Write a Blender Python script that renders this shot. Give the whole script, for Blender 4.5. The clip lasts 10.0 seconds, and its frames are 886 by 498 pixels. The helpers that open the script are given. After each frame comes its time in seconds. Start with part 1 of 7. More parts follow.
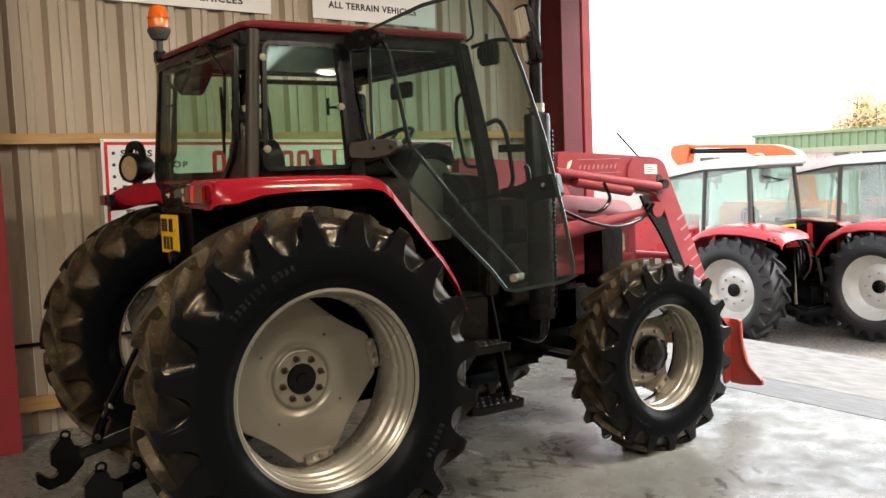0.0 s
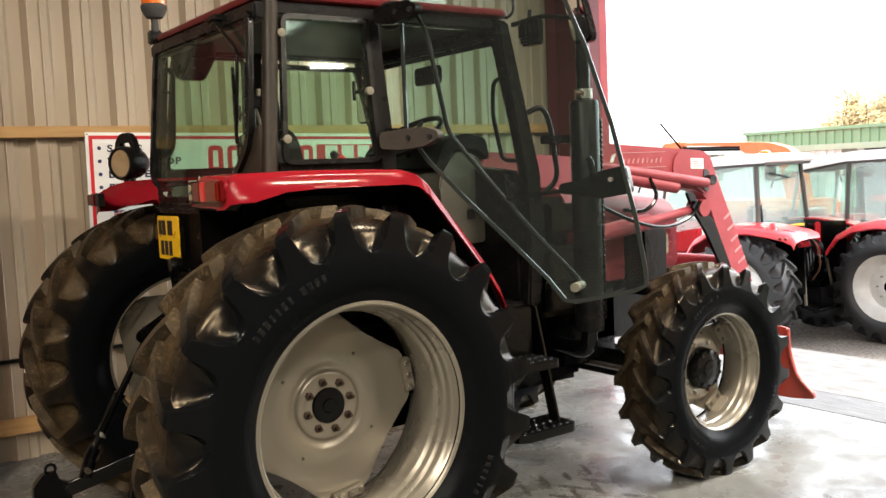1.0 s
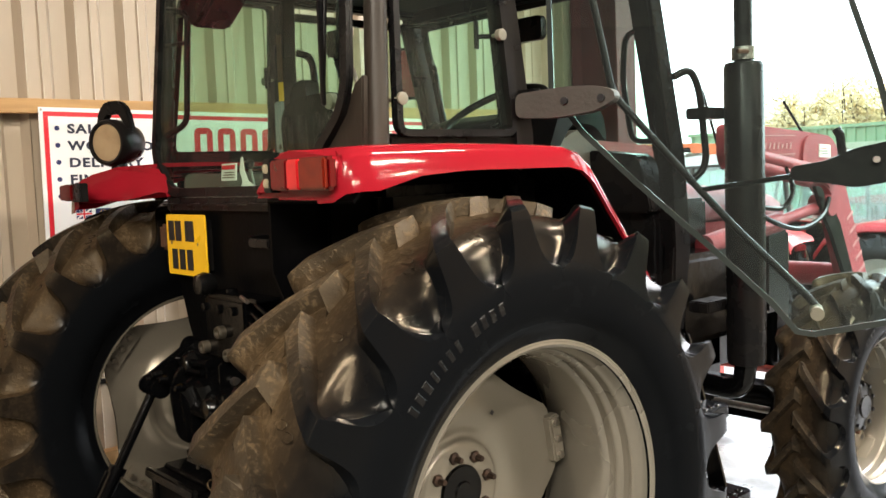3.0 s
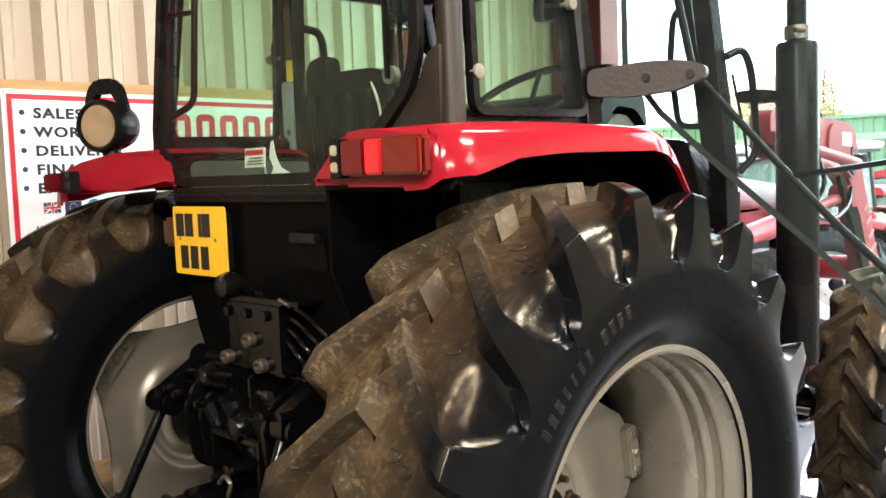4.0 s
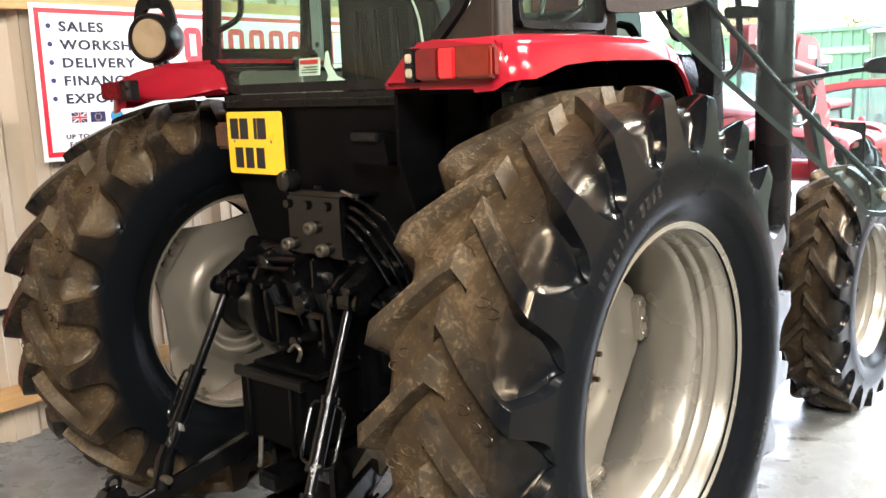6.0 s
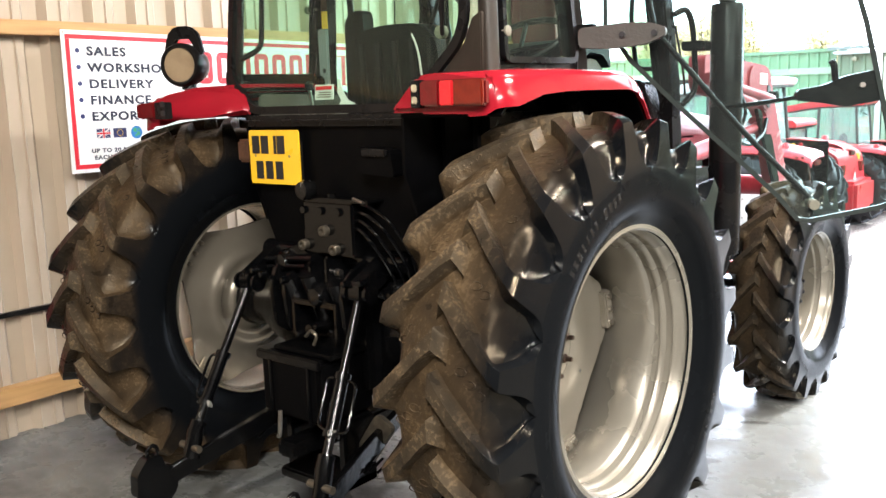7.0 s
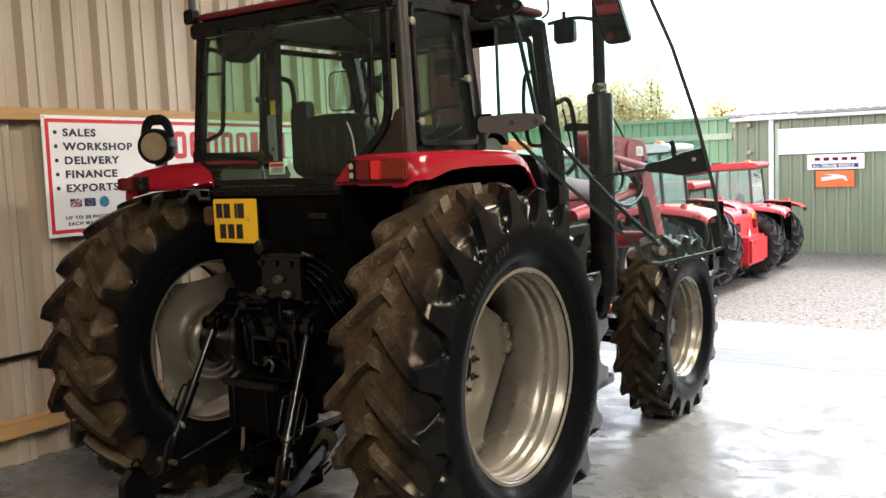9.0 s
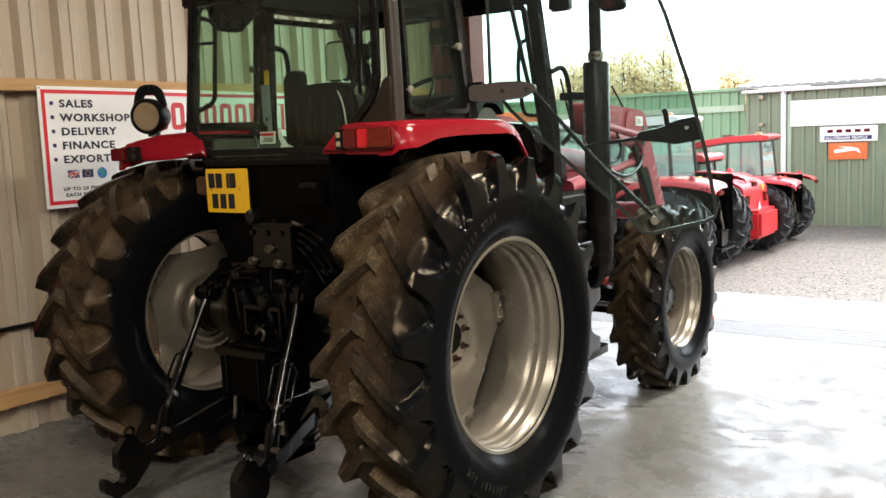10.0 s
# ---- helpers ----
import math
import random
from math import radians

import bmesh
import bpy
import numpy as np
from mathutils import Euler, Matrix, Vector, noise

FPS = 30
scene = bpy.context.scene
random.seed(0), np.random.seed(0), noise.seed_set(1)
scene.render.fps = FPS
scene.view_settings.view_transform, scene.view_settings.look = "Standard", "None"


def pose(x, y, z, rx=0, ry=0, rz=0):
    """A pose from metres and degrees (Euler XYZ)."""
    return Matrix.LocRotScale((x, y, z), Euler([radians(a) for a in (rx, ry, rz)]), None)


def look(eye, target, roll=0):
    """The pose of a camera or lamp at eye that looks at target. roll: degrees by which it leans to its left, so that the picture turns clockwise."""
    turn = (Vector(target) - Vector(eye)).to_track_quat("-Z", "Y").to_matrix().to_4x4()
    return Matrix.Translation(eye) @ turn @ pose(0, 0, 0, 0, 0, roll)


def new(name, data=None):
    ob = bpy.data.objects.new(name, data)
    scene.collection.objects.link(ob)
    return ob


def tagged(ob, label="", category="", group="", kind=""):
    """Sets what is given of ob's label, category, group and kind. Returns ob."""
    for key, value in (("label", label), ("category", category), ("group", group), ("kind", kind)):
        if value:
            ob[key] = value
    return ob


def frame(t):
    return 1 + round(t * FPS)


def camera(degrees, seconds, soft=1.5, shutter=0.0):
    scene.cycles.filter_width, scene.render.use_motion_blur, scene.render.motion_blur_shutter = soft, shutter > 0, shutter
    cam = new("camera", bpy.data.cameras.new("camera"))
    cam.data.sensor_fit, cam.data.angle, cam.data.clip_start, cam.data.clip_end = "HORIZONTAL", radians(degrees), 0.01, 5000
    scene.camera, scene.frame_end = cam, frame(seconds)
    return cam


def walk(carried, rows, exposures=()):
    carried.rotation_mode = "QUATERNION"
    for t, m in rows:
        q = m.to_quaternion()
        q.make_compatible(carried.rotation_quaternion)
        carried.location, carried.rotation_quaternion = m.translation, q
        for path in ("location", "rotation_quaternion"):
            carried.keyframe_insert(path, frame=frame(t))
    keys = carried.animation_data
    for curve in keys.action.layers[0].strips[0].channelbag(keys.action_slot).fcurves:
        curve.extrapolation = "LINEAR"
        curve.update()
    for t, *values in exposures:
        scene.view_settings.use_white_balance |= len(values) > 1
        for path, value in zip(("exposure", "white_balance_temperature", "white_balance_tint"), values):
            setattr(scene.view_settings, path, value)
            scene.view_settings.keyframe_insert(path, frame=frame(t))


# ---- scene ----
cam = camera(52.4, 10.0)
METRES, EYE, TILT, LEAN, TURN = 4.6, 1.648, -1.26, 0.57, -34.0
ROWS = [
    (0.0, 0.0, 0.0, 0.0, -0.1, -3.51, 1.65),
    (0.5, -0.0214, 0.0575, -0.003, -0.5, -3.73, 1.33),
    (1.0, -0.061, 0.1195, -0.0014, -1.6, -3.53, 1.87),
    (1.5, -0.0825, 0.1894, -0.0057, -2.24, -2.96, 1.81),
    (2.0, -0.1099, 0.2518, -0.0047, -3.1, -2.77, 1.33),
    (2.5, -0.1687, 0.3184, -0.0054, -5.32, -3.39, 1.51),
    (4.0, -0.2814, 0.4485, -0.0087, -11.86, -3.87, 1.93),
    (4.5, -0.3307, 0.46, -0.01, -15.25, -5.88, 1.99),
    (5.0, -0.3411, 0.4533, -0.0137, -16.01, -8.02, 1.73),
    (5.5, -0.3426, 0.4218, -0.015, -15.05, -9.25, 2.16),
    (7.0, -0.3949, 0.2901, -0.0099, -16.54, -8.25, 1.72),
    (7.5, -0.4003, 0.2256, -0.0092, -17.68, -7.08, 1.56),
    (8.0, -0.4144, 0.1821, -0.0067, -18.67, -6.06, 1.62),
    (8.5, -0.4394, 0.1456, -0.0057, -20.35, -5.16, 2.15),
    (9.0, -0.4485, 0.1207, -0.0047, -21.2, -4.38, 2.31),
    (9.5, -0.44, 0.1005, -0.0066, -20.8, -4.56, 2.47),
    (10.0, -0.4278, 0.1134, -0.0104, -20.34, -5.98, 2.43),
]
walk(
    cam,
    [(t, pose(0, 0, EYE, TILT, LEAN, TURN) @ pose(METRES * x, METRES * y, METRES * z, 90 + pitch, roll, yaw)) for t, x, y, z, yaw, pitch, roll in ROWS],
    exposures=[(0.0, 1.8, 6500, 10), (0.8, 2.03, 6500, 10), (1.5, 2.22, 6450, 10), (2.5, 2.52, 6350, 10), (4.0, 3.08, 5900, 10), (5.5, 3.57, 5700, 10), (7.0, 3.28, 5700, 10), (8.0, 2.4, 6000, 10), (9.0, 2.05, 6150, 10), (10.0, 2.0, 6200, 10)],
)

# ---- world, sun and lamps ----
world = bpy.data.worlds.new("overcast_sky")
scene.world = world
world.use_nodes = True
sky = world.node_tree.nodes.new("ShaderNodeTexSky")
sky.sky_type, sky.sun_disc = "NISHITA", False
sky.sun_elevation, sky.sun_rotation = radians(48), radians(117)
sky.dust_density = 2.0
veil = world.node_tree.nodes.new("ShaderNodeHueSaturation")  # cloud takes the blue and the yellow out of the sky
veil.inputs["Saturation"].default_value = 0.2
world.node_tree.links.new(sky.outputs[0], veil.inputs["Color"])
world.node_tree.links.new(veil.outputs[0], world.node_tree.nodes["Background"].inputs[0])
world.node_tree.nodes["Background"].inputs[1].default_value = 0.235
sun = new("sun", bpy.data.lights.new("sun", "SUN"))
sun.data.energy, sun.data.angle, sun.data.color = 1.1, radians(14), (1.0, 0.96, 0.9)
sun.matrix_world = look((30, -5, 25), (10, 5, 0))

# ---- materials ----
def material(name, colour, rough=0.5, metal=0.0, tint=None, scale=6.0, amount=0.5, bump=0.0, bump_scale=60.0, coat=0.0, rough_var=0.1, stretch=(1, 1, 1), detail=6.0, low=0.4, high=0.65):
    """A surface with broad stains between two colours, and fine relief."""
    m = bpy.data.materials.new(name)
    m.use_nodes = True
    nt = m.node_tree
    b = nt.nodes["Principled BSDF"]
    n, k = nt.nodes.new, nt.links.new
    co = n("ShaderNodeTexCoord")
    mp = n("ShaderNodeMapping")
    mp.inputs["Scale"].default_value = stretch
    k(co.outputs["Object"], mp.inputs["Vector"])
    big = n("ShaderNodeTexNoise")
    big.inputs["Scale"].default_value, big.inputs["Detail"].default_value = scale, detail
    k(mp.outputs[0], big.inputs["Vector"])
    ramp = n("ShaderNodeMapRange")
    ramp.inputs["From Min"].default_value, ramp.inputs["From Max"].default_value = low, high
    ramp.inputs["To Max"].default_value = amount
    k(big.outputs[0], ramp.inputs["Value"])
    mix = n("ShaderNodeMix")
    mix.data_type = "RGBA"
    mix.inputs["A"].default_value = (*colour, 1)
    mix.inputs["B"].default_value = (*(tint or [c * 0.7 for c in colour]), 1)
    k(ramp.outputs[0], mix.inputs["Factor"])
    k(mix.outputs["Result"], b.inputs["Base Color"])
    rr = n("ShaderNodeMapRange")
    rr.inputs["To Min"].default_value, rr.inputs["To Max"].default_value = max(0.02, rough - rough_var), min(1, rough + rough_var)
    k(big.outputs[0], rr.inputs["Value"])
    k(rr.outputs[0], b.inputs["Roughness"])
    b.inputs["Metallic"].default_value, b.inputs["Coat Weight"].default_value = metal, coat
    if bump:
        fine = n("ShaderNodeTexNoise")
        fine.inputs["Scale"].default_value, fine.inputs["Detail"].default_value = bump_scale, 8
        k(mp.outputs[0], fine.inputs["Vector"])
        bp = n("ShaderNodeBump")
        bp.inputs["Strength"].default_value, bp.inputs["Distance"].default_value = bump, 0.02
        k(fine.outputs[0], bp.inputs["Height"])
        k(bp.outputs[0], b.inputs["Normal"])
    return m


def glass_material(name, tint, gloss=1.0, haze=0.0):
    """A thin clear pane: it lets light through, tinted, and mirrors by Fresnel. A pale diffuse part can be mixed in for
    haze and sheen.
    """
    m = bpy.data.materials.new(name)
    m.use_nodes = True
    nt = m.node_tree
    n, k = nt.nodes.new, nt.links.new
    nt.nodes.remove(nt.nodes["Principled BSDF"])
    fr, tr, gl, mx = n("ShaderNodeLayerWeight"), n("ShaderNodeBsdfTransparent"), n("ShaderNodeBsdfGlossy"), n("ShaderNodeMixShader")
    pw, sc = n("ShaderNodeMath"), n("ShaderNodeMath")
    pw.operation, sc.operation = "POWER", "MULTIPLY_ADD"
    pw.inputs[1].default_value = 5.0
    sc.inputs[1].default_value, sc.inputs[2].default_value = 0.6, 0.02 * gloss
    k(fr.outputs["Facing"], pw.inputs[0]), k(pw.outputs[0], sc.inputs[0])
    tr.inputs[0].default_value = (*tint, 1)
    gl.inputs["Roughness"].default_value = 0.02
    k(sc.outputs[0], mx.inputs[0]), k(tr.outputs[0], mx.inputs[1]), k(gl.outputs[0], mx.inputs[2])
    last = mx
    if haze:
        df, last = n("ShaderNodeBsdfDiffuse"), n("ShaderNodeMixShader")
        df.inputs[0].default_value = (0.75, 0.78, 0.78, 1)
        last.inputs[0].default_value = haze
        k(mx.outputs[0], last.inputs[1]), k(df.outputs[0], last.inputs[2])
    k(last.outputs[0], nt.nodes["Material Output"].inputs[0])
    return m


def glow_material(name, colour, strength):
    m = bpy.data.materials.new(name)
    m.use_nodes = True
    b = m.node_tree.nodes["Principled BSDF"]
    b.inputs["Emission Color"].default_value, b.inputs["Emission Strength"].default_value = (*colour, 1), strength
    return m


RED = material("red_paint", (0.225, 0.008, 0.015), 0.1, coat=0.0, tint=(0.185, 0.008, 0.013), scale=3, rough_var=0.05)
RED.node_tree.nodes["Principled BSDF"].inputs["Specular IOR Level"].default_value = 0.22
ROOF_RED = material("dull_roof_paint", (0.13, 0.012, 0.014), 0.4, tint=(0.07, 0.012, 0.012), scale=7, bump=0.04)
ROOF_RED.node_tree.nodes["Principled BSDF"].inputs["Specular IOR Level"].default_value = 0.25
FADED = material("faded_red_paint", (0.3, 0.05, 0.062), 0.42, tint=(0.22, 0.034, 0.042), scale=9, bump=0.05, rough_var=0.12)
# black with hardly any gloss, so recessed parts stay as dark as shade
DARK = material("dull_black_paint", (0.0016, 0.0016, 0.0019), 0.4, tint=(0.003, 0.0028, 0.0026), scale=9, bump=0.05)
DARK.node_tree.nodes["Principled BSDF"].inputs["Specular IOR Level"].default_value = 0.04
BLACK = material("black_gloss_paint", (0.0014, 0.0015, 0.0018), 0.17, tint=(0.0035, 0.0032, 0.003), scale=14, bump=0.07, bump_scale=26, rough_var=0.06)
BLACK.node_tree.nodes["Principled BSDF"].inputs["Specular IOR Level"].default_value = 0.28
POST = material("brown_black_post_paint", (0.02, 0.016, 0.0125), 0.42, tint=(0.034, 0.026, 0.019), scale=9, amount=0.8, bump=0.06, bump_scale=50, stretch=(1, 1, 0.4))
POST.node_tree.nodes["Principled BSDF"].inputs["Specular IOR Level"].default_value = 0.2
TRIM = material("black_trim", (0.005, 0.005, 0.0055), 0.28, tint=(0.012, 0.01, 0.0085), scale=8, bump=0.03, rough_var=0.1)
TRIM.node_tree.nodes["Principled BSDF"].inputs["Specular IOR Level"].default_value = 0.15
RUBBER = material("tyre_rubber", (0.006, 0.006, 0.0065), 0.28, tint=(0.014, 0.013, 0.012), scale=4, bump=0.025, bump_scale=40, rough_var=0.12)
RUBBER.node_tree.nodes["Principled BSDF"].inputs["Specular IOR Level"].default_value = 0.22
SILVER = material("silver_wheel_paint", (0.285, 0.26, 0.213), 0.26, metal=0.45, tint=(0.24, 0.215, 0.17), scale=2.5, amount=0.25, detail=2, rough_var=0.015)
# darker copy of the disc's silver, for the shade inside the rim
RIM_SILVER = material("silver_rim_paint", (0.245, 0.226, 0.188), 0.27, metal=0.45, tint=(0.195, 0.177, 0.142), scale=3, amount=0.4, rough_var=0.03)
# silver toned down: the far wheel's shaded inner side is in the colour
SILVER_SHADED = material("shaded_silver_wheel_paint", (0.27, 0.24, 0.19), 0.25, metal=0.7, tint=(0.18, 0.155, 0.115), scale=4, amount=0.6, rough_var=0.05)
WORN = material("worn_black_steel", (0.006, 0.006, 0.006), 0.25, metal=0.4, tint=(0.35, 0.33, 0.29), scale=45, amount=0.9, low=0.58, high=0.72, stretch=(1, 1, 0.25), bump=0.1)
STEEL_DULL = material("dirty_steel", (0.14, 0.12, 0.09), 0.45, metal=0.8, tint=(0.05, 0.045, 0.04), scale=25, bump=0.12)
STEEL = material("bare_steel", (0.42, 0.4, 0.37), 0.36, metal=1.0, tint=(0.2, 0.15, 0.1), scale=25, bump=0.1)
RUST_DARK = material("dark_rusty_steel", (0.03, 0.019, 0.013), 0.6, metal=0.5, tint=(0.1, 0.05, 0.03), scale=60, bump=0.1)
RUST = material("rusty_steel", (0.12, 0.055, 0.03), 0.6, metal=0.4, tint=(0.05, 0.03, 0.02), scale=30, bump=0.2)
SEAT = material("black_vinyl", (0.003, 0.003, 0.0033), 0.42, scale=10)
SEAT.node_tree.nodes["Principled BSDF"].inputs["Specular IOR Level"].default_value = 0.15
HEADLINE = material("grey_headlining", (0.05, 0.052, 0.05), 0.85, scale=8, bump=0.1)
LENS_RED = material("red_lens", (0.1, 0.003, 0.004), 0.14, tint=(0.07, 0.002, 0.003), scale=30)
LENS_BRIGHT = material("bright_red_lens", (0.55, 0.012, 0.018), 0.1, coat=0.25, scale=30)
LENS_AMBER = material("amber_lens", (0.13, 0.009, 0.003), 0.14, tint=(0.09, 0.005, 0.002), scale=30)
# dusty metal; the warm light it throws back is put into the tan
LENS_DUSTY_WARM = material("dusty_glint_reflector", (0.5, 0.38, 0.24), 0.22, metal=0.55, tint=(0.3, 0.22, 0.13), scale=14)
LENS_CLEAR = material("clear_lens", (0.36, 0.31, 0.21), 0.2, coat=0.2, scale=30)
ORANGE = material("beacon_amber", (0.8, 0.16, 0.01), 0.15, coat=0.6, tint=(0.6, 0.08, 0.005), scale=40)
PLATE = material("yellow_plate", (0.8, 0.47, 0.01), 0.3, tint=(0.7, 0.4, 0.02), scale=12, amount=0.4)
INK = material("black_ink", (0.012, 0.012, 0.014), 0.45, scale=20)
INK_BLUE = material("blue_ink", (0.015, 0.02, 0.1), 0.45, scale=20)
INK_NAVY = material("navy_black_ink", (0.012, 0.014, 0.035), 0.45, scale=20)
INK_RED = material("red_ink", (0.6, 0.012, 0.022), 0.4, tint=(0.5, 0.012, 0.02), scale=9)
INK_GREEN = material("green_ink", (0.05, 0.3, 0.16), 0.45, scale=20)
BOARD = material("white_board", (0.8, 0.79, 0.77), 0.32, tint=(0.72, 0.7, 0.65), scale=2.5, amount=0.5, bump=0.01)
STICKER = material("white_sticker", (0.72, 0.7, 0.66), 0.45, tint=(0.6, 0.56, 0.5), scale=20)
CLAD = material("cream_cladding", (0.425, 0.352, 0.263), 0.42, tint=(0.336, 0.267, 0.193), scale=1.6, amount=0.7, bump=0.03, bump_scale=18, stretch=(1, 1, 0.35))
# added wall tone, dark so that little light bounces back
WALL_DARK = material("dark_unseen_wall", (0.1, 0.097, 0.09), 0.85, tint=(0.07, 0.067, 0.06), scale=3, bump=0.2)
TIMBER = material("pine_timber", (0.46, 0.27, 0.1), 0.62, tint=(0.3, 0.16, 0.06), scale=5, stretch=(0.5, 8, 8), bump=0.15, bump_scale=40)
# darker copy of the red oxide: the doorway column's shade is in the colour
SHADED_RED = material("shaded_red_steel", (0.11, 0.022, 0.026), 0.5, tint=(0.08, 0.02, 0.022), scale=4, bump=0.04)
STEEL_RED = material("red_oxide_steel", (0.24, 0.03, 0.034), 0.5, tint=(0.17, 0.024, 0.026), scale=4, bump=0.04)
for painted in (FADED, STEEL_RED, SHADED_RED):
    painted.node_tree.nodes["Principled BSDF"].inputs["Specular IOR Level"].default_value = 0.2
SHED_GREEN = material("olive_green_cladding", (0.2, 0.235, 0.15), 0.45, tint=(0.25, 0.28, 0.185), scale=0.8, bump=0.02)
GREEN = material("green_cladding", (0.22, 0.36, 0.2), 0.45, tint=(0.28, 0.42, 0.25), scale=0.8, bump=0.02)
PALE_GREEN = material("pale_green_rail", (0.42, 0.5, 0.36), 0.6, scale=2)
PINK_DECAL = material("worn_pale_decal", (0.42, 0.2, 0.2), 0.5, tint=(0.3, 0.09, 0.1), scale=40)
RIM_WHITE = material("pale_silver_wheel_paint", (0.58, 0.57, 0.54), 0.35, metal=0.2, tint=(0.45, 0.43, 0.4), scale=6)
WHITE_PAINT = material("white_paint", (0.75, 0.75, 0.74), 0.35, scale=3, tint=(0.66, 0.65, 0.63))
ORANGE_PAINT = material("orange_paint", (0.72, 0.16, 0.04), 0.4, scale=3)
SCARLET = material("scarlet_paint", (0.52, 0.024, 0.032), 0.3, coat=0.4, scale=3)
YELLOW = material("yellow_paint", (0.8, 0.5, 0.03), 0.4, scale=3)
MIRROR = material("mirror_glass", (0.85, 0.86, 0.87), 0.03, metal=1.0, scale=3, amount=0.0, rough_var=0.01)
# a trace of pale diffuse in the cab glass lifts the darks like haze
CLEAR = glass_material("green_tinted_glass", (0.78, 0.9, 0.82), 1.1, 0.004)
DOORGLASS = glass_material("door_glass", (0.72, 0.81, 0.78), 1.5, 0.01)
# pale diffuse in these panes stands for the bright sky they mirror
HAZED_GLASS = glass_material("hazed_window_glass", (0.82, 0.95, 0.9), 2.2, 0.13)
GLASS_EDGE = material("polished_glass_edge", (0.03, 0.036, 0.034), 0.16, scale=20, amount=0.3)
ROOFLIGHT = bpy.data.materials.new("translucent_sheet")
ROOFLIGHT.use_nodes = True
thin = ROOFLIGHT.node_tree.nodes.new("ShaderNodeBsdfTranslucent")
thin.inputs[0].default_value = (0.8, 0.83, 0.8, 1)
ROOFLIGHT.node_tree.links.new(thin.outputs[0], ROOFLIGHT.node_tree.nodes["Material Output"].inputs[0])
TUBE = glow_material("lamp_tube", (1.0, 0.88, 0.7), 5.0)
LEAF = material("dry_leaf", (0.8, 0.64, 0.36), 0.8, tint=(0.64, 0.53, 0.27), scale=3)
DUSTY_RUBBER = material("dusty_rubber", (0.007, 0.007, 0.008), 0.5, tint=(0.018, 0.0175, 0.017), scale=30)
MARK = material("scuffed_rubber", (0.007, 0.007, 0.0075), 0.26, tint=(0.02, 0.019, 0.018), scale=40)
MARK.node_tree.nodes["Principled BSDF"].inputs["Specular IOR Level"].default_value = 0.08
BRICK_RED = material("worn_orange_red_paint", (0.3, 0.035, 0.025), 0.5, tint=(0.25, 0.07, 0.045), scale=14, bump=0.06)
PALE_TRIM = material("pale_grey_plastic", (0.22, 0.25, 0.24), 0.55, scale=8, bump=0.04)
HINGE = material("grey_brown_casting", (0.052, 0.046, 0.04), 0.5, tint=(0.035, 0.03, 0.026), scale=14, bump=0.12, bump_scale=80)
DASH = material("grey_green_dash_plastic", (0.07, 0.069, 0.054), 0.55, tint=(0.05, 0.048, 0.038), scale=6, bump=0.1, bump_scale=120)
BEIGE = material("grey_beige_trim", (0.17, 0.16, 0.12), 0.6, scale=6, bump=0.1, bump_scale=120)
TWIG = material("twig_bark", (0.16, 0.11, 0.07), 0.85, scale=12)


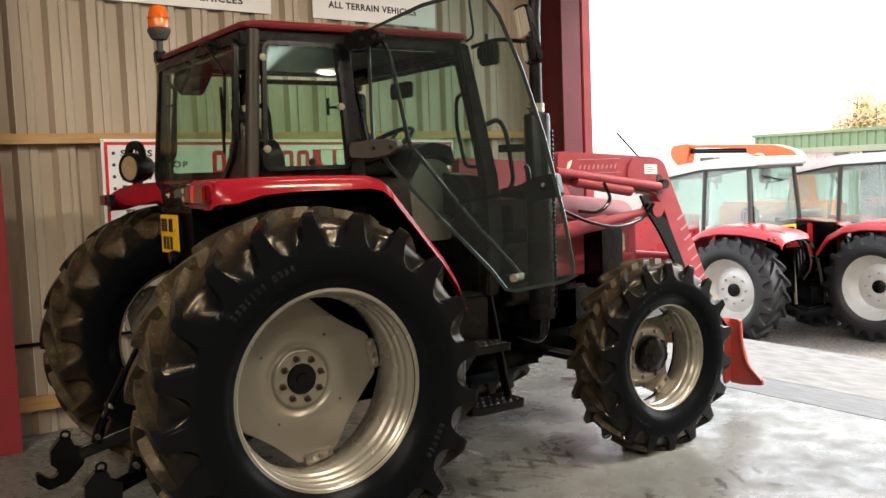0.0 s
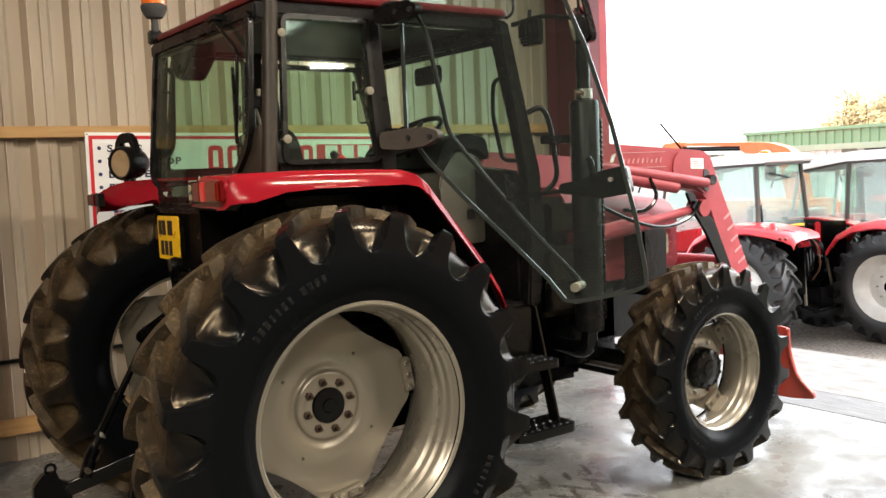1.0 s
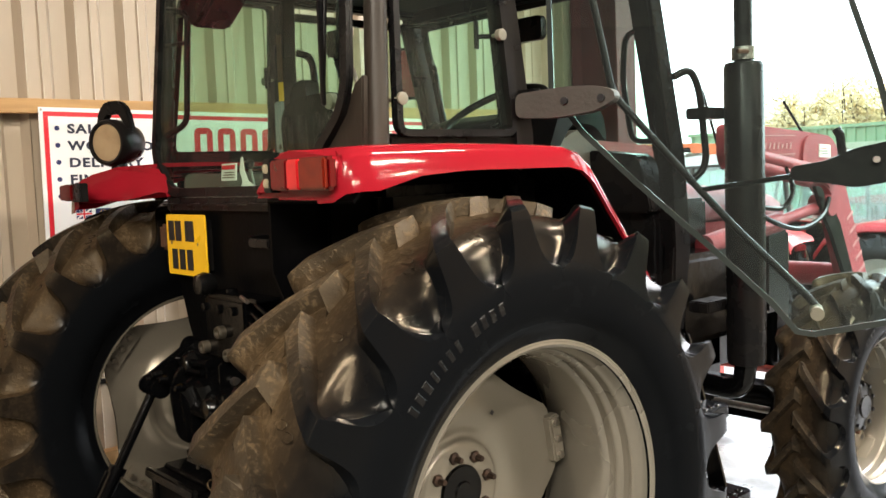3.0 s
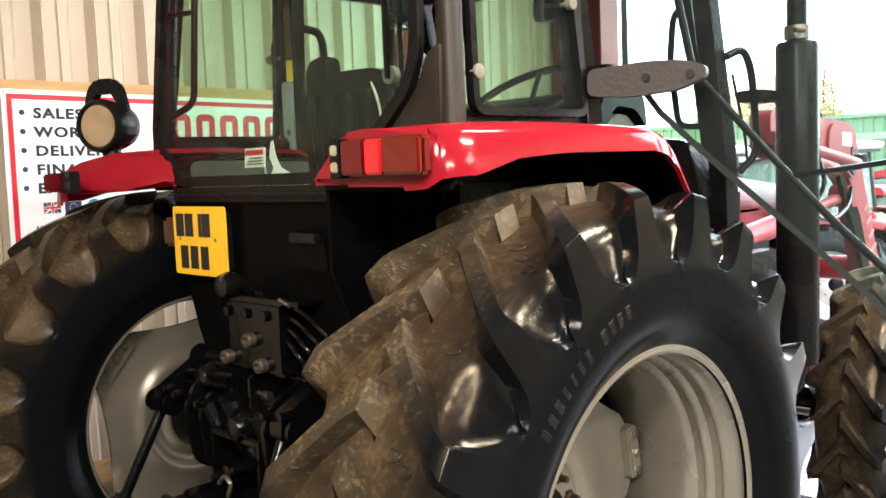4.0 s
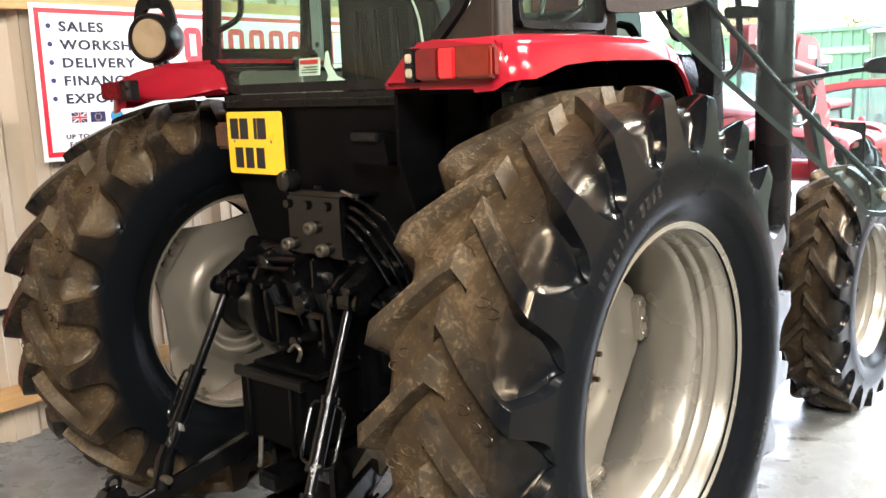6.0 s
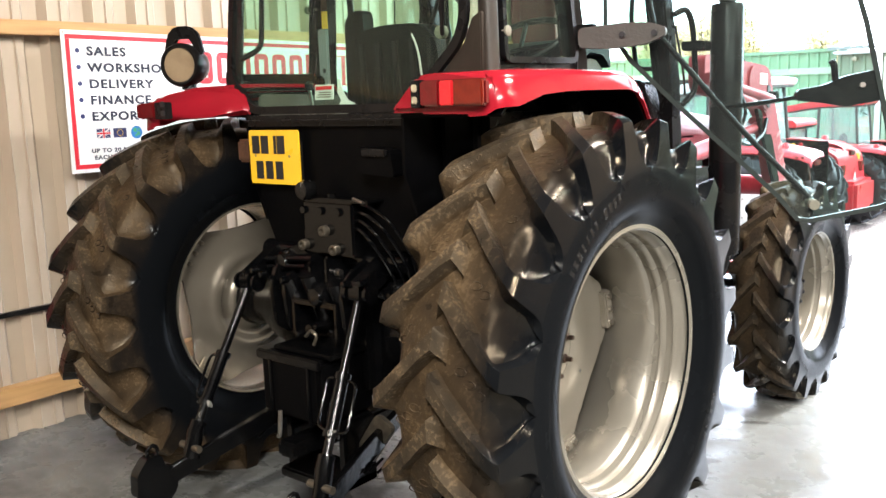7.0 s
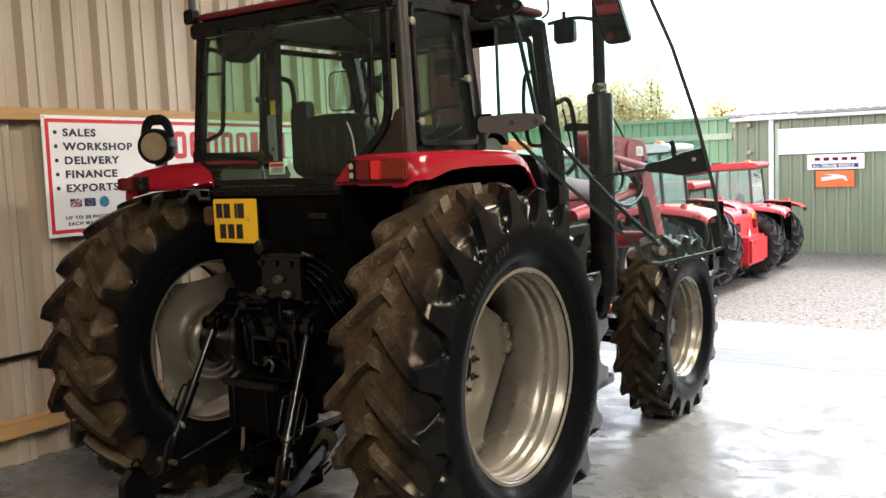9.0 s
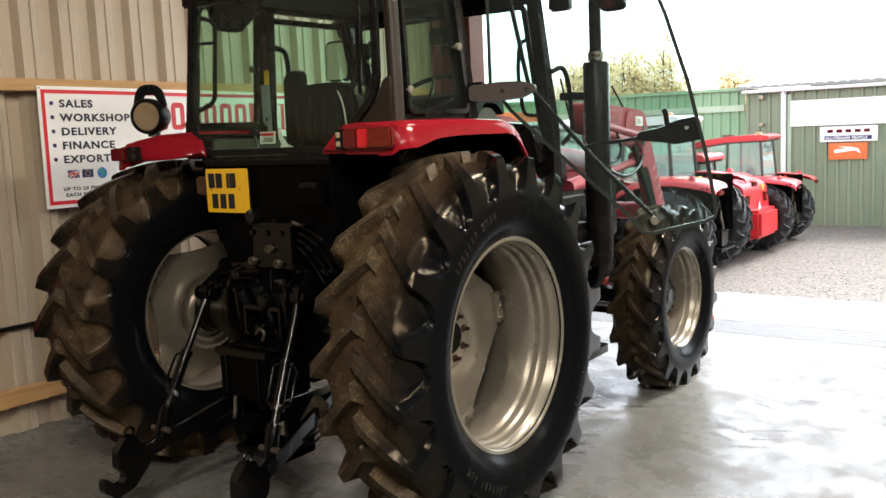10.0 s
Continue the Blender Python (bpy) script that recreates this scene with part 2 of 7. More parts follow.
def tread_material(name, out, half, r0, ro, dirt=1.0):
    """Rubber with dried mud on the tread. The mud thins out towards the outer shoulder (out: +1 or -1 along y) and stops at the side wall below r0."""
    m = bpy.data.materials.new(name)
    m.use_nodes = True
    nt = m.node_tree
    b, n, k = nt.nodes["Principled BSDF"], nt.nodes.new, nt.links.new

    def calc(op, a, c=None, d=None):
        node = n("ShaderNodeMath")
        node.operation = op
        for i, v in enumerate((a, c, d)):
            if v is None:
                continue
            if isinstance(v, (int, float)):
                node.inputs[i].default_value = v
            else:
                k(v, node.inputs[i])
        return node.outputs[0]

    def span(v, lo, hi, a=0.0, c=1.0):
        node = n("ShaderNodeMapRange")
        for key, val in (("From Min", lo), ("From Max", hi), ("To Min", a), ("To Max", c)):
            node.inputs[key].default_value = val
        k(v, node.inputs["Value"])
        return node.outputs[0]

    co, sep = n("ShaderNodeTexCoord"), n("ShaderNodeSeparateXYZ")
    k(co.outputs["Object"], sep.inputs[0])
    radius = calc("SQRT", calc("ADD", calc("MULTIPLY", sep.outputs[0], sep.outputs[0]), calc("MULTIPLY", sep.outputs[2], sep.outputs[2])))
    noises = []
    for scale, detail in ((6.0, 6), (85.0, 5), (24.0, 7)):
        t = n("ShaderNodeTexNoise")
        t.inputs["Scale"].default_value, t.inputs["Detail"].default_value = scale, detail
        k(co.outputs["Object"], t.inputs["Vector"])
        noises.append(t.outputs[0])
    wobble = calc("MULTIPLY_ADD", noises[0], 0.5 * half, -0.25 * half)
    lateral = calc("ADD", calc("MULTIPLY", sep.outputs[1], float(out)), wobble)
    tread = span(calc("ADD", radius, calc("MULTIPLY", wobble, 0.6)), r0, r0 + 0.05)
    face = span(calc("ABSOLUTE", sep.outputs[1]), 0.885 * half, 0.92 * half, 1.0, 0.22)
    where = calc("MULTIPLY", calc("MULTIPLY", span(lateral, 0.1 * half, 0.78 * half, 1.0, 0.0), tread), face)
    lug = span(radius, 0.952 * ro, 0.966 * ro)
    clay = n("ShaderNodeMix")  # brown film on the carcass, greyer on the worn lugs
    clay.data_type = "RGBA"
    clay.inputs["A"].default_value, clay.inputs["B"].default_value = (0.05, 0.0325, 0.016, 1), (0.048, 0.035, 0.021, 1)
    k(lug, clay.inputs["Factor"])
    cover = calc("MULTIPLY", calc("MULTIPLY", where, span(calc("MULTIPLY_ADD", noises[2], 0.35, noises[0]), 0.42, 0.86, 0.25, 1.0)), dirt)
    film = n("ShaderNodeMix")
    film.data_type = "RGBA"
    film.inputs["A"].default_value = (0.0036, 0.0041, 0.0049, 1)
    k(cover, film.inputs["Factor"]), k(clay.outputs["Result"], film.inputs["B"])
    crust = calc("MULTIPLY", span(calc("ADD", calc("MULTIPLY", noises[0], 0.6), calc("MULTIPLY_ADD", noises[2], 0.4, noises[1])), 1.04, 1.22), span(lug, 0.0, 1.0, 0.45, 0.8))
    mud = calc("MULTIPLY", calc("MULTIPLY", where, crust), dirt)
    mix = n("ShaderNodeMix")
    mix.data_type = "RGBA"
    mix.inputs["B"].default_value = (0.115, 0.08, 0.045, 1)
    k(mud, mix.inputs["Factor"]), k(film.outputs["Result"], mix.inputs["A"])
    k(mix.outputs["Result"], b.inputs["Base Color"])
    wall = span(radius, r0 - 0.02, r0 + 0.04, 0.08, 0.0)
    k(calc("ADD", calc("MULTIPLY_ADD", cover, 0.42, wall), span(noises[0], 0.3, 0.7, 0.12, 0.22)), b.inputs["Roughness"])
    k(calc("MULTIPLY", span(radius, r0, r0 + 0.04, 0.05, 0.22), span(face, 0.22, 1.0, 0.45, 1.0)), b.inputs["Specular IOR Level"])
    gloss = n("ShaderNodeMix")  # gloss tinted warm on tread, cool on side wall, for lamps and daylight
    gloss.data_type = "RGBA"
    gloss.inputs["A"].default_value, gloss.inputs["B"].default_value = (0.9, 0.97, 1.0, 1), (1.0, 0.82, 0.58, 1)
    k(tread, gloss.inputs["Factor"]), k(gloss.outputs["Result"], b.inputs["Specular Tint"])
    bp = n("ShaderNodeBump")
    bp.inputs["Distance"].default_value = 0.005
    k(span(where, 0.0, 1.0, 0.1, 0.7), bp.inputs["Strength"])
    k(calc("ADD", calc("MULTIPLY_ADD", noises[2], 1.2, calc("MULTIPLY", noises[1], 0.35)), calc("MULTIPLY", mud, 0.4)), bp.inputs["Height"])
    k(bp.outputs[0], b.inputs["Normal"])
    return m


def concrete_material():
    """Power-floated concrete, damp and worn: broad pale patches, dark smears, low gloss."""
    m = bpy.data.materials.new("worn_concrete")
    m.use_nodes = True
    nt = m.node_tree
    b, n, k = nt.nodes["Principled BSDF"], nt.nodes.new, nt.links.new
    co = n("ShaderNodeTexCoord")
    tex = []
    for scale, detail, st in ((0.9, 10, (1, 1, 1)), (4.5, 12, (1.2, 1, 1)), (60, 4, (1, 1, 1)), (13, 10, (1.3, 0.55, 1))):
        mp, t = n("ShaderNodeMapping"), n("ShaderNodeTexNoise")
        mp.inputs["Scale"].default_value = st
        t.inputs["Scale"].default_value, t.inputs["Detail"].default_value, t.inputs["Roughness"].default_value = scale, detail, 0.66
        k(co.outputs["Object"], mp.inputs["Vector"]), k(mp.outputs[0], t.inputs["Vector"])
        tex.append(t)
    mr = n("ShaderNodeMapRange")
    mr.inputs["From Min"].default_value, mr.inputs["From Max"].default_value = 0.35, 0.7
    k(tex[0].outputs[0], mr.inputs["Value"])
    m1 = n("ShaderNodeMix")
    m1.data_type = "RGBA"
    m1.inputs["A"].default_value, m1.inputs["B"].default_value = (0.096, 0.099, 0.094, 1), (0.182, 0.187, 0.178, 1)
    k(mr.outputs[0], m1.inputs["Factor"])
    mr2 = n("ShaderNodeMapRange")
    mr2.inputs["From Min"].default_value, mr2.inputs["From Max"].default_value, mr2.inputs["To Max"].default_value = 0.47, 0.64, 0.85
    k(tex[1].outputs[0], mr2.inputs["Value"])
    m2 = n("ShaderNodeMix")
    m2.data_type = "RGBA"
    m2.inputs["B"].default_value = (0.085, 0.082, 0.075, 1)
    k(mr2.outputs[0], m2.inputs["Factor"]), k(m1.outputs["Result"], m2.inputs["A"])
    scuff, m3 = n("ShaderNodeMapRange"), n("ShaderNodeMix")
    scuff.inputs["From Min"].default_value, scuff.inputs["From Max"].default_value, scuff.inputs["To Max"].default_value = 0.5, 0.66, 0.65
    m3.data_type = "RGBA"
    m3.inputs["B"].default_value = (0.07, 0.068, 0.062, 1)
    k(tex[3].outputs[0], scuff.inputs["Value"]), k(scuff.outputs[0], m3.inputs["Factor"]), k(m2.outputs["Result"], m3.inputs["A"])
    k(m3.outputs["Result"], b.inputs["Base Color"])
    rr = n("ShaderNodeMapRange")
    rr.inputs["From Min"].default_value, rr.inputs["From Max"].default_value = 0.35, 0.65
    rr.inputs["To Min"].default_value, rr.inputs["To Max"].default_value = 0.1, 0.55
    k(tex[1].outputs[0], rr.inputs["Value"]), k(rr.outputs[0], b.inputs["Roughness"])
    bp = n("ShaderNodeBump")
    bp.inputs["Strength"].default_value, bp.inputs["Distance"].default_value = 0.12, 0.01
    k(tex[2].outputs[0], bp.inputs["Height"]), k(bp.outputs[0], b.inputs["Normal"])
    return m


def damp_material():
    """A thin damp film: darkens what lies under it, unevenly."""
    m = bpy.data.materials.new("damp_film")
    m.use_nodes = True
    nt = m.node_tree
    b, n, k = nt.nodes["Principled BSDF"], nt.nodes.new, nt.links.new
    b.inputs["Base Color"].default_value = (0.05, 0.045, 0.04, 1)
    b.inputs["Roughness"].default_value = 0.3
    co, t, r = n("ShaderNodeTexCoord"), n("ShaderNodeTexNoise"), n("ShaderNodeMapRange")
    t.inputs["Scale"].default_value, t.inputs["Detail"].default_value = 30, 6
    r.inputs["From Min"].default_value, r.inputs["From Max"].default_value, r.inputs["To Max"].default_value = 0.3, 0.6, 0.85
    k(co.outputs["Object"], t.inputs["Vector"]), k(t.outputs[0], r.inputs["Value"]), k(r.outputs[0], b.inputs["Alpha"])
    return m


ROUGH_CONCRETE = material("brushed_concrete", (0.13, 0.135, 0.14), 0.6, tint=(0.07, 0.072, 0.075), scale=14, amount=0.9, stretch=(3.5, 0.3, 1), bump=0.3, bump_scale=50)
PALE_CONCRETE = material("pale_concrete", (0.175, 0.17, 0.162), 0.65, tint=(0.11, 0.106, 0.1), scale=9, amount=0.9, stretch=(1.6, 0.5, 1), bump=0.2, bump_scale=60)
DAMP = damp_material()
CONCRETE = concrete_material()
TREAD_RIGHT, TREAD_LEFT = tread_material("muddy_tread_right", -1, 0.235, 0.6, 0.785), tread_material("muddy_tread_left", 1, 0.235, 0.61, 0.785, 1.0)
TREAD_FRONT_RIGHT, TREAD_FRONT_LEFT = tread_material("muddy_front_tread_right", -1, 0.155, 0.43, 0.565, 0.6), tread_material("muddy_front_tread_left", 1, 0.155, 0.43, 0.565, 0.6)
GRAVEL = material("wet_gravel", (0.19, 0.165, 0.14), 0.75, tint=(0.055, 0.045, 0.036), scale=22, amount=0.9, detail=10, bump=1.0, bump_scale=26)


# ---- building blocks ----
def part(name, bm, mat, parent=None, label="", smooth=40):
    """Links a bmesh as one mesh object, under its thing."""
    me = bpy.data.meshes.new(name)
    bmesh.ops.recalc_face_normals(bm, faces=bm.faces)
    bm.to_mesh(me)
    bm.free()
    for m in mat if isinstance(mat, (list, tuple)) else [mat]:
        me.materials.append(m)
    if smooth:
        me.polygons.foreach_set("use_smooth", [True] * len(me.polygons))
        me.set_sharp_from_angle(angle=radians(smooth))
    ob = new(name, me)
    ob.parent = parent
    if label:
        ob["label"] = label
    return ob


def thing(name, at, label, category, group="", kind="", rz=0):
    ob = new(name)
    ob.matrix_basis = pose(*at, 0, 0, rz)
    return tagged(ob, label, category, group, kind)


def box(*boxes, bevel=0.006):
    """Bevelled boxes as (x0, x1, y0, y1, z0, z1)."""
    bm = bmesh.new()
    for x0, x1, y0, y1, z0, z1 in boxes:
        r = bmesh.ops.create_cube(bm, size=1)
        vs = r["verts"]
        bmesh.ops.scale(bm, verts=vs, vec=(x1 - x0, y1 - y0, z1 - z0))
        bmesh.ops.translate(bm, verts=vs, vec=((x0 + x1) / 2, (y0 + y1) / 2, (z0 + z1) / 2))
    if bevel:
        bmesh.ops.bevel(bm, geom=bm.edges[:], offset=bevel, segments=2, affect="EDGES", clamp_overlap=True)
    return bm


def tube(pts, r, seg=10, bm=None, ends=None):
    """A round bar along the points; ends: its radius at the last point, if it tapers."""
    bm = bm or bmesh.new()
    pts = [Vector(p) for p in pts]
    rings, up = [], Vector((0.13, 0.29, 0.95))
    for i, p in enumerate(pts):
        a = (p - pts[i - 1]).normalized() if i else None
        b = (pts[i + 1] - p).normalized() if i < len(pts) - 1 else None
        d = ((a or b) + (b or a)).normalized()
        u = d.cross(up)
        if u.length < 0.05:
            u = d.cross(Vector((1, 0, 0)))
        u.normalize()
        v = d.cross(u)
        rad = r if ends is None else r + (ends - r) * i / (len(pts) - 1)
        rings.append([bm.verts.new(p + rad * (math.cos(t) * u + math.sin(t) * v)) for t in (2 * math.pi * k / seg for k in range(seg))])
    for a, b in zip(rings, rings[1:]):
        for k in range(seg):
            bm.faces.new((a[k], a[(k + 1) % seg], b[(k + 1) % seg], b[k]))
    bm.faces.new(rings[0][::-1])
    bm.faces.new(rings[-1])
    return bm


def bend(pts, n=5, r=0.05):
    """The points with their inner corners rounded."""
    pts = [Vector(p) for p in pts]
    out = [pts[0]]
    for a, b, c in zip(pts, pts[1:], pts[2:]):
        p = b + (a - b).normalized() * min(r, (a - b).length / 2.1)
        q = b + (c - b).normalized() * min(r, (c - b).length / 2.1)
        for i in range(n + 1):
            t = i / n
            out.append((1 - t) ** 2 * p + 2 * t * (1 - t) * b + t * t * q)
    return out + [pts[-1]]


def lathe(profile, seg=48, bm=None, at=(0, 0, 0), axis="y"):
    """Turns a profile of (along the axis, radius) round its axis."""
    bm = bm or bmesh.new()
    rings = []
    for u, r in profile:
        ring = []
        for k in range(seg):
            c, s = r * math.cos(2 * math.pi * k / seg), r * math.sin(2 * math.pi * k / seg)
            p = {"x": (u, c, s), "y": (c, u, s), "z": (c, s, u)}[axis]
            ring.append(bm.verts.new((p[0] + at[0], p[1] + at[1], p[2] + at[2])))
        rings.append(ring)
    for a, b in zip(rings, rings[1:]):
        for k in range(seg):
            bm.faces.new((a[k], a[(k + 1) % seg], b[(k + 1) % seg], b[k]))
    for ring, (u, r) in ((rings[0], profile[0]), (rings[-1], profile[-1])):
        if r > 1e-6 and profile[0] != profile[-1]:
            bm.faces.new(ring)
    bmesh.ops.remove_doubles(bm, verts=bm.verts[:], dist=1e-5)
    return bm


def slab(outline, thick, to3, bevel=0.0, bm=None):
    """A plate: a flat outline of (a, b), thick deep, laid in space by to3(a, b, depth)."""
    own = bm is None
    bm = bm or bmesh.new()
    f = [bm.verts.new(to3(a, b, 0)) for a, b in outline]
    g = [bm.verts.new(to3(a, b, thick)) for a, b in outline]
    bm.faces.new(f)
    bm.faces.new(g[::-1])
    for i in range(len(f)):
        j = (i + 1) % len(f)
        bm.faces.new((f[i], g[i], g[j], f[j]))
    if bevel and own:
        bmesh.ops.bevel(bm, geom=bm.edges[:], offset=bevel, segments=2, affect="EDGES", clamp_overlap=True)
    return bm


def side(y):
    """Lays a plate's outline (x, z) upright, facing along y."""
    return lambda a, b, d: (a, y + d, b)


def across(x):
    """Lays a plate's outline (y, z) upright, facing along x."""
    return lambda a, b, d: (x + d, a, b)


def lettering(text, size, m, mat, parent, name="lettering", align="LEFT", wide=1.0, heavy=0.034, spaced=1.15, split=False):
    """Words in the built-in font, as a thin mesh, or as one mesh a letter."""
    cu = bpy.data.curves.new(name, "FONT")
    cu.body, cu.size, cu.align_x, cu.extrude, cu.resolution_u = text, size, align, 0.0008, 3
    cu.offset = heavy * size
    cu.space_character = spaced
    tmp = bpy.data.objects.new(name, cu)
    me = bpy.data.meshes.new_from_object(tmp)
    bpy.data.objects.remove(tmp)
    me.transform(m @ Matrix.Diagonal((wide, 1, 1, 1)))
    if not split:
        me.materials.append(mat)
        ob = new(name, me)
        ob.parent = parent
        ob["kind"] = "stuff"
        return ob
    bm = bmesh.new()
    bm.from_mesh(me)
    left = set(bm.faces)
    while left:
        island, todo = set(), [next(iter(left))]
        while todo:
            f = todo.pop()
            if f in left:
                left.discard(f)
                island.add(f)
                todo += [g for e in f.edges for g in e.link_faces if g in left]
        one, made = bmesh.new(), {}
        for f in sorted(island, key=lambda f: f.index):
            for v in f.verts:
                if v not in made:
                    made[v] = one.verts.new(v.co)
            one.faces.new([made[v] for v in f.verts])
        part("letter", one, mat, parent, smooth=0)
    bm.free()


# ---- the building ----
WALL_Y = 6.5
PITCH = 0.245


def corrugated(x0, x1, z0, z1, depth, pitch=PITCH, phase=0.0, back=0.0, shape=((0.0, 0), (0.42, 0), (0.5, 1), (0.92, 1), (1.0, 0))):
    """A trapezoidal sheet that runs along x, upright, with its ribs to -y and a real thickness."""
    bm = bmesh.new()
    xs = []
    k = math.floor((x0 - phase) / pitch)
    while phase + k * pitch < x1:
        for a, h in shape[:-1]:
            x = phase + (k + a) * pitch
            if x0 <= x <= x1:
                xs.append((x, h))
        k += 1
    fr = [(bm.verts.new((x, back - h * depth, z0)), bm.verts.new((x, back - h * depth, z1))) for x, h in xs]
    bk = [(bm.verts.new((x, back - h * depth + 0.004, z0)), bm.verts.new((x, back - h * depth + 0.004, z1))) for x, h in xs]
    for rows in (fr, bk):
        for (a, b), (c, d) in zip(rows, rows[1:]):
            bm.faces.new((a, c, d, b))
    return bm


def place(ob, label, category, kind="structure"):
    return tagged(ob, label, category, kind=kind)


# inner skin of the long wall: ribs 32 mm deep
SHEET = ((0.0, 0), (0.03, 0.25), (0.06, 0), (0.3, 0), (0.33, 0.25), (0.36, 0), (0.5, 0), (0.6, -1), (0.9, -1), (1.0, 0))
place(part("wall_north", corrugated(-18.0, 5.72, 0.0, 5.2, 0.034, phase=1.515, back=WALL_Y, shape=SHEET), CLAD, smooth=0),
      "cream profiled metal cladding sheets with deep ribs", "wall")
for z0, z1, n in ((1.947, 2.016, "upper"), (0.176, 0.266, "lower")):
    place(part("wall_rail", box((-18.0, 5.7, WALL_Y - 0.072, WALL_Y - 0.002, z0, z1), bevel=0.003), TIMBER), "pale sawn pine rail fixed along the cladding", "rail")
place(part("wall_angle", box((-18.0, 5.7, WALL_Y - 0.03, WALL_Y - 0.003, 0.605, 0.628), bevel=0.002), TRIM), "thin dark steel angle along the cladding", "rail")
place(part("ground_beam", box((-18.0, 5.7, WALL_Y + 0.05, WALL_Y + 0.25, -0.3, 0.02), bevel=0.003), CONCRETE), "concrete footing under the cladding", "footing")


def i_column(name, x, y, w, d, z1, label, mat=STEEL_RED):
    bm = box((x - w / 2, x + w / 2, y - d / 2, y - d / 2 + 0.018, 0, z1), (x - w / 2, x + w / 2, y + d / 2 - 0.018, y + d / 2, 0, z1), (x - 0.008, x + 0.008, y - d / 2 + 0.018, y + d / 2 - 0.018, 0, z1), bevel=0.003)
    return place(part(name, bm, mat), label, "column")


i_column("column", 0.77, 6.27, 0.2, 0.3, 5.0, "red oxide painted steel column against the cladding")
i_column("column", 5.5, 6.23, 0.22, 0.42, 5.0, "red steel column beside the doorway, its shade in the colour", SHADED_RED)
# door jamb: a folded red post with two flutes and a bolt strip
place(part("door_jamb", box((5.78, 5.86, 6.36, 6.56, 0, 5.0), (5.86, 5.93, 6.44, 6.56, 0, 5.0), (5.93, 6.04, 6.34, 6.56, 0, 5.0), (6.04, 6.1, 6.4, 6.56, 0, 5.0), bevel=0.008), STEEL_RED), "folded red steel door post", "door post")

# other sides of the building, out of view; two walls dark to cut reflections
place(part("wall_west", box((-18.2, -18.0, -14.0, 6.7, 0, 5.2), bevel=0), WALL_DARK, smooth=0), "unseen end wall, kept dark to cut reflections", "wall")
place(part("wall_south", box((-18.0, 6.1, -14.2, -14.0, 0, 5.2), bevel=0), WALL_DARK, smooth=0), "unseen long wall, kept dark to cut reflections", "wall")
# unseen far jamb and lintel set close and low to hold back daylight
place(part("wall_east", box((5.9, 6.1, -14.0, 2.1, 0, 5.2), (5.9, 6.1, 2.1, 6.3, 3.6, 5.2), bevel=0), CLAD, smooth=0), "cream clad end wall, out of view, its doorway cut to limit daylight", "wall")
RX0, RX1, RY0, RY1 = 5.4, 5.8, -5.4, -2.6  # translucent rooflight
place(part("rooflight", corrugated(RX0 - 0.05, RX1 + 0.05, -RY1 - 0.05, -RY0 + 0.05, 0.03, pitch=0.11), ROOFLIGHT, smooth=0), "daylit translucent ribbed rooflight sheet", "rooflight").matrix_basis = pose(0, 0, 5.24, 90, 0, 0)
skylight = new("rooflight_daylight", bpy.data.lights.new("rooflight_daylight", "AREA"))
skylight.data.shape, skylight.data.size, skylight.data.size_y = "RECTANGLE", RX1 - RX0, RY1 - RY0
skylight.data.energy, skylight.data.color = 34.0, (0.95, 1.0, 0.98)
skylight.matrix_world = pose((RX0 + RX1) / 2, (RY0 + RY1) / 2, 5.33)
place(part("ceiling", box((-18.2, RX0, -14.2, 6.7, 5.2, 5.35), (RX1, 6.1, -14.2, 6.7, 5.2, 5.35), (RX0, RX1, -14.2, RY0, 5.2, 5.35), (RX0, RX1, RY1, 6.7, 5.2, 5.35), bevel=0), CLAD, smooth=0), "pale profiled roof sheets", "ceiling")

# floor slabs, the joint between them, and the yard beyond
place(part("floor", box((-18.2, 5.352, -14.2, 6.75, -0.2, 0.0), bevel=0.004), CONCRETE), "worn damp grey concrete floor slab", "floor")
place(part("threshold_strip", box((5.366, 5.8, -9, 14.0, -0.2, -0.003), bevel=0.006), ROUGH_CONCRETE), "brushed bluish grey concrete strip at the doorway", "threshold")
place(part("apron", box((5.803, 7.0, -9, 14.0, -0.2, -0.005), bevel=0.006), PALE_CONCRETE), "worn pale concrete apron in front of the doorway", "apron")
place(part("joint_filler", box((5.35, 5.368, -14.2, 6.75, -0.2, -0.012), bevel=0), INK), "dark sealed joint between concrete slabs", "joint")


def yard():
    bm = bmesh.new()
    xs = [-400, -60, -19, 6.9, 7.0, 7.6, 8.5, 9.5, 10.5, 11.5, 12.5, 13.5, 16, 19, 24, 32, 60, 150, 400]
    ys = [-400, -100, -40, -20, -10, -5, 0, 2, 4, 6, 8, 10, 14, 20, 40, 100, 400]

    def high(x, y):
        t = min(max((x - 7.0) / 3.6, 0), 1)
        return -0.03 - 0.85 * t + (0.012 * noise.noise((x, y, 0)) if 7.2 < x < 40 else 0)

    v = [[bm.verts.new((x, y, high(x, y) if x > 6.95 else -0.25)) for y in ys] for x in xs]
    for i in range(len(xs) - 1):
        for j in range(len(ys) - 1):
            bm.faces.new((v[i][j], v[i + 1][j], v[i + 1][j + 1], v[i][j + 1]))
    return bm


place(part("ground", yard(), GRAVEL, smooth=60), "wet brown gravel yard", "ground")


def ground_z(x):
    return -0.03 - 0.85 * min(max((x - 7.0) / 3.6, 0), 1)


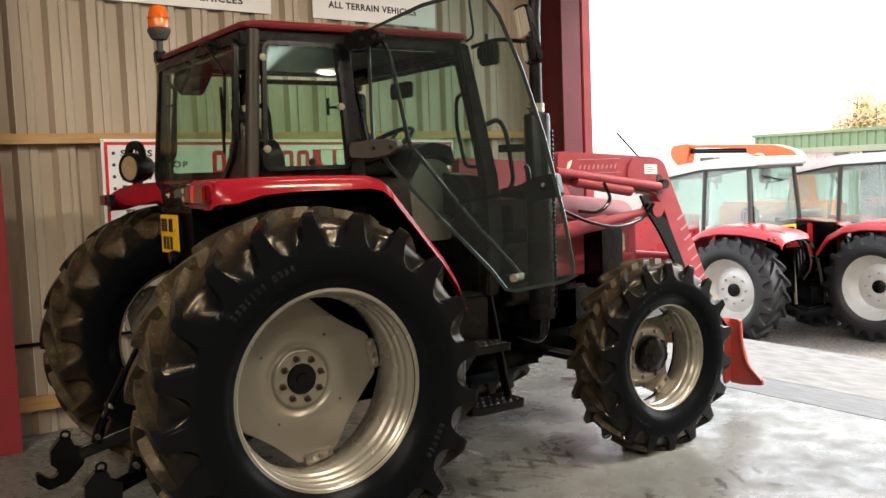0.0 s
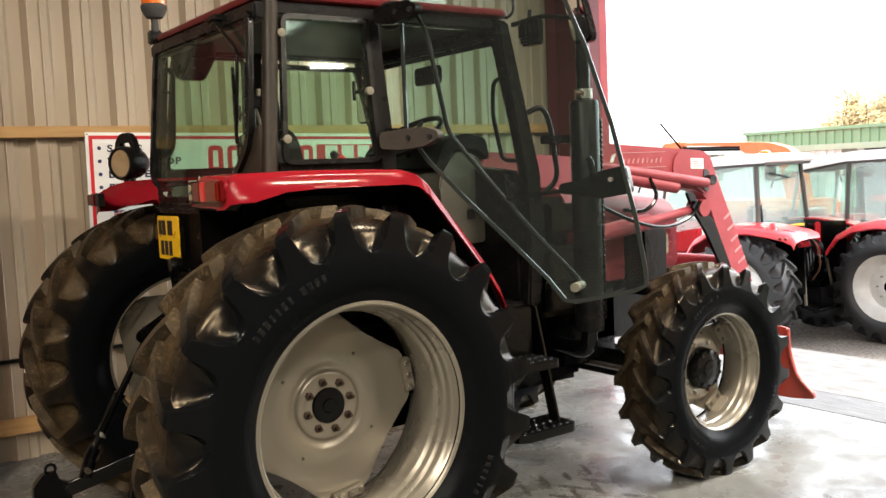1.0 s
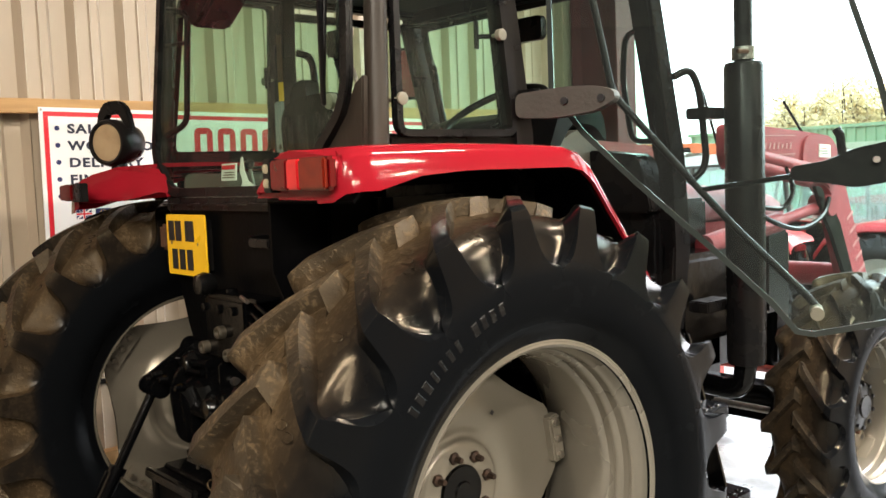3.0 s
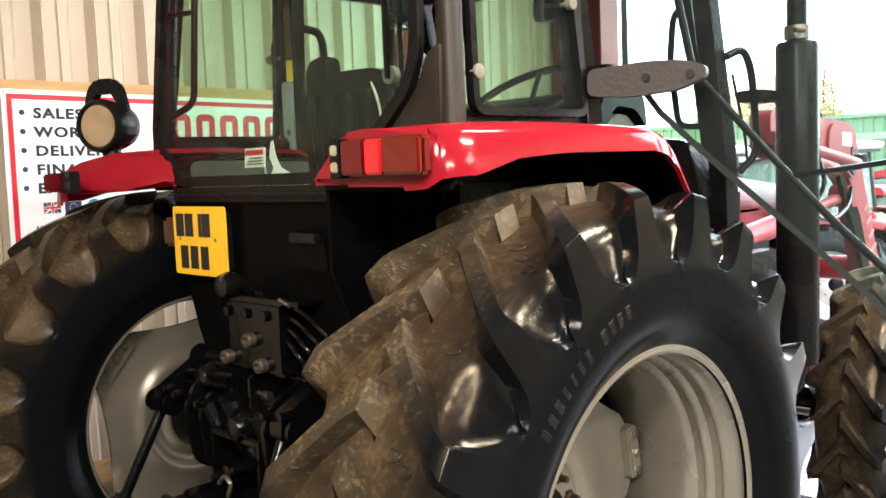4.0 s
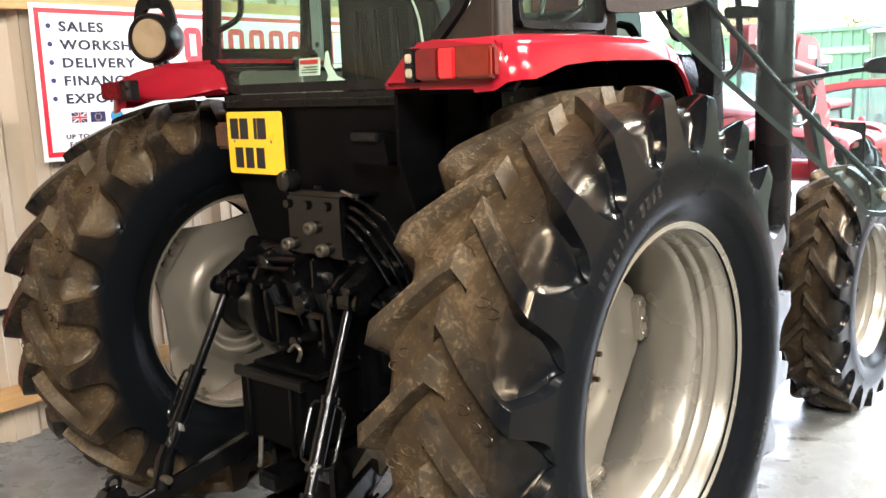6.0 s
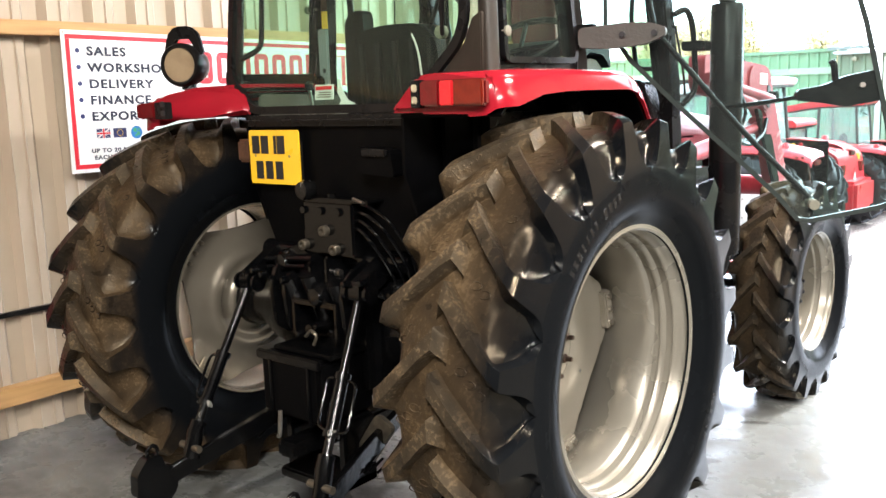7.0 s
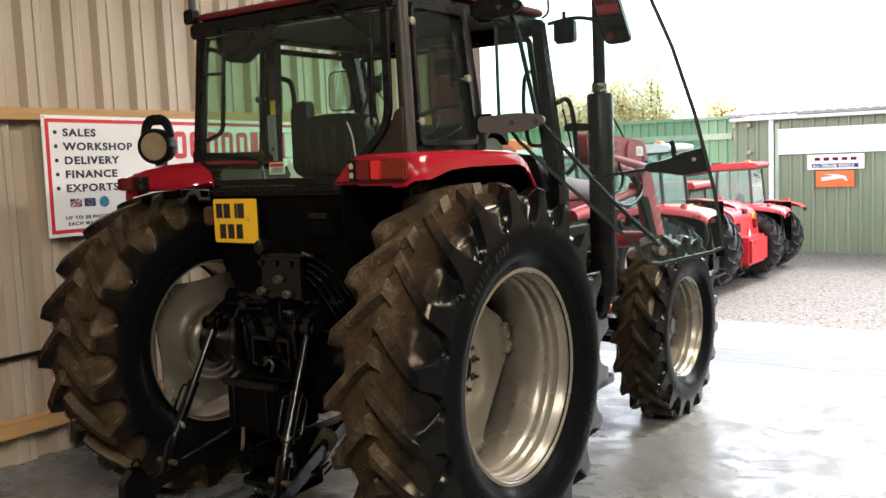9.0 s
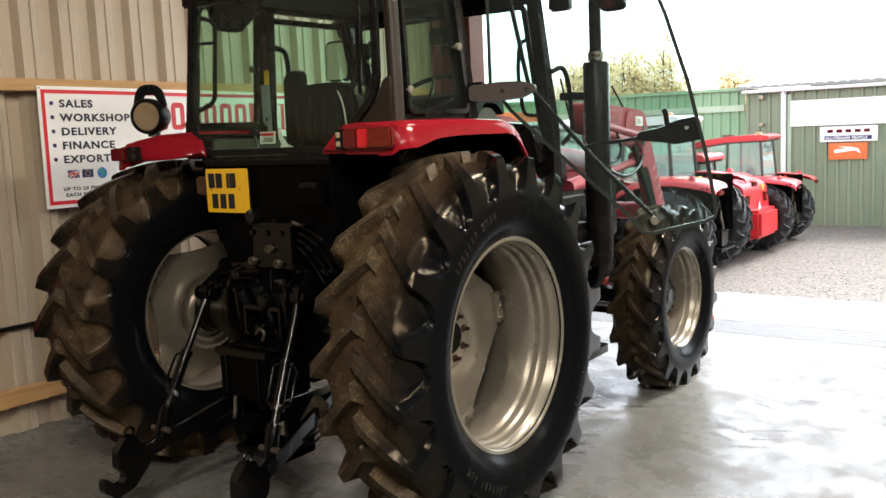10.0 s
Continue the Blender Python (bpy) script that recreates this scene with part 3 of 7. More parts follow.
# ---- lamps under the roof ----
def batten_lamp(x, y, z=4.2, half=0.75):
    lamp = thing("batten_lamp", (x, y, z), "long white fluorescent batten lamp hung under the roof", "lamp", group="roof lamps")
    part("lamp_body", box((-half, half, -0.05, 0.05, 0.02, 0.09)), WHITE_PAINT, lamp)
    for s in (-0.03, 0.03):
        part("lamp_tube", lathe([(0.03 - half, 0.001), (0.03 - half, 0.013), (half - 0.03, 0.013), (half - 0.03, 0.001)], 10, axis="x", at=(0, s, 0)), TUBE, lamp, "glowing fluorescent tube")
    for s in (0.15 - half, half - 0.15):
        part("hanger", tube([(s, 0, 0.09), (s, 0, 5.2 - z)], 0.006, 6), STEEL, lamp)
    area = new("lamp_light", bpy.data.lights.new("lamp_light", "AREA"))
    area.data.shape, area.data.size, area.data.size_y = "RECTANGLE", 2 * half - 0.05, 0.12
    area.data.energy, area.data.color = LAMP_WATTS * half / 0.75, (1.0, 0.88, 0.72)
    area.parent = lamp
    area.location = (0, 0, -0.03)
    return lamp


LAMP_WATTS = 42.0
# unseen lamps; their number and spots are set by the brightness they give
for lx, ly in ((-1.6, 2.2), (3.4, 2.4), (-1.6, -0.4), (3.6, 0.2), (-2.8, 0.9), (-1.4, -2.8), (0.5, -3.2)):
    batten_lamp(lx, ly)
batten_lamp(5.3, -2.1, half=0.25)


# ---- damp tyre prints on the concrete ----
def tyre_prints():
    """Lug-shaped damp marks in two tracks, laid just above the slab."""
    rnd = random.Random(3)
    verts, faces = [], []
    for x0, y0, ang, n, gap in ((2.35, 3.72, 1, 9, 0.14), (2.3, 3.95, 2, 8, 0.15), (3.0, 2.95, -4, 7, 0.15)):
        c, s = math.cos(radians(ang)), math.sin(radians(ang))
        for k in range(n):
            if rnd.random() < 0.25:
                continue
            for m in (-1, 1):
                if rnd.random() < 0.3:
                    continue
                long, wide = rnd.uniform(0.11, 0.2), rnd.uniform(0.03, 0.055)
                u, v, sl = k * gap + (0.08 if m > 0 else 0), m * 0.1 + rnd.uniform(-0.02, 0.02), m * 0.6
                base = len(verts)
                ring = []
                for i in range(10):
                    a = 2 * math.pi * i / 10
                    p, q = 0.5 * long * math.copysign(abs(math.cos(a)) ** 0.6, math.cos(a)), 0.5 * wide * math.copysign(abs(math.sin(a)) ** 0.6, math.sin(a))
                    j = rnd.uniform(0.8, 1.15)
                    uu, vv = u + sl * p * j * 0.8 + q * j, v + p * j
                    ring.append((x0 + c * uu - s * vv, y0 + s * uu + c * vv, 0.0012))
                verts += ring
                faces.append(tuple(range(base, base + 10)))
    me = bpy.data.meshes.new("tyre_prints")
    me.from_pydata(verts, [], faces)
    me.materials.append(DAMP)
    return tagged(new("tyre_prints", me), "dark damp tyre prints on the concrete floor", "stains", kind="stuff")


tyre_prints()
# ---- wheels ----
def tyre(ro, half, rim, n, phase=0.0):
    """A tractor tyre round the y axis: chevron lugs that stand proud of the carcass, with rounded pockets cut into the shoulders."""
    top = [(0, 1.0), (0.12, 1.0), (0.25, 0.999), (0.38, 0.997), (0.5, 0.993), (0.62, 0.989), (0.72, 0.985), (0.8, 0.981), (0.86, 0.976), (0.9, 0.968), (0.912, 0.95), (0.922, 0.928), (0.931, 0.905), (0.94, 0.882), (0.948, 0.86), (0.956, 0.84), (0.963, 0.823), (0.97, 0.808), (0.975, 0.797), (0.979, 0.789), (0.982, 0.7845), (0.99, 0.77), (1.0, 0.74), (1.0, 0.695), (0.98, 0.655), (0.935, 0.62), (0.835, 0.588), (0.735, rim / ro)]
    low = [(0, 0.946), (0.12, 0.946), (0.25, 0.945), (0.38, 0.942), (0.48, 0.938), (0.55, 0.933), (0.6, 0.928), (0.645, 0.921), (0.683, 0.911), (0.713, 0.9), (0.738, 0.888), (0.76, 0.874), (0.779, 0.859), (0.797, 0.844), (0.815, 0.83), (0.833, 0.817), (0.851, 0.806), (0.869, 0.798), (0.89, 0.792), (0.922, 0.788), (0.982, 0.7845)]
    low += top[len(low):]
    lug = [(0.095, 0.155)] * 8 + [(0.1, 0.15), (0.11, 0.155), (0.125, 0.165), (0.14, 0.18), (0.155, 0.195), (0.17, 0.21), (0.19, 0.23), (0.215, 0.255), (0.245, 0.285), (0.29, 0.325), (0.345, 0.375), (0.41, 0.435), (0.488, 0.494)]
    m, sub = len(top), 24
    bm = bmesh.new()
    rows = []

    def warp(x, w0, w1):
        """Moves the grid line x of a pitch so that lines lie on the edges of the lug."""
        d = (x + 0.5) % 1 - 0.5
        a = abs(d)
        b = a / 0.125 * w0 if a <= 0.125 else w0 + (a - 0.125) * 24 * (w1 - w0) if a <= 4 / 24 else w1 + (a - 4 / 24) * 3 * (0.5 - w1)
        return x + math.copysign(b, d) - d, a

    for j in range(-(m - 1), m):
        a, s = abs(j), (1 if j >= 0 else -1)
        (tu, tr), (lu, lr) = top[a], low[a]
        shear = 0.82 * (1 - min(tu, 0.9) / 0.9) ** 1.12
        ring = []
        for k in range(n * sub):
            p, h = k / sub, 0.0
            if a == 0:
                h = 1.0 if min(warp(p, 0.1, 0.2)[1], warp(p - 0.5, 0.1, 0.2)[1]) < 0.13 else 0.0
            elif a < len(lug):
                off = 0.0 if s > 0 else 0.5
                x, d = warp(p - off, *lug[a])
                p = x + off
                h = 1.0 if d < 0.13 else 0.0
            elif a < len(lug) + 4:
                off = 0.0 if s > 0 else 0.5
                p = warp(p - off, *[(g * (4 + len(lug) - a) + e * (a - len(lug))) / 4 for g, e in zip(lug[-1], (0.125, 1 / 6))])[0] + off
            u, r = lu + (tu - lu) * h, lr + (tr - lr) * h
            if 5 < a < 21 and h == 0.0:  # the pockets are bowls: deepest in the middle, rising towards the lugs
                q = min(1.0, max(0.0, (0.5 - d) * 3))
                r += math.sin(math.pi * (a - 5) / 16) * (0.027 * q ** 2.5 - 0.012 * (1 - q * q))
            th = 2 * math.pi * (p + shear) / n + radians(phase)
            r *= ro
            ring.append(bm.verts.new((-r * math.cos(th), s * u * half, r * math.sin(th))))
        rows.append(ring)
    for a, b in zip(rows, rows[1:]):
        for k in range(n * sub):
            bm.faces.new((a[k], a[(k + 1) % len(a)], b[(k + 1) % len(a)], b[k]))
    return bm


def raised_marks(r, y, start, count, step, high):
    """Plain raised blocks of uneven width on a side wall, in an arc."""
    rnd = random.Random(count)
    bm = bmesh.new()
    for k in range(count):
        if k % 8 == 7:
            continue
        t = radians(start + step * k)
        wide = r * radians(step) * rnd.uniform(0.35, 0.75)
        c, s = math.cos(t), math.sin(t)
        vs = []
        for dy, g in ((0, 0), (0.0012, 0.002)):
            for dr, dt in ((-high / 2 + g, -wide / 2 + g), (high / 2 - g, -wide / 2 + g), (high / 2 - g, wide / 2 - g), (-high / 2 + g, wide / 2 - g)):
                vs.append(bm.verts.new((-(r + dr) * c + dt * s, y + dy * (1 if y > 0 else -1), (r + dr) * s + dt * c)))
        for f in ((4, 5, 6, 7), (0, 1, 5, 4), (1, 2, 6, 5), (2, 3, 7, 6), (3, 0, 4, 7)):
            bm.faces.new([vs[i] for i in f])
    return bm


def wear_ovals(ro, half, n, phase):
    """Three small raised rings on the carcass in every gap between two lugs."""
    rnd = random.Random(11)
    bm = bmesh.new()
    for k in range(n):
        for s in (-1, 1):
            for u, low in ((0.32, 0.9435), (0.45, 0.9398), (0.57, 0.931)):
                if rnd.random() < 0.3:
                    continue
                p = k + (0.5 if s > 0 else 0.0) + rnd.uniform(-0.03, 0.03) + 0.82 * (1 - u / 0.9) ** 1.12
                th = 2 * math.pi * p / n + radians(phase)
                r = low * ro
                er, et, ey = Vector((-math.cos(th), 0, math.sin(th))), Vector((math.sin(th), 0, math.cos(th))), Vector((0, s, 0))
                c = er * r + ey * (u * half)
                rows = []
                for i in range(14):
                    a = 2 * math.pi * i / 14
                    d = (et * math.cos(a) * 0.011 + ey * math.sin(a) * 0.019)
                    e = d.normalized() * 0.002
                    rows.append([bm.verts.new(c + d - e), bm.verts.new(c + d + er * 0.0016), bm.verts.new(c + d + e)])
                for a, b in zip(rows, rows[1:] + rows[:1]):
                    for j in range(2):
                        bm.faces.new((a[j], a[j + 1], b[j + 1], b[j]))
    return bm


def turned(bm, out):
    """Mirrors what is built for a left wheel (outside towards +y) for the other side."""
    if out < 0:
        bmesh.ops.scale(bm, verts=bm.verts[:], vec=(1, -1, 1))
    return bm


def wheel_disc(rings, lobes, lobe_r, lobe_half, turn, thick=0.009, seg=96, inset=0.04):
    """A pressed disc with lobes that reach the rim; rings: (radius, depth) from the middle out."""
    bm = bmesh.new()

    def edge(phi):
        step = 2 * math.pi / lobes
        d = abs((phi - turn + step / 2) % step - step / 2)
        if d <= lobe_half:
            return lobe_r
        mid = step / 2
        hollow = inset * lobe_r * (1 - ((mid - d) / (mid - lobe_half)) ** 2)
        return lobe_r * math.cos(mid - lobe_half) / math.cos(mid - d) - hollow

    for sgn in (0, 1):
        prev = None
        for r, dep in rings:
            ring = []
            for k in range(seg):
                phi = 2 * math.pi * k / seg
                rr = min(r, edge(phi))
                ring.append(bm.verts.new((rr * math.cos(phi), dep - sgn * thick, rr * math.sin(phi))))
            if prev:
                for k in range(seg):
                    try:
                        bm.faces.new((prev[k], prev[(k + 1) % seg], ring[(k + 1) % seg], ring[k]))
                    except ValueError:
                        pass
            prev = ring
        if sgn == 0:
            front = prev
        else:
            for k in range(seg):
                bm.faces.new((front[k], front[(k + 1) % seg], prev[(k + 1) % seg], prev[k]))
    bmesh.ops.remove_doubles(bm, verts=bm.verts[:], dist=1e-5)
    return bm


def soften(ob, width=0.005):
    """Rounds the hard edges of the lugs."""
    b = ob.modifiers.new("bevel", "BEVEL")
    b.width, b.segments, b.limit_method, b.angle_limit = width, 2, "ANGLE", radians(38)


def rear_wheel(tractor, out):
    y = 0.915 * out
    turn = 10 if out < 0 else 50
    flat = [(0.06, -0.121), (0.122, -0.121), (0.131, -0.1225), (0.137, -0.129), (0.142, -0.136), (0.148, -0.138), (0.156, -0.136), (0.165, -0.13), (0.178, -0.1255), (0.2, -0.1235), (0.235, -0.1225), (0.246, -0.125), (0.3, -0.127), (0.33, -0.1275), (0.345, -0.128), (0.355, -0.13), (0.37, -0.131), (0.386, -0.131)]
    dished = [(0.06, -0.175), (0.118, -0.175), (0.128, -0.172), (0.14, -0.16), (0.15, -0.154), (0.165, -0.153), (0.18, -0.158), (0.195, -0.163), (0.21, -0.16), (0.225, -0.15), (0.25, -0.14), (0.3, -0.131), (0.345, -0.128), (0.37, -0.131), (0.386, -0.131)]
    disc = wheel_disc(flat if out < 0 else dished, 4, 0.386, radians(15), radians(turn))
    paint = SILVER if out < 0 else SILVER_SHADED
    wheel = part("rear_wheel", turned(disc, out), paint, tractor, "silver pressed wheel disc with four lobes" if out < 0 else "silver wheel disc with four lobes, toned down for shade")
    wheel.location = (0, y, 0.745)
    rubber = part("tyre", tyre(0.785, 0.235, 0.42 if out < 0 else 0.405, 20, 2.3 if out < 0 else 0), TREAD_RIGHT if out < 0 else TREAD_LEFT, wheel, "black lugged tyre with dried brown mud on the tread")
    soften(rubber)
    part("wear_oval", wear_ovals(0.785, 0.235, 20, 2.3 if out < 0 else 0), MARK if out > 0 else TREAD_RIGHT, wheel, "small raised ovals between the lugs", smooth=60)["kind"] = "stuff"
    for start, count in ((40, 12), (205, 6), (288, 11)):
        part("raised_marking", raised_marks(0.57, 0.2346 * out, start, count, 2.9, 0.03), MARK, wheel, "worn raised bars on the side wall", smooth=0)["kind"] = "stuff"
    rim = [(0.18, 0.421), (0.185, 0.428), (0.183, 0.436), (0.176, 0.439), (0.164, 0.434), (0.156, 0.427), (0.15, 0.422), (0.142, 0.42), (0.136, 0.413), (0.13, 0.409), (0.124, 0.409), (0.12, 0.413), (0.1, 0.412), (0.094, 0.403), (0.087, 0.399), (0.081, 0.399), (0.077, 0.403), (0.058, 0.402), (0.05, 0.392), (0.042, 0.387), (-0.03, 0.387), (-0.06, 0.392), (-0.11, 0.404), (-0.13, 0.412), (-0.17, 0.42), (-0.19, 0.436), (-0.2, 0.437)]
    if out > 0:
        rim = rim[:-5] + [(-0.09, 0.39), (-0.14, 0.394), (-0.17, 0.4), (-0.185, 0.409), (-0.196, 0.411)]
    back = [(u, r + 0.008) for u, r in rim[::-1]]
    part("rim", turned(lathe(rim + back + rim[:1], 72), out), RIM_SILVER if out < 0 else paint, wheel, "silver steel rim with stepped ridges")
    part("hub_cap", turned(lathe([(-0.138, 0.072), (-0.119, 0.072), (-0.113, 0.068), (-0.112, 0.03), (-0.107, 0.026), (-0.106, 0.0)], 32), out), BLACK, wheel, "black hub cap")
    part("hub_flange", turned(lathe([(-0.28, 0.1), (-0.17, 0.12), (-0.152, 0.12), (-0.15, 0.0)], 28), out), BLACK, wheel)
    for k in range(8):
        t = 2 * math.pi * (k + 0.3) / 8
        at = (0.097 * math.cos(t), 0, 0.097 * math.sin(t))
        part("wheel_nut", turned(lathe([(-0.132, 0.0165), (-0.112, 0.0165), (-0.108, 0.009), (-0.088, 0.008), (-0.086, 0.0)], 6, at=at), out), RUST_DARK, wheel, "dark rusty wheel nut")
    for k in range(4):
        t = radians(57 + 90 * k)
        # no hole is cut: a black mark stands for its dark inside
        part("disc_hole", turned(lathe([(-0.122, 0.0), (-0.1195, 0.0085)], 4, at=(0.225 * math.cos(t), 0, 0.225 * math.sin(t))), out), INK, wheel)
    for k in range(4):
        t = radians(turn + 90 * k)
        bm = box((0.352, 0.397, -0.14, -0.102, -0.07, 0.07), bevel=0.006)
        bmesh.ops.rotate(bm, verts=bm.verts[:], cent=(0, 0, 0), matrix=Matrix.Rotation(-t, 3, "Y"))
        part("rim_lug", turned(bm, out), paint, wheel, "steel lug that joins disc and rim")
        if out > 0:
            bm = box((0.335, 0.392, -0.152, -0.143, -0.075, 0.075), bevel=0.003)
            bmesh.ops.rotate(bm, verts=bm.verts[:], cent=(0, 0, 0), matrix=Matrix.Rotation(-t, 3, "Y"))
            part("lug_plate", turned(bm, out), paint, wheel, "bolted steel plate behind the disc")
        for s in (-0.05, 0.0, 0.05):
            c, sn = math.cos(t), math.sin(t)
            at = (0.372 * c - s * sn, 0, 0.372 * sn + s * c)
            if out > 0:
                part("plate_bolt", turned(lathe([(-0.17, 0.0), (-0.168, 0.01), (-0.15, 0.012)], 6, at=at), out), STEEL_DULL, wheel)
            part("lug_bolt", turned(lathe([(-0.104, 0.011), (-0.092, 0.011), (-0.09, 0.0)], 6, at=at), out), STEEL, wheel)
    return wheel


def front_wheel(tractor, out):
    y = 0.86 * out
    disc = wheel_disc([(0.04, -0.035), (0.118, -0.035), (0.128, -0.03), (0.15, -0.03), (0.165, -0.036), (0.185, -0.055), (0.205, -0.075), (0.225, -0.082), (0.25, -0.082), (0.284, -0.082)], 4, 0.284, radians(13), radians(35), seg=96, inset=0.13)
    wheel = part("front_wheel", turned(disc, out), SILVER, tractor, "silver pressed wheel disc")
    wheel.matrix_basis = pose(2.21, y, 0.545, 0, 0, 0)
    soften(part("tyre", tyre(0.565, 0.155, 0.3, 18), TREAD_FRONT_RIGHT if out < 0 else TREAD_FRONT_LEFT, wheel, "black lugged front tyre, mud on the tread"))
    for start, count in ((50, 9), (200, 8), (300, 7)):
        part("raised_marking", raised_marks(0.415, 0.1548 * out, start, count, 3.4, 0.018), MARK, wheel, "worn raised bars on the side wall", smooth=0)["kind"] = "stuff"
    rim = [(0.113, 0.298), (0.117, 0.306), (0.113, 0.313), (0.101, 0.313), (0.091, 0.306), (0.084, 0.297), (0.066, 0.294), (0.06, 0.288), (0.052, 0.287), (0.046, 0.292), (0.026, 0.291), (0.018, 0.283), (-0.05, 0.282), (-0.08, 0.295), (-0.1, 0.3), (-0.115, 0.313)]
    part("rim", turned(lathe(rim + [(u, r + 0.007) for u, r in rim[::-1]] + rim[:1], 72), out), RIM_SILVER, wheel, "silver steel front rim with stepped ridges")
    part("hub_carrier", turned(lathe([(-0.16, 0.0), (-0.15, 0.16), (-0.13, 0.175), (-0.11, 0.175), (-0.1, 0.1), (-0.095, 0.0)], 32), out), BLACK, wheel, "black steering hub carrier")
    part("hub", turned(lathe([(-0.1, 0.112), (-0.03, 0.112), (0.008, 0.108), (0.022, 0.1), (0.026, 0.086), (0.03, 0.05), (0.036, 0.046), (0.038, 0.0)], 32), out), BLACK, wheel, "black planetary front hub")
    for k in range(10):
        t = 2 * math.pi * (k + 0.5) / 10
        part("hub_bolt", turned(lathe([(0.02, 0.009), (0.03, 0.009), (0.032, 0.0)], 6, at=(0.092 * math.cos(t), 0, 0.092 * math.sin(t))), out), BLACK, wheel)
    for k in range(8):
        t = 2 * math.pi * (k + 0.5) / 8
        part("wheel_nut", turned(lathe([(-0.035, 0.012), (-0.016, 0.012), (-0.013, 0.0)], 6, at=(0.139 * math.cos(t), 0, 0.139 * math.sin(t))), out), RUST if k % 3 == 0 else STEEL, wheel)
    for k in range(4):
        t = radians(35 + 90 * k + 45)
        # black mark in place of a cut hole's shade
        part("disc_hole", turned(lathe([(-0.06, 0.0), (-0.05, 0.012), (-0.048, 0.012)], 10, at=(0.178 * math.cos(t), 0, 0.178 * math.sin(t))), out), INK, wheel)
    for k in range(4):
        t = radians(35 + 90 * k)
        turn = Matrix.Rotation(-t, 3, "Y")
        bm = box((0.232, 0.29, -0.079, -0.06, -0.062, 0.062), (0.276, 0.29, -0.079, -0.01, -0.062, 0.062), bevel=0.004)
        bmesh.ops.rotate(bm, verts=bm.verts[:], cent=(0, 0, 0), matrix=turn)
        lug = part("rim_lug", turned(bm, out), SILVER, wheel, "angled steel lug with two holes")
        for s in (-0.033, 0.033):
            c = turn @ Vector((0.254, 0, s))
            # black disc painted on for the shade of the bolt hole
            part("lug_hole", turned(lathe([(-0.064, 0.0), (-0.0588, 0.012)], 12, at=(c.x, 0, c.z)), out), INK, lug)
    return wheel


# ---- the tractor ----
tractor = thing("tractor", (1.70, 4.51, 0.0), "older red tractor with front loader and open cab door", "tractor")
for out in (-1, 1):
    rear_wheel(tractor, out)
    front_wheel(tractor, out)


def strip(path, y0, y1, thick, bm=None):
    """A sheet that follows a path of (x, z) and is as wide as y0 to y1; thick goes inwards."""
    bm = bm or bmesh.new()
    n = len(path)
    nor = []
    for i in range(n):
        a, b = Vector(path[max(i - 1, 0)]), Vector(path[min(i + 1, n - 1)])
        d = (b - a).normalized()
        nor.append(Vector((d.y, -d.x)))
    rows = []
    for i, p in enumerate(path):
        q = Vector(p) + nor[i] * thick
        rows.append([bm.verts.new((p[0], y0, p[1])), bm.verts.new((p[0], y1, p[1])), bm.verts.new((q.x, y1, q.y)), bm.verts.new((q.x, y0, q.y))])
    for a, b in zip(rows, rows[1:]):
        for k in range(4):
            bm.faces.new((a[k], a[(k + 1) % 4], b[(k + 1) % 4], b[k]))
    bm.faces.new(rows[0])
    bm.faces.new(rows[-1][::-1])
    return bm


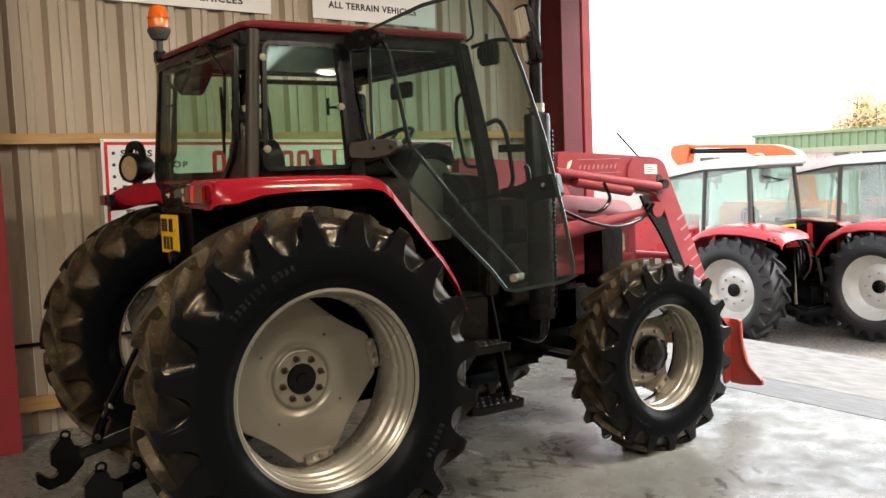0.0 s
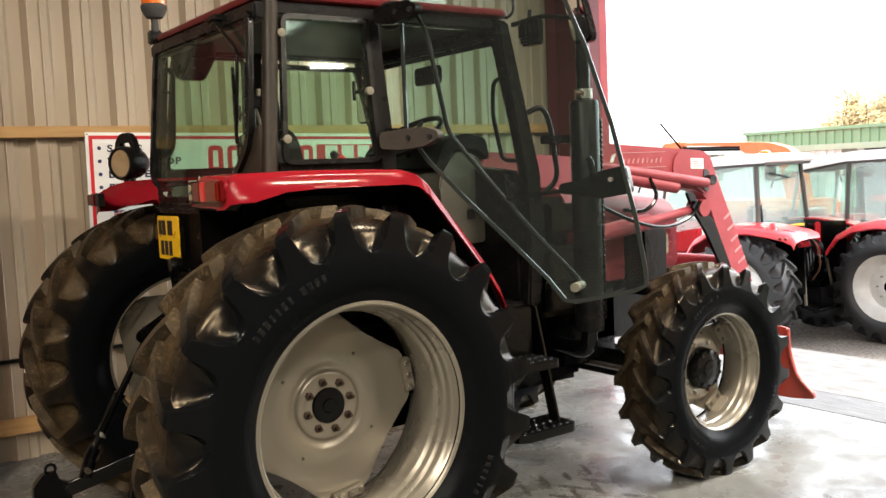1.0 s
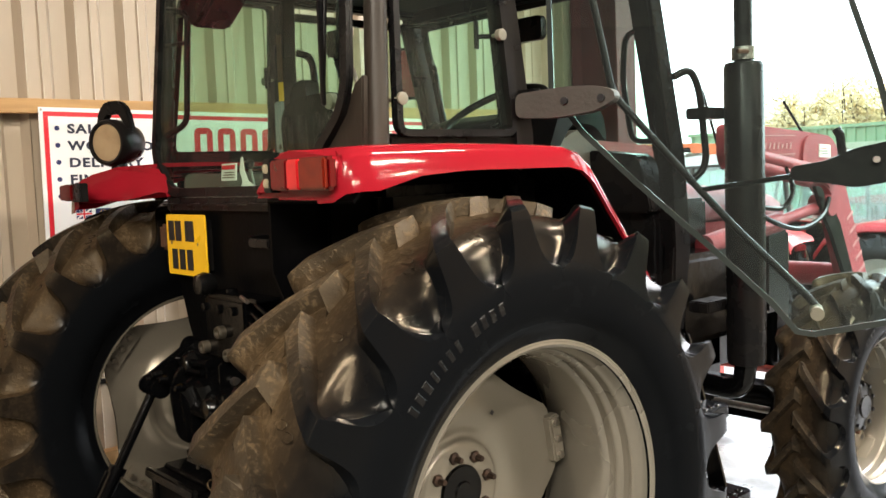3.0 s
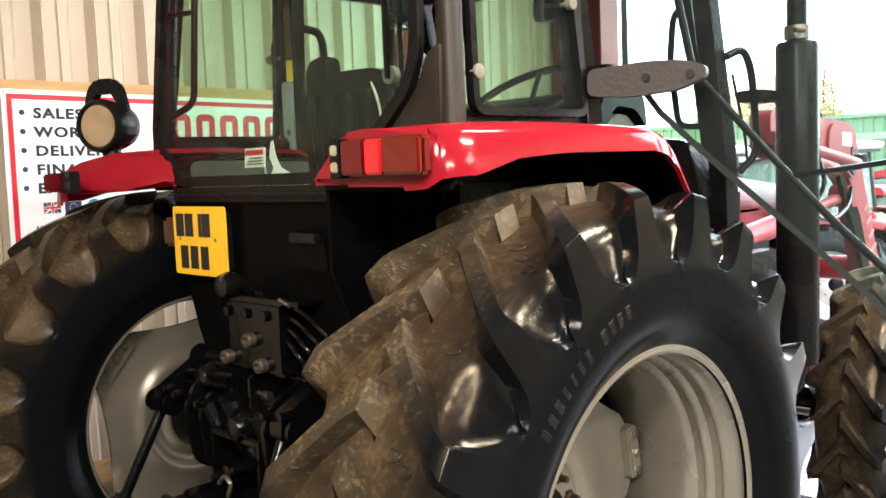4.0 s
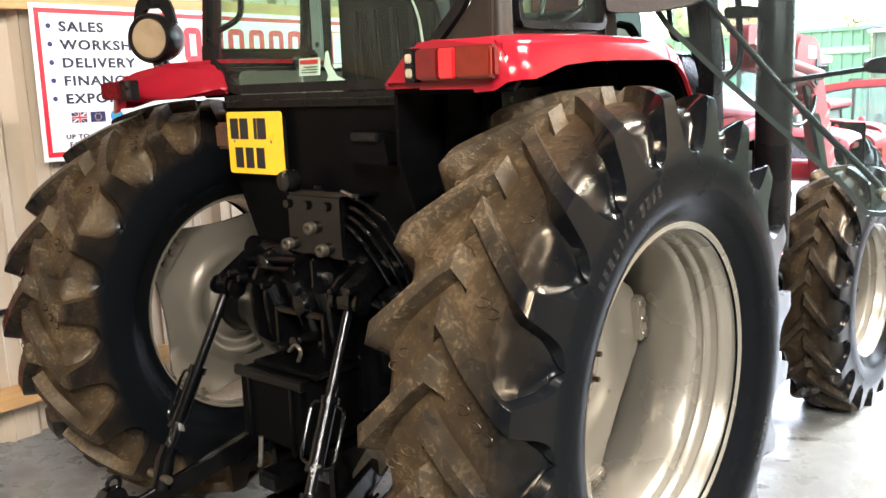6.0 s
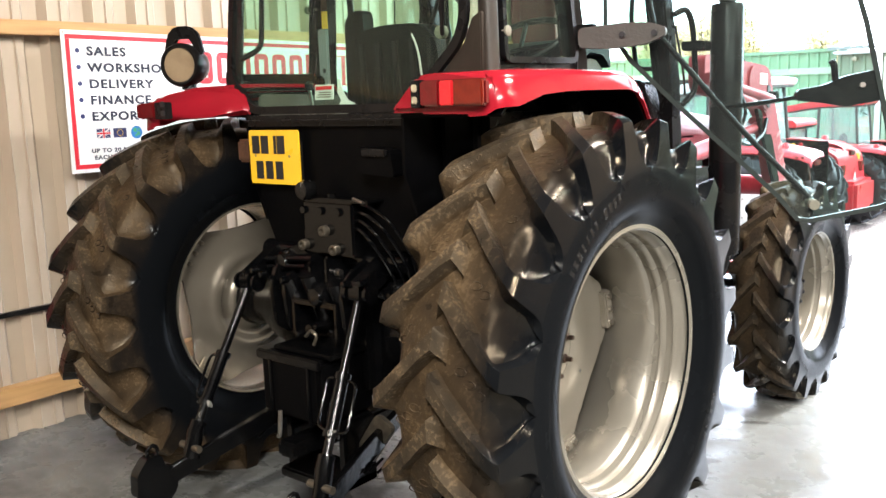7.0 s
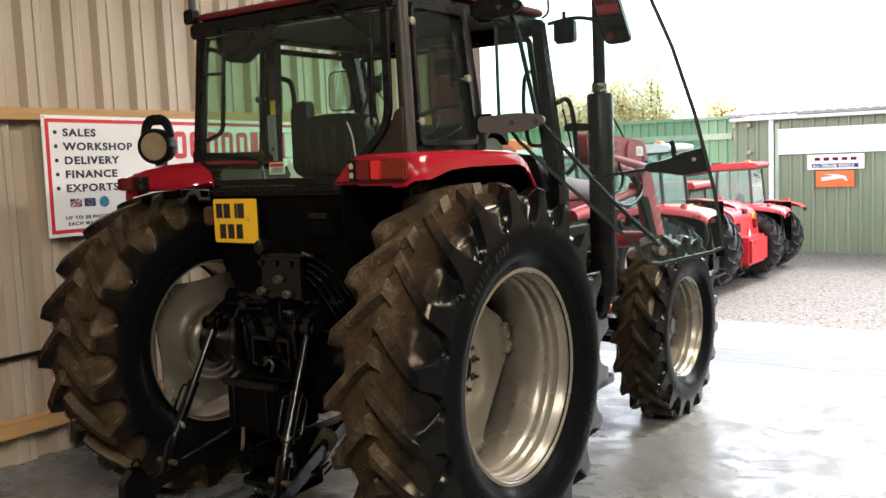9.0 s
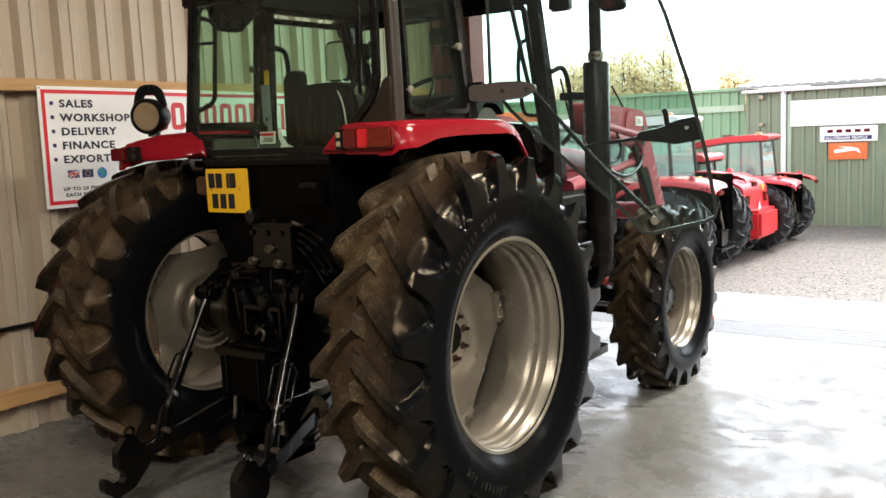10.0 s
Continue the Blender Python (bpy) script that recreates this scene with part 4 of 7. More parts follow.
def fender(out):
    """Mudguard: a flat red top with rounded shoulders that slopes down ahead of the wheel, with a black liner."""
    # stations along x: (x, z of the top, outer half width, drop of the outer skirt)
    st = [(-0.405, 1.555, 0.80, 0.012), (-0.4, 1.60, 0.845, 0.055), (-0.385, 1.64, 0.87, 0.078), (-0.35, 1.66, 0.885, 0.094), (-0.3, 1.663, 0.89, 0.096), (-0.18, 1.665, 0.895, 0.068), (-0.05, 1.665, 0.9, 0.06), (0.03, 1.664, 0.9, 0.058), (0.2, 1.66, 0.9, 0.055), (0.34, 1.655, 0.9, 0.05), (0.4, 1.638, 0.9, 0.045), (0.45, 1.6, 0.9, 0.042), (0.6, 1.42, 0.895, 0.04), (0.74, 1.25, 0.89, 0.038), (0.82, 1.13, 0.885, 0.036), (0.875, 1.0, 0.88, 0.034)]
    bm = bmesh.new()
    rows = []
    for x, z, w, d in st:
        back_edge = min(w - 0.05, max(0.5, 0.87 - 2.5 * (x + 0.395)))
        inner = back_edge if out > 0 and x < -0.1 else 0.62 if x < -0.3 and out < 0 else 0.56 if x < -0.15 and out < 0 else 0.5 if x < 0.3 else 0.5 + 0.2 * min((x - 0.3) / 0.3, 1)
        r = min(0.03, d * 0.45)
        sec = [(inner, z), (w - r * 1.6, z), (w - r * 0.6, z - r * 0.25), (w - 0.004, z - r * 0.9), (w + 0.006, z - d - 0.01), (w - 0.006, z - d - 0.012), (w - 0.02, z - r * 1.6), (w - r * 2, z - 0.016), (inner, z - 0.014)]
        slope = 0.16 if out > 0 and x < -0.1 else 0.0
        rows.append([bm.verts.new((x, out * yy, zz - slope * max(0.0, yy - 0.6))) for yy, zz in sec])
    m = len(rows[0])
    for a, b in zip(rows, rows[1:]):
        for k in range(m):
            bm.faces.new((a[k], a[(k + 1) % m], b[(k + 1) % m], b[k]))
    bm.faces.new(rows[0])
    bm.faces.new(rows[-1][::-1])
    f = part("mudguard", bm, RED, tractor, "glossy red mudguard", smooth=50)
    # rear face that carries the lamp
    if out < 0:
        face = [(-0.47, 1.545), (-0.80, 1.545), (-0.868, 1.56), (-0.872, 1.63), (-0.85, 1.652), (-0.66, 1.66), (-0.58, 1.655)]
        deep, z0, z1 = 0.03, 1.565, 1.636
        lenses = ((0.632, 0.703, LENS_RED, "dark red lens"), (0.705, 0.755, LENS_BRIGHT, "bright red lens"), (0.757, 0.862, LENS_AMBER, "amber lens"))
        h0, h1 = 0.592, 0.628
    else:
        face = [(0.42, 1.548), (0.6, 1.538), (0.80, 1.53), (0.872, 1.545), (0.874, 1.59), (0.84, 1.618), (0.66, 1.648), (0.54, 1.658), (0.47, 1.64)]
        deep, z0, z1 = 0.05, 1.545, 1.6
        lenses = ((0.745, 0.862, LENS_RED, "dusty dark red lens"),)
        h0, h1 = 0.665, 0.742
    part("lamp_panel", slab(face, deep, lambda a, b, d: (-0.395 + d + (1.655 - b) * -0.06 + (0.4 * max(0.0, 0.86 - a) if out > 0 else 0.0), a, b), bevel=0.018), RED, f, smooth=75)
    lo, hi = min(lenses[0][0], h1), lenses[-1][1]
    lamp = part("tail_lamp", box((-0.425, -0.395, min(out * lo, out * hi) - 0.002, max(out * lo, out * hi) + 0.002, z0 - 0.003, z1 + 0.003), bevel=0.008), LENS_RED, f, "red and amber tail lamp")
    for y0, y1, mat, lab in lenses:
        part("lens", box((-0.434, -0.42, min(out * y0, out * y1), max(out * y0, out * y1), z0, z1), bevel=0.004), mat, lamp, lab)
    part("lamp_holder", box((-0.43, -0.4, min(out * h0, out * h1), max(out * h0, out * h1), z0 - 0.006, z1 + 0.005), bevel=0.003), TRIM, f)
    for k in range(2):
        z = z0 + 0.004 + 0.035 * k
        part("reflector", box((-0.436, -0.428, out * h1 + 0.008 if out < 0 else out * h0 + 0.004, out * h1 + 0.028 if out < 0 else out * h0 + 0.03, z + 0.002, z + 0.024), bevel=0.003), LENS_CLEAR if out < 0 else INK, f, "square reflector")
    # black liner over the tyre
    path = [(-0.37, 1.535), (-0.3, 1.6), (0.0, 1.63), (0.33, 1.63), (0.42, 1.59), (0.6, 1.38), (0.78, 1.13), (0.85, 0.98)]
    if out > 0:
        path = [(-0.16, 1.615)] + path[2:]
    part("wheel_arch", strip(path, out * 0.5, out * 0.88, 0.008), DARK, f, "black mudguard liner")
    part("arch_side", slab([(-0.36 if out < 0 else -0.17, 1.55), (-0.36 if out < 0 else -0.17, 1.35), (-0.2 if out < 0 else -0.1, 1.12 if out > 0 else 0.95), (0.45, 1.0 if out > 0 else 0.9), (0.84, 0.98), (0.62, 1.36), (0.38, 1.63)], 0.012, side(out * 0.5)), DARK, f)
    return f


for out in (-1, 1):
    fender(out)
# ---- cab ----
def rounded(pts, r=0.04, n=4):
    """A closed outline with its corners rounded."""
    out = []
    m = len(pts)
    for i in range(m):
        a, b, c = Vector(pts[i - 1]), Vector(pts[i]), Vector(pts[(i + 1) % m])
        k = min(r, (a - b).length / 2.1, (c - b).length / 2.1)
        p, q = b + (a - b).normalized() * k, b + (c - b).normalized() * k
        for t in (j / n for j in range(n + 1)):
            v = (1 - t) ** 2 * p + 2 * t * (1 - t) * b + t * t * q
            out.append((v.x, v.y))
    return out


def ring(outline, width, thick, to3):
    """A flat frame: the outline with its inside cut out."""
    bm = bmesh.new()
    c = Vector((sum(a for a, b in outline) / len(outline), sum(b for a, b in outline) / len(outline)))
    inner = []
    m = len(outline)
    area = sum(outline[i][0] * outline[(i + 1) % m][1] - outline[(i + 1) % m][0] * outline[i][1] for i in range(m))
    for i in range(m):
        a, b = Vector(outline[i - 1]), Vector(outline[(i + 1) % m])
        d = (b - a).normalized()
        nn = Vector((-d.y, d.x)) * (1 if area > 0 else -1)
        v = Vector(outline[i]) + nn * width
        inner.append((v.x, v.y))
    A = [[bm.verts.new(to3(*p, d)) for p in o] for o in (outline, inner) for d in (0, thick)]
    o0, o1, i0, i1 = A
    for k in range(m):
        j = (k + 1) % m
        for a, b in ((o0, i0), (i0, i1), (i1, o1), (o1, o0)):
            bm.faces.new((a[k], a[j], b[j], b[k]))
    return bm


def pane(name, outline, to3, parent, mat=CLEAR, thick=0.005, label="green tinted glass pane"):
    ob = part(name, slab(outline, thick, to3), mat, parent, label, smooth=0)
    ob.visible_shadow = False
    return ob


def roof_mesh():
    """The roof: a rounded plate that domes a little, with a thick rim."""
    base = rounded([(-0.125, -0.645), (1.14, -0.66), (1.14, 0.66), (-0.125, 0.632)], 0.1, 6)
    bm = bmesh.new()
    c = Vector((0.5, 0.0))
    rows = []
    for s, z in ((0.95, 2.336), (0.992, 2.34), (1.0, 2.348), (1.0, 2.36), (0.985, 2.37), (0.85, 2.39), (0.6, 2.405), (0.3, 2.41)):
        rows.append([bm.verts.new((c.x + (a - c.x) * s, b * s, z)) for a, b in base])
    m = len(base)
    for a, b in zip(rows, rows[1:]):
        for k in range(m):
            bm.faces.new((a[k], a[(k + 1) % m], b[(k + 1) % m], b[k]))
    bm.faces.new(rows[-1])
    bm.faces.new(rows[0])
    return bm


roof = part("cab_roof", roof_mesh(), ROOF_RED, tractor, "thin dull dark red cab roof with rounded corners")
lining = part("roof_lining", box((-0.1, 1.11, -0.61, 0.6, 2.3, 2.337), bevel=0.015), HEADLINE, roof, "dark headlining")
part("cab_speaker", slab([(0.25, 2.3), (0.53, 2.3), (0.5, 2.16), (0.42, 2.13), (0.27, 2.22)], 0.14, across(-0.08), bevel=0.015), TRIM, roof, "black speaker box under the roof")

def cab_y(z):
    """Half the cab's width: its sides lean in towards the roof."""
    return 0.672 - 0.1 * (z - 1.7)


def leaning(s, off=0.0):
    """Lays a plate's outline (x, z) on the leaning side of the cab."""
    return lambda a, b, d: (a, s * (cab_y(b) + off) + d, b)


cab = part("cab_frame", tube([(-0.136, -0.674, 1.66), (-0.062, -0.604, 2.33)], 0.031, 16), POST, tractor, "dull dark brown cab frame of posts and rails")
part("rear_post", tube([(-0.145, 0.6, 1.6), (-0.1, 0.565, 2.33)], 0.03, 14), TRIM, cab)
for s in (-1, 1):
    part("door_post", slab([(0.355, 0.98), (0.43, 0.98), (0.44, 1.7), (0.425, 2.33), (0.355, 2.33), (0.37, 1.7)], 0.07, lambda a, b, d: (a, s * (cab_y(max(b, 1.5)) + 0.012) - s * d, b), bevel=0.013), TRIM, cab)
    part("front_post", slab([(1.03, 2.32), (1.105, 2.32), (1.275, 1.62), (1.29, 1.3), (1.25, 0.98), (1.17, 0.98), (1.2, 1.3), (1.185, 1.6)], 0.06, side(0.6 if s > 0 else -0.66), bevel=0.012), TRIM, cab)
    part("top_rail", box((-0.06, 1.09, min(s * 0.56, s * 0.625), max(s * 0.56, s * 0.625), 2.275, 2.33), bevel=0.01), TRIM, cab)
    part("lower_rail", box((-0.1, 0.39, min(s * 0.585, s * 0.672), max(s * 0.585, s * 0.672), 1.64, 1.7), bevel=0.012), TRIM, cab)
    win = rounded([(-0.085, 1.69), (0.365, 1.69), (0.36, 2.285), (-0.035, 2.285)], 0.045)
    q = part("quarter_window", ring(win, 0.02, 0.024, leaning(s, 0.0 if s > 0 else 0.024)), TRIM, cab, "black rubber window seal")
    pane("pane", win, leaning(s, 0.006), q)
    for kx, kz in ((-0.04, 2.205), (-0.06, 1.79), (0.335, 1.985)):
        yk = cab_y(kz)
        part("window_knob", lathe([(s * (yk - 0.03), 0.006), (s * (yk + 0.012), 0.006), (s * (yk + 0.014), 0.017), (s * (yk + 0.03), 0.017), (s * (yk + 0.035), 0.0)], 16, at=(kx, 0, kz)), BEIGE, q, "round pale window fixing knob")
    part("window_catch", tube([(0.3, s * 0.6, 1.95), (0.3, s * 0.6, 2.03)], 0.008, 8), TRIM, q)
    part("catch_bar", tube([(0.3, s * 0.6, 1.985), (0.335, s * 0.63, 1.985)], 0.007, 8), TRIM, q)
part("front_rail", box((1.03, 1.09, -0.6, 0.6, 2.24, 2.32), bevel=0.01), TRIM, cab)
part("rear_rail", box((-0.14, -0.08, -0.62, 0.62, 2.255, 2.325), bevel=0.01), TRIM, cab)

# windscreen and dash
ws = part("windscreen_seal", ring(rounded([(-0.58, 1.45), (0.58, 1.45), (0.58, 2.25), (-0.58, 2.25)], 0.05), 0.03, 0.015, lambda a, b, d: (1.235 - (b - 1.6) * 0.24 + d, a, b)), TRIM, cab)
pane("pane", rounded([(-0.58, 1.45), (0.58, 1.45), (0.58, 2.25), (-0.58, 2.25)], 0.05), lambda a, b, d: (1.24 - (b - 1.6) * 0.24 + d, a, b), ws)
part("cab_floor", box((0.1, 1.25, -0.62, 0.62, 0.95, 1.0), bevel=0.01), TRIM, cab)
part("bulkhead", box((1.17, 1.24, -0.6, 0.6, 0.98, 1.44), bevel=0.015), TRIM, cab, "black firewall under the windscreen")
part("side_console", slab(rounded([(-0.62, 1.42), (-0.3, 1.42), (-0.3, 1.66), (-0.56, 1.63)], 0.03, 3), 0.1, across(1.12), bevel=0.01), TRIM, cab, "black console beside the dashboard")


def rear_x(z):
    """The rear glass leans out towards its foot."""
    t = min(max((2.3 - z) / 0.76, 0), 1)
    return -0.145 - 0.06 * t


rw = rounded([(-0.6, 2.3), (-0.625, 1.83), (-0.6, 1.75), (-0.385, 1.545), (0.43, 1.545), (0.575, 1.68), (0.545, 2.3)], 0.06, 6)
seal = part("rear_window", ring(rw, 0.03, 0.022, lambda a, b, d: (rear_x(b) - 0.008 + d, a, b)), TRIM, cab, "black edged rear window")
pane("pane", rw, lambda a, b, d: (rear_x(b) + d, a, b), seal)
# corner panels between the seal and the posts
part("corner_panel", slab([(-0.39, 1.54), (-0.635, 1.54), (-0.675, 1.66), (-0.665, 1.85), (-0.628, 1.83), (-0.605, 1.752)], 0.02, lambda a, b, d: (rear_x(b) + 0.012 + d, a, b), bevel=0.004), POST, seal, "dark corner panel beside the rear window")
part("corner_panel", slab([(0.43, 1.535), (0.6, 1.535), (0.61, 1.72), (0.578, 1.68)], 0.02, lambda a, b, d: (rear_x(b) + 0.012 + d, a, b), bevel=0.004), TRIM, seal)
part("window_handle", tube(bend([(-0.14, 0.5, 2.2), (-0.1, 0.43, 2.18), (-0.115, 0.455, 1.8), (-0.16, 0.53, 1.76)], r=0.035), 0.011, 8), TRIM, seal)
part("handle_clip", tube([(-0.105, 0.44, 2.08), (-0.14, 0.53, 2.08)], 0.008, 8), TRIM, seal)
part("gas_strut", tube([(-0.15, 0.552, 2.12), (-0.165, 0.562, 1.83)], 0.006, 8), STEEL, seal, "slim window strut")
part("wiper_motor", box((-0.2, -0.12, -0.35, -0.25, 2.28, 2.318), bevel=0.015), TRIM, seal)
part("wiper_arm", tube(bend([(-0.175, -0.3, 2.3), (-0.185, -0.545, 2.14), (-0.2, -0.535, 1.85)], r=0.03), 0.007, 8), TRIM, seal)
part("wiper_blade", box((-0.212, -0.2, -0.547, -0.533, 1.78, 2.08), bevel=0.003), TRIM, seal)
part("stay_block", box((-0.13, -0.08, -0.51, -0.44, 1.92, 1.99), bevel=0.008), TRIM, seal, "black clamp on a stay")
part("stay_clip", box((-0.1, -0.085, -0.525, -0.505, 1.97, 2.0), bevel=0.003), STEEL, seal)
part("stay_rod", tube([(-0.1, -0.47, 2.28), (-0.1, -0.48, 1.62)], 0.007, 8), TRIM, seal)
part("stay_link", tube(bend([(-0.1, -0.45, 1.93), (-0.02, -0.36, 1.88), (0.08, -0.25, 1.84)], r=0.05), 0.008, 8), TRIM, seal)
part("stay_hose", tube(bend([(-0.1, -0.5, 1.92), (-0.11, -0.56, 1.86), (-0.12, -0.575, 1.78)], r=0.05), 0.006, 8), STEEL, seal)
part("window_knob", lathe([(-0.16, 0.0), (-0.158, 0.014), (-0.155, 0.022), (-0.135, 0.022), (-0.13, 0.0)], 18, axis="x", at=(0, -0.487, 1.797)), BEIGE, seal, "round pale window fixing knob")
sticker = part("window_sticker", slab([(-0.012, 1.594), (0.084, 1.594), (0.084, 1.647), (-0.012, 1.647)], 0.003, lambda a, b, d: (rear_x(b) + 0.012 + d, a, b)), STICKER, seal, "white paper sticker inside the rear glass")
part("print", slab([(-0.006, 1.629), (0.078, 1.629), (0.078, 1.642), (-0.006, 1.642)], 0.001, lambda a, b, d: (rear_x(b) + 0.0095 + d, a, b)), INK_RED, sticker)
for k in range(3):
    part("print_line", slab([(-0.004, 1.618 - 0.008 * k), (0.06 + 0.006 * k, 1.618 - 0.008 * k), (0.06 + 0.006 * k, 1.621 - 0.008 * k), (-0.004, 1.621 - 0.008 * k)], 0.001, lambda a, b, d: (rear_x(b) + 0.0095 + d, a, b)), RUST, sticker)
part("torn_paper", slab([(-0.03, 1.56), (-0.13, 1.556), (-0.125, 1.575), (-0.085, 1.59), (-0.06, 1.62), (-0.045, 1.665), (-0.035, 1.66), (-0.03, 1.62), (-0.05, 1.59)], 0.002, lambda a, b, d: (rear_x(b) + 0.014 + d, a, b)), STICKER, seal, "torn white paper inside the rear glass")
# side door on the far side, shut: frame, pane, grab rails
ld = part("cab_door", ring(rounded([(0.43, 1.02), (1.18, 1.02), (1.25, 1.5), (1.06, 2.26), (0.43, 2.26)], 0.05), 0.03, 0.025, side(0.635)), TRIM, cab, "shut glazed cab door")
pane("pane", rounded([(0.43, 1.02), (1.18, 1.02), (1.25, 1.5), (1.06, 2.26), (0.43, 2.26)], 0.05), side(0.645), ld)
part("grab_rail", tube(bend([(0.46, 0.62, 2.1), (0.5, 0.57, 2.08), (0.52, 0.56, 1.5), (0.62, 0.57, 1.3), (1.0, 0.6, 1.25)], r=0.07), 0.015, 10), TRIM, ld)
part("door_handle", box((0.95, 1.15, 0.58, 0.63, 1.5, 1.58), bevel=0.02), TRIM, ld)

for z0, z1, mat, lab in ((1.98, 2.16, RUST, "brown paper label"), (1.9, 1.975, YELLOW, "yellow warning label")):
    part("post_label", slab([(0.565, z0), (0.6, z0), (0.6, z1), (0.565, z1)], 0.002, lambda a, b, d: (0.352 + d, a, b)), mat, cab, lab)
part("post_cover", box((0.338, 0.354, 0.56, 0.62, 1.55, 1.9), bevel=0.006), PALE_TRIM, cab, "pale grey plastic post cover")
# black dot for the dark of a hole, nothing is cut
part("cover_hole", lathe([(0.3365, 0.0), (0.3375, 0.011)], 12, axis="x", at=(0, 0.585, 1.72)), INK, cab)
# side door on the near side, swung open on its rear hinges
DY, DX = -0.88, 0.474  # direction of the open door in plan


def open_door(a, b, d):
    """a: distance from the hinge line, b: height, d: depth through the door."""
    n = Vector((DX, DY)).normalized()
    return (0.447 + n.x * a - n.y * d, -0.745 + n.y * a + n.x * d, b)


outline = [(0.0, 2.34), (0.0, 1.82), (0.09, 1.69), (0.24, 1.54), (0.46, 1.335), (0.6, 1.2), (0.67, 1.115), (0.72, 1.108), (0.95, 1.155), (1.0, 1.18), (1.0, 1.24), (0.965, 1.45), (0.885, 1.79), (0.79, 2.09), (0.69, 2.33), (0.62, 2.43), (0.5, 2.45), (0.3, 2.425)]
door = part("cab_door", ring(outline, 0.016, 0.009, lambda a, b, d: open_door(a, b, d - 0.002)), GLASS_EDGE, cab, "glazed cab door that stands wide open")
pane("pane", outline, lambda a, b, d: open_door(a, b, d), door, DOORGLASS, label="clear door glass")
def hinge_side(a, b, d):
    """Lays the hinge arm's outline: a from the cab outwards, b height, d through it."""
    n = Vector((0.085, -0.27)).normalized()
    return (0.415 + n.x * a - n.y * d, -0.7 + n.y * a + n.x * d, b)


for z, arm in ((1.785, 0.272), (2.29, 0.19)):
    leaf = rounded([(-0.02, z - 0.042), (arm * 0.35, z - 0.05), (arm * 0.8, z - 0.04), (arm + 0.01, z - 0.012), (arm + 0.01, z + 0.014), (arm * 0.85, z + 0.032), (arm * 0.5, z + 0.036), (-0.02, z + 0.026)], 0.022, 5)
    hinge = part("hinge_arm", slab(leaf, 0.042, lambda a, b, d: hinge_side(a, b, d - 0.06), bevel=0.009), TRIM if z > 2 else HINGE, door, "dull grey-brown hinge arm" if z < 2 else "black hinge arm")
    for a in (arm * 0.5, arm * 0.9):
        part("bolt", tube([hinge_side(a, z - 0.004, -0.068), hinge_side(a, z - 0.004, -0.05)], 0.011, 8), INK, hinge)
    part("hinge_block", box((0.385, 0.445, -0.745, -0.65, z - 0.042, z + 0.042), bevel=0.016), TRIM, hinge)
    if z > 2:
        part("hinge_cap", lathe([(-0.76, 0.0), (-0.755, 0.05), (-0.735, 0.058), (-0.69, 0.058)], 24, at=(0.43, 0, z)), TRIM, hinge, "round black hinge boss")
rail = [open_door(0.06, 2.3, 0.03), open_door(0.1, 2.22, 0.04), open_door(0.18, 1.8, 0.045), open_door(0.42, 1.515, 0.05), open_door(0.52, 1.4, 0.05), open_door(0.725, 1.19, 0.05), open_door(0.73, 1.16, 0.01)]
part("door_rail", tube(bend(rail, r=0.04), 0.0105, 10), TRIM, door, "bent tubular rail inside the door")
part("rail_link", tube([open_door(0.42, 1.515, 0.05), open_door(0.7, 1.55, 0.05)], 0.008, 8), BLACK, door)
part("rail_foot", tube([open_door(0.725, 1.175, -0.03), open_door(0.725, 1.175, 0.06)], 0.018, 14), BEIGE, door, "pale round rubber stop")
part("door_latch", slab(rounded([(0.66, 1.535), (0.75, 1.525), (0.82, 1.51), (0.945, 1.53), (0.925, 1.635), (0.82, 1.615), (0.75, 1.585), (0.66, 1.572)], 0.02), 0.05, lambda a, b, d: open_door(a, b, d + 0.008), bevel=0.012), TRIM, door, "chunky black door latch and handle")
part("latch_lever", tube([open_door(0.79, 1.6, 0.03), open_door(0.785, 1.65, 0.03), open_door(0.775, 1.67, 0.03)], 0.012, 8), TRIM, door)
part("latch_bolt", tube([open_door(0.87, 1.583, 0.0), open_door(0.87, 1.583, -0.014)], 0.009, 8), STEEL, door)

